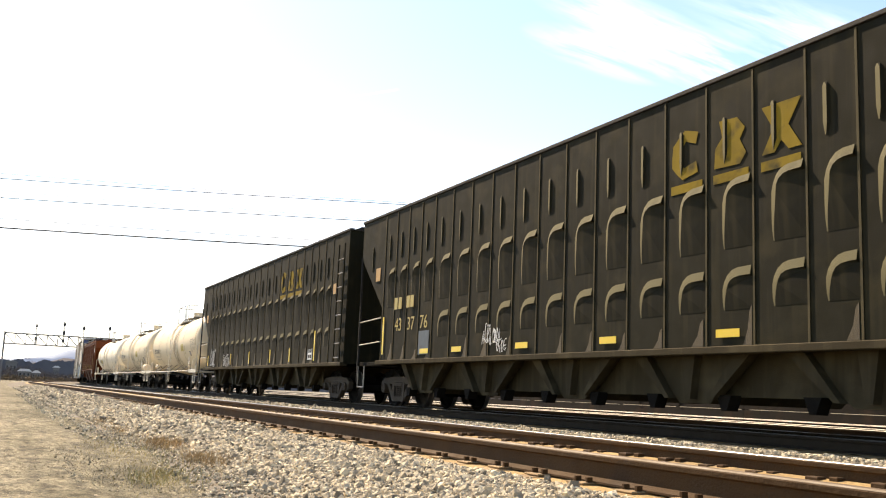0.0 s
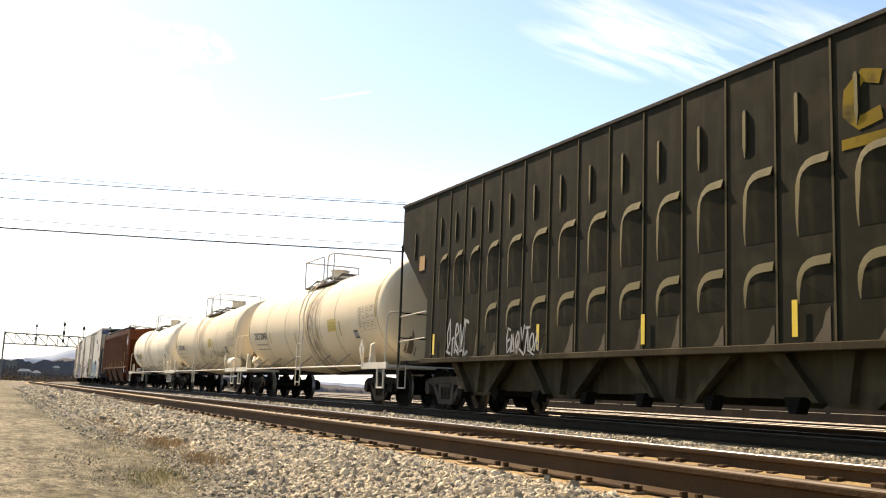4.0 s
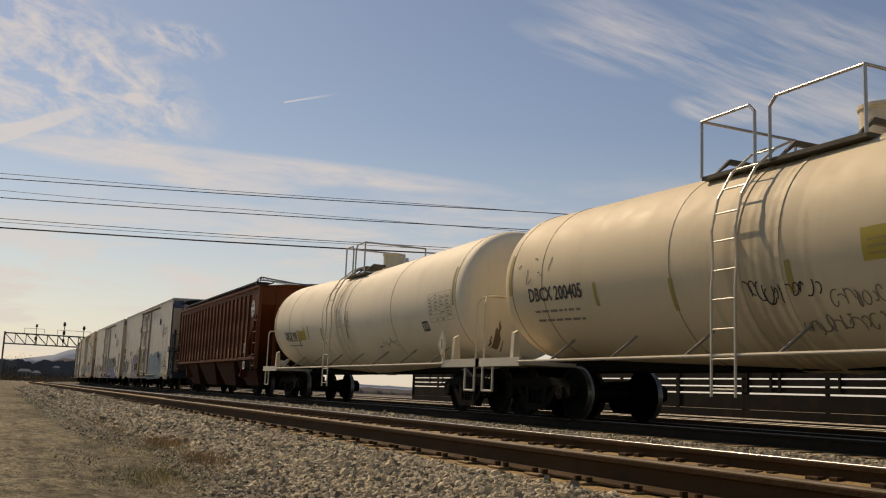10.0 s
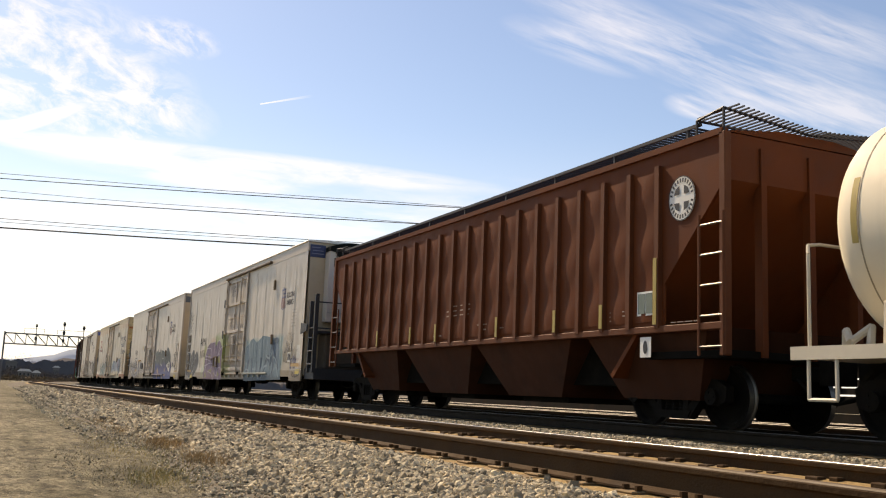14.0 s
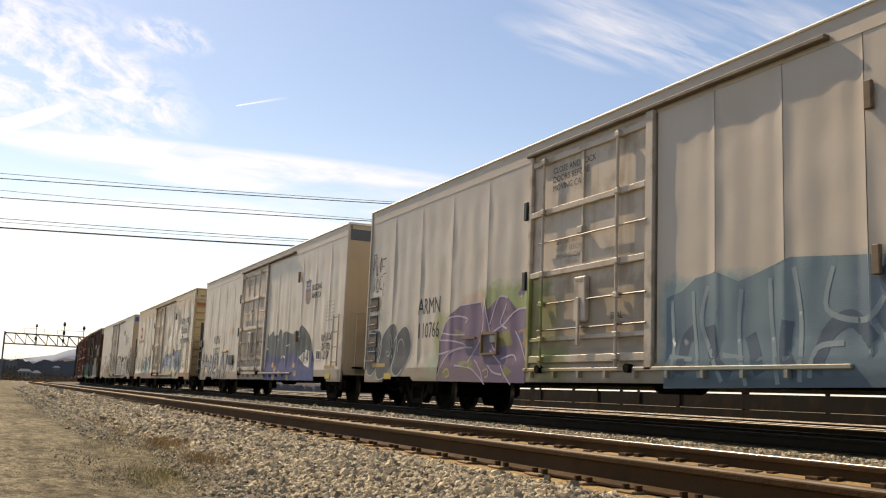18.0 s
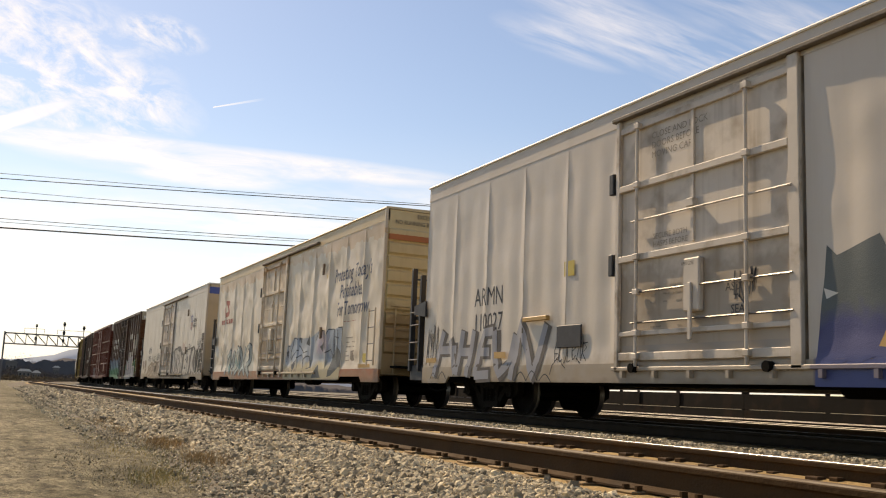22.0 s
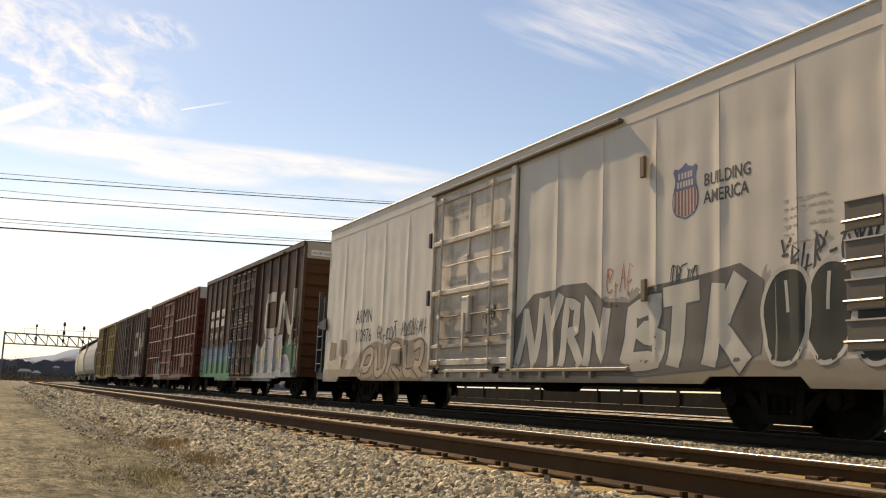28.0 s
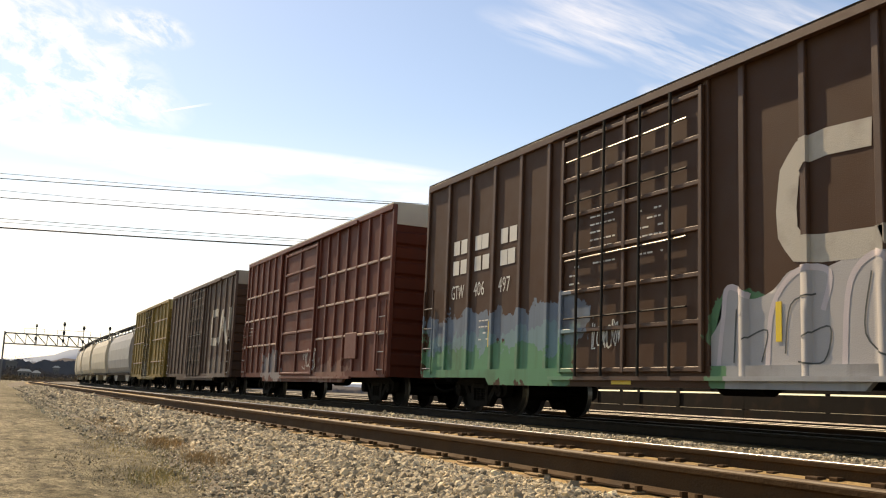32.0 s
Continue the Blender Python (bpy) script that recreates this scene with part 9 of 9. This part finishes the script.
def fence(x0, x1):
    c = tagged(new("fence"), "dark brown slatted timber fence along the yard", "fence", "yard fence")
    c.location = ((x0 + x1) / 2, 29.6, -0.37)
    h = (x1 - x0) / 2
    for z0, z1 in ((0.0, 0.62), (0.64, 1.29), (1.36, 1.6), (1.66, 1.92), (1.98, 3.0)):
        part("board", box(bmesh.new(), -h, h, -0.02, 0.02, z0, z1), M_FENCE, c)
    rnd = random.Random(int(x0))
    k = -h + 0.2
    while k < h:
        w = rnd.uniform(0.04, 0.09)
        part("batten", box(bmesh.new(), k - w, k + w, -0.07, -0.02, 1.42 if rnd.random() < 0.75 else 0.7, 3.0), M_FENCE, c)
        k += rnd.choice((0.5, 0.9, 1.4, 2.2, 3.1))
    for k in (-h + 0.1, -h / 2, 0.0, h / 2, h - 0.1):
        part("post", box(bmesh.new(), k - 0.08, k + 0.08, 0.02, 0.12, 0.0, 3.0), M_FENCE, c)


for a_, b_ in ((-13.98, 4.0), (-32.0, -14.0), (-50.02, -32.02), (-68.04, -50.04)):
    fence(a_, b_)
# ---------------------------------------------------------------- dry weeds at the road's edge
M_WEED = mat("dry_weed", (0.33, 0.22, 0.095), 0.9, vary=0.3, scale=20, bump=0, isl=0.4)


def weeds(name, cx, cy, rx, ry, count, hgt, seed, material, label):
    rng = np.random.default_rng(seed)
    verts, faces = [], []
    for i in range(count):
        x, y = cx + rng.normal() * rx, cy + rng.normal() * ry
        z0 = -0.37 if y < 1.0 else -0.37 + 0.09 * (y - 0.9)
        a = rng.uniform(0, 2 * math.pi)
        h = hgt * rng.uniform(0.35, 1.0)
        lean = rng.normal(size=2) * h * 0.5
        w = rng.uniform(0.0012, 0.0028)
        b = len(verts)
        dx, dy = math.cos(a) * w, math.sin(a) * w
        verts += [(x - dx, y - dy, z0), (x + dx, y + dy, z0), (x + lean[0] * 0.5 + dx, y + lean[1] * 0.5 + dy, z0 + h * 0.6), (x + lean[0] * 0.5 - dx, y + lean[1] * 0.5 - dy, z0 + h * 0.6), (x + lean[0], y + lean[1], z0 + h)]
        faces += [(b, b + 1, b + 2, b + 3), (b + 3, b + 2, b + 4)]
    me = bpy.data.meshes.new(name)
    me.from_pydata(verts, [], faces)
    me.materials.append(material)
    return tagged(new(name, me), label, "weeds", kind="stuff")


M_MOSS = mat("yellow_green_grass", (0.38, 0.30, 0.11), 0.9, vary=0.3, scale=20, bump=0, isl=0.4)
weeds("dry_weeds", -8.2, 1.7, 0.35, 0.1, 500, 0.07, 1, M_WEED, "reddish dry weed tuft at the ballast edge")
weeds("dry_weeds", -10.2, 1.7, 0.4, 0.1, 600, 0.08, 2, M_WEED, "reddish dry weed tuft at the ballast edge")
weeds("dry_weeds", -14.5, 1.6, 2.0, 0.12, 700, 0.05, 3, M_WEED, "thin dry weeds along the ballast edge")
weeds("grass_patch", -7.2, 1.15, 0.35, 0.12, 700, 0.04, 4, M_MOSS, "low yellowish grass patch at the road's edge")
weeds("grass_patch", -9.6, 1.3, 1.6, 0.18, 900, 0.035, 5, M_MOSS, "thin yellowish grass at the road's edge")

# ---------------------------------------------------------------- clouds
VIEW = look(EYE, AIM, 2.40).to_quaternion()
CLOUD_D = 3000.0
PX = CLOUD_D / 1680.0


def cloud_material():
    m = bpy.data.materials.new("thin_cloud")
    m.use_nodes = True
    t = m.node_tree
    n, l = t.nodes, t.links
    n.remove(n["Principled BSDF"])
    co = n.new("ShaderNodeTexCoord")
    sep = n.new("ShaderNodeSeparateXYZ")
    l.new(co.outputs["Object"], sep.inputs[0])

    def calc(op, a, b=0.0, c=None, clamp=False):
        x = n.new("ShaderNodeMath")
        x.operation, x.use_clamp = op, clamp
        for i, v in enumerate((a, b) if c is None else (a, b, c)):
            if isinstance(v, (int, float)):
                x.inputs[i].default_value = v
            else:
                l.new(v, x.inputs[i])
        return x.outputs[0]

    X = calc("MULTIPLY_ADD", sep.outputs[0], 1 / PX, 784.0)
    Y = calc("MULTIPLY_ADD", sep.outputs[1], -1 / PX, 441.0)

    def noise_of(sx, sy, rot, detail=8.0, rough=0.6, dist=0.6):
        mp = n.new("ShaderNodeMapping")
        mp.inputs["Rotation"].default_value = (0, 0, radians(rot))
        l.new(co.outputs["Object"], mp.inputs[0])
        wide = n.new("ShaderNodeMapping")
        wide.inputs["Scale"].default_value = (1 / (PX * sx), 1 / (PX * sy), 1)
        l.new(mp.outputs[0], wide.inputs[0])
        x = n.new("ShaderNodeTexNoise")
        x.inputs["Scale"].default_value, x.inputs["Detail"].default_value, x.inputs["Roughness"].default_value, x.inputs["Distortion"].default_value = 1.0, detail, rough, dist
        l.new(wide.outputs[0], x.inputs["Vector"])
        return x.outputs["Fac"]

    def blob(cx, cy, rx, ry, rot=0.0):
        """1 in the middle of an ellipse, falling to 0 at its rim."""
        c, s = math.cos(radians(rot)), math.sin(radians(rot))
        dx, dy = calc("SUBTRACT", X, cx), calc("SUBTRACT", Y, cy)
        u = calc("ADD", calc("MULTIPLY", dx, c / rx), calc("MULTIPLY", dy, s / rx))
        v = calc("ADD", calc("MULTIPLY", dx, -s / ry), calc("MULTIPLY", dy, c / ry))
        r = calc("SQRT", calc("ADD", calc("MULTIPLY", u, u), calc("MULTIPLY", v, v)))
        return calc("SUBTRACT", 1.0, r, clamp=True)

    puff, wisp, veil = noise_of(95, 48, 24, 10, 0.66, 0.35), noise_of(210, 46, 8, 9, 0.66, 0.4), noise_of(300, 52, 3, 9, 0.64, 0.35)
    a = calc("ADD", blob(110, 115, 300, 150, 20), blob(215, 195, 220, 75, 12))
    a = calc("ADD", a, calc("MULTIPLY", blob(345, 80, 90, 36, 15), 1.1))
    a = calc("ADD", a, calc("MULTIPLY", blob(-40, 170, 240, 70, 0), 0.6))
    a = calc("MULTIPLY", calc("MULTIPLY_ADD", puff, 5.4, -2.25, True), calc("MULTIPLY", a, 1.75, clamp=True))
    b = calc("ADD", blob(330, 300, 330, 44, 9), calc("MULTIPLY", blob(560, 312, 480, 26, 6.5), 1.0))
    b = calc("ADD", b, calc("MULTIPLY", blob(160, 268, 260, 20, 6), 0.8))
    b = calc("ADD", b, calc("MULTIPLY", blob(440, 330, 160, 30, 4), 0.7))
    b = calc("MULTIPLY", calc("MULTIPLY_ADD", wisp, 3.0, -0.75, True), calc("MULTIPLY", b, 1.75, clamp=True))
    g = calc("ADD", blob(95, 228, 125, 17, -17), calc("MULTIPLY", blob(25, 246, 60, 22, -10), 1.2))
    b = calc("MAXIMUM", b, calc("MULTIPLY", calc("MULTIPLY_ADD", puff, 2.4, -0.2, True), calc("MULTIPLY", g, 2.4, clamp=True)))
    d = calc("ADD", blob(1200, 90, 330, 62, 26), blob(1450, 190, 330, 100, 20))
    d = calc("ADD", d, calc("MULTIPLY", blob(1290, 205, 85, 30, 8), 1.6))
    d = calc("ADD", d, calc("MULTIPLY", blob(1060, 95, 150, 40, 18), 0.8))
    d = calc("ADD", d, calc("MULTIPLY", blob(1480, 70, 300, 60, 15), 0.7))
    d = calc("MULTIPLY", calc("MULTIPLY_ADD", noise_of(260, 34, 21, 9, 0.62, 0.3), 3.8, -1.4, True), calc("MULTIPLY", d, 1.5, clamp=True))
    low = calc("MULTIPLY_ADD", Y, 1 / 260.0, -1.16, True)
    e = calc("MULTIPLY", calc("MULTIPLY_ADD", veil, 4.6, -1.75, True), calc("MULTIPLY", low, 1.9, clamp=True))
    haze = calc("MULTIPLY", calc("POWER", calc("MULTIPLY_ADD", Y, 1 / 420.0, -0.55, True), 1.6), 0.66)
    al = calc("MAXIMUM", calc("MAXIMUM", calc("MULTIPLY", a, 0.8), calc("MULTIPLY", b, 0.78)), calc("MULTIPLY", d, 0.5))
    al = calc("MAXIMUM", calc("MAXIMUM", al, calc("MULTIPLY", e, 0.85)), haze)
    em = n.new("ShaderNodeEmission")
    em.inputs[0].default_value, em.inputs[1].default_value = (0.93, 0.945, 1.0, 1), 0.93
    tr = n.new("ShaderNodeBsdfTransparent")
    mx = n.new("ShaderNodeMixShader")
    l.new(calc("MULTIPLY", al, 0.95, clamp=True), mx.inputs[0])
    l.new(tr.outputs[0], mx.inputs[1])
    l.new(em.outputs[0], mx.inputs[2])
    l.new(mx.outputs[0], n["Material Output"].inputs[0])
    return m


def sky_sheet(name, x0, x1, y0, y1, material, label):
    bm = bmesh.new()
    v = [bm.verts.new(((x - 784) * PX, (441 - y) * PX, 0)) for x, y in ((x0, y1), (x1, y1), (x1, y0), (x0, y0))]
    bm.faces.new(v)
    ob = tagged(part(name, bm, material), label, "cloud", kind="structure")
    return ob


CLOUDS = sky_sheet("backdrop_cloud", -900, 2300, -500, 720, cloud_material(), "thin white streaks of high cloud")


def contrail():
    m = bpy.data.materials.new("vapour_trail")
    m.use_nodes = True
    t = m.node_tree
    n, l = t.nodes, t.links
    n.remove(n["Principled BSDF"])
    co = n.new("ShaderNodeTexCoord")
    sep = n.new("ShaderNodeSeparateXYZ")
    l.new(co.outputs["Generated"], sep.inputs[0])
    f = n.new("ShaderNodeMath")
    f.operation, f.use_clamp = "MULTIPLY_ADD", True
    f.inputs[1].default_value, f.inputs[2].default_value = -0.7, 0.65
    l.new(sep.outputs[0], f.inputs[0])
    em = n.new("ShaderNodeEmission")
    em.inputs[0].default_value = (1, 0.98, 0.95, 1)
    tr = n.new("ShaderNodeBsdfTransparent")
    mx = n.new("ShaderNodeMixShader")
    l.new(f.outputs[0], mx.inputs[0])
    l.new(tr.outputs[0], mx.inputs[1])
    l.new(em.outputs[0], mx.inputs[2])
    l.new(mx.outputs[0], n["Material Output"].inputs[0])
    bm = bmesh.new()
    w = PX * 2.2
    v = [bm.verts.new(p) for p in ((0, -w * 0.35, 0), (100 * PX, 16 * PX - w * 1.2, 0), (100 * PX, 16 * PX + w * 1.2, 0), (0, w * 0.5, 0))]
    bm.faces.new(v)
    ob = tagged(part("vapour_trail", bm, m), "short white vapour trail of a passing aircraft", "vapour trail")
    return ob


TRAIL = contrail()
# ---------------------------------------------------------------- how the train runs
def run_of(t):
    """Metres that the train has gone along its track at t seconds."""
    u = (t - 16) / 16
    return 100.463 * u + 0.547 * u ** 2 - 3.739 * u ** 3 + 0.232 * u ** 4 + 2.109 * u ** 5


def motions():
    for ob, s in CARS:
        rows = []
        for k in range(33):
            p, a = along(s + run_of(k), TRAIN_Y)
            rows.append((float(k), Matrix.Translation(p) @ Matrix.Rotation(a, 4, "Z")))
        walk(ob, rows)
    for w, dx in WHEELS:
        rows = []
        for k in range(0, 322):
            t = min(32.0, k * 0.1)
            turn = (run_of(t) - run_of(0)) / WHEEL_R
            rows.append((t, Matrix.Translation((dx, 0, WHEEL_R + 0.003)) @ Matrix.Rotation(turn, 4, "Y")))
            if t >= 32.0:
                break
        walk(w, rows)

    for ob, dist, pts in ((CLOUDS, CLOUD_D, ((0.0, 0, 0), (32.0, -82, 30))), (TRAIL, CLOUD_D - 20, ((0.0, 615 - 784, 441 - 173), (6.0, 547 - 784, 441 - 178), (13.0, 471 - 784, 441 - 184), (23.0, 367 - 784, 441 - 191), (32.0, 285 - 784, 441 - 198)))):
        centre = EYE + (AIM - EYE).normalized() * dist
        k = dist / 1680.0
        walk(ob, [(t, Matrix.LocRotScale(centre + VIEW @ Vector((x * k, y * k, 0)), VIEW, None)) for t, x, y in pts])


motions()
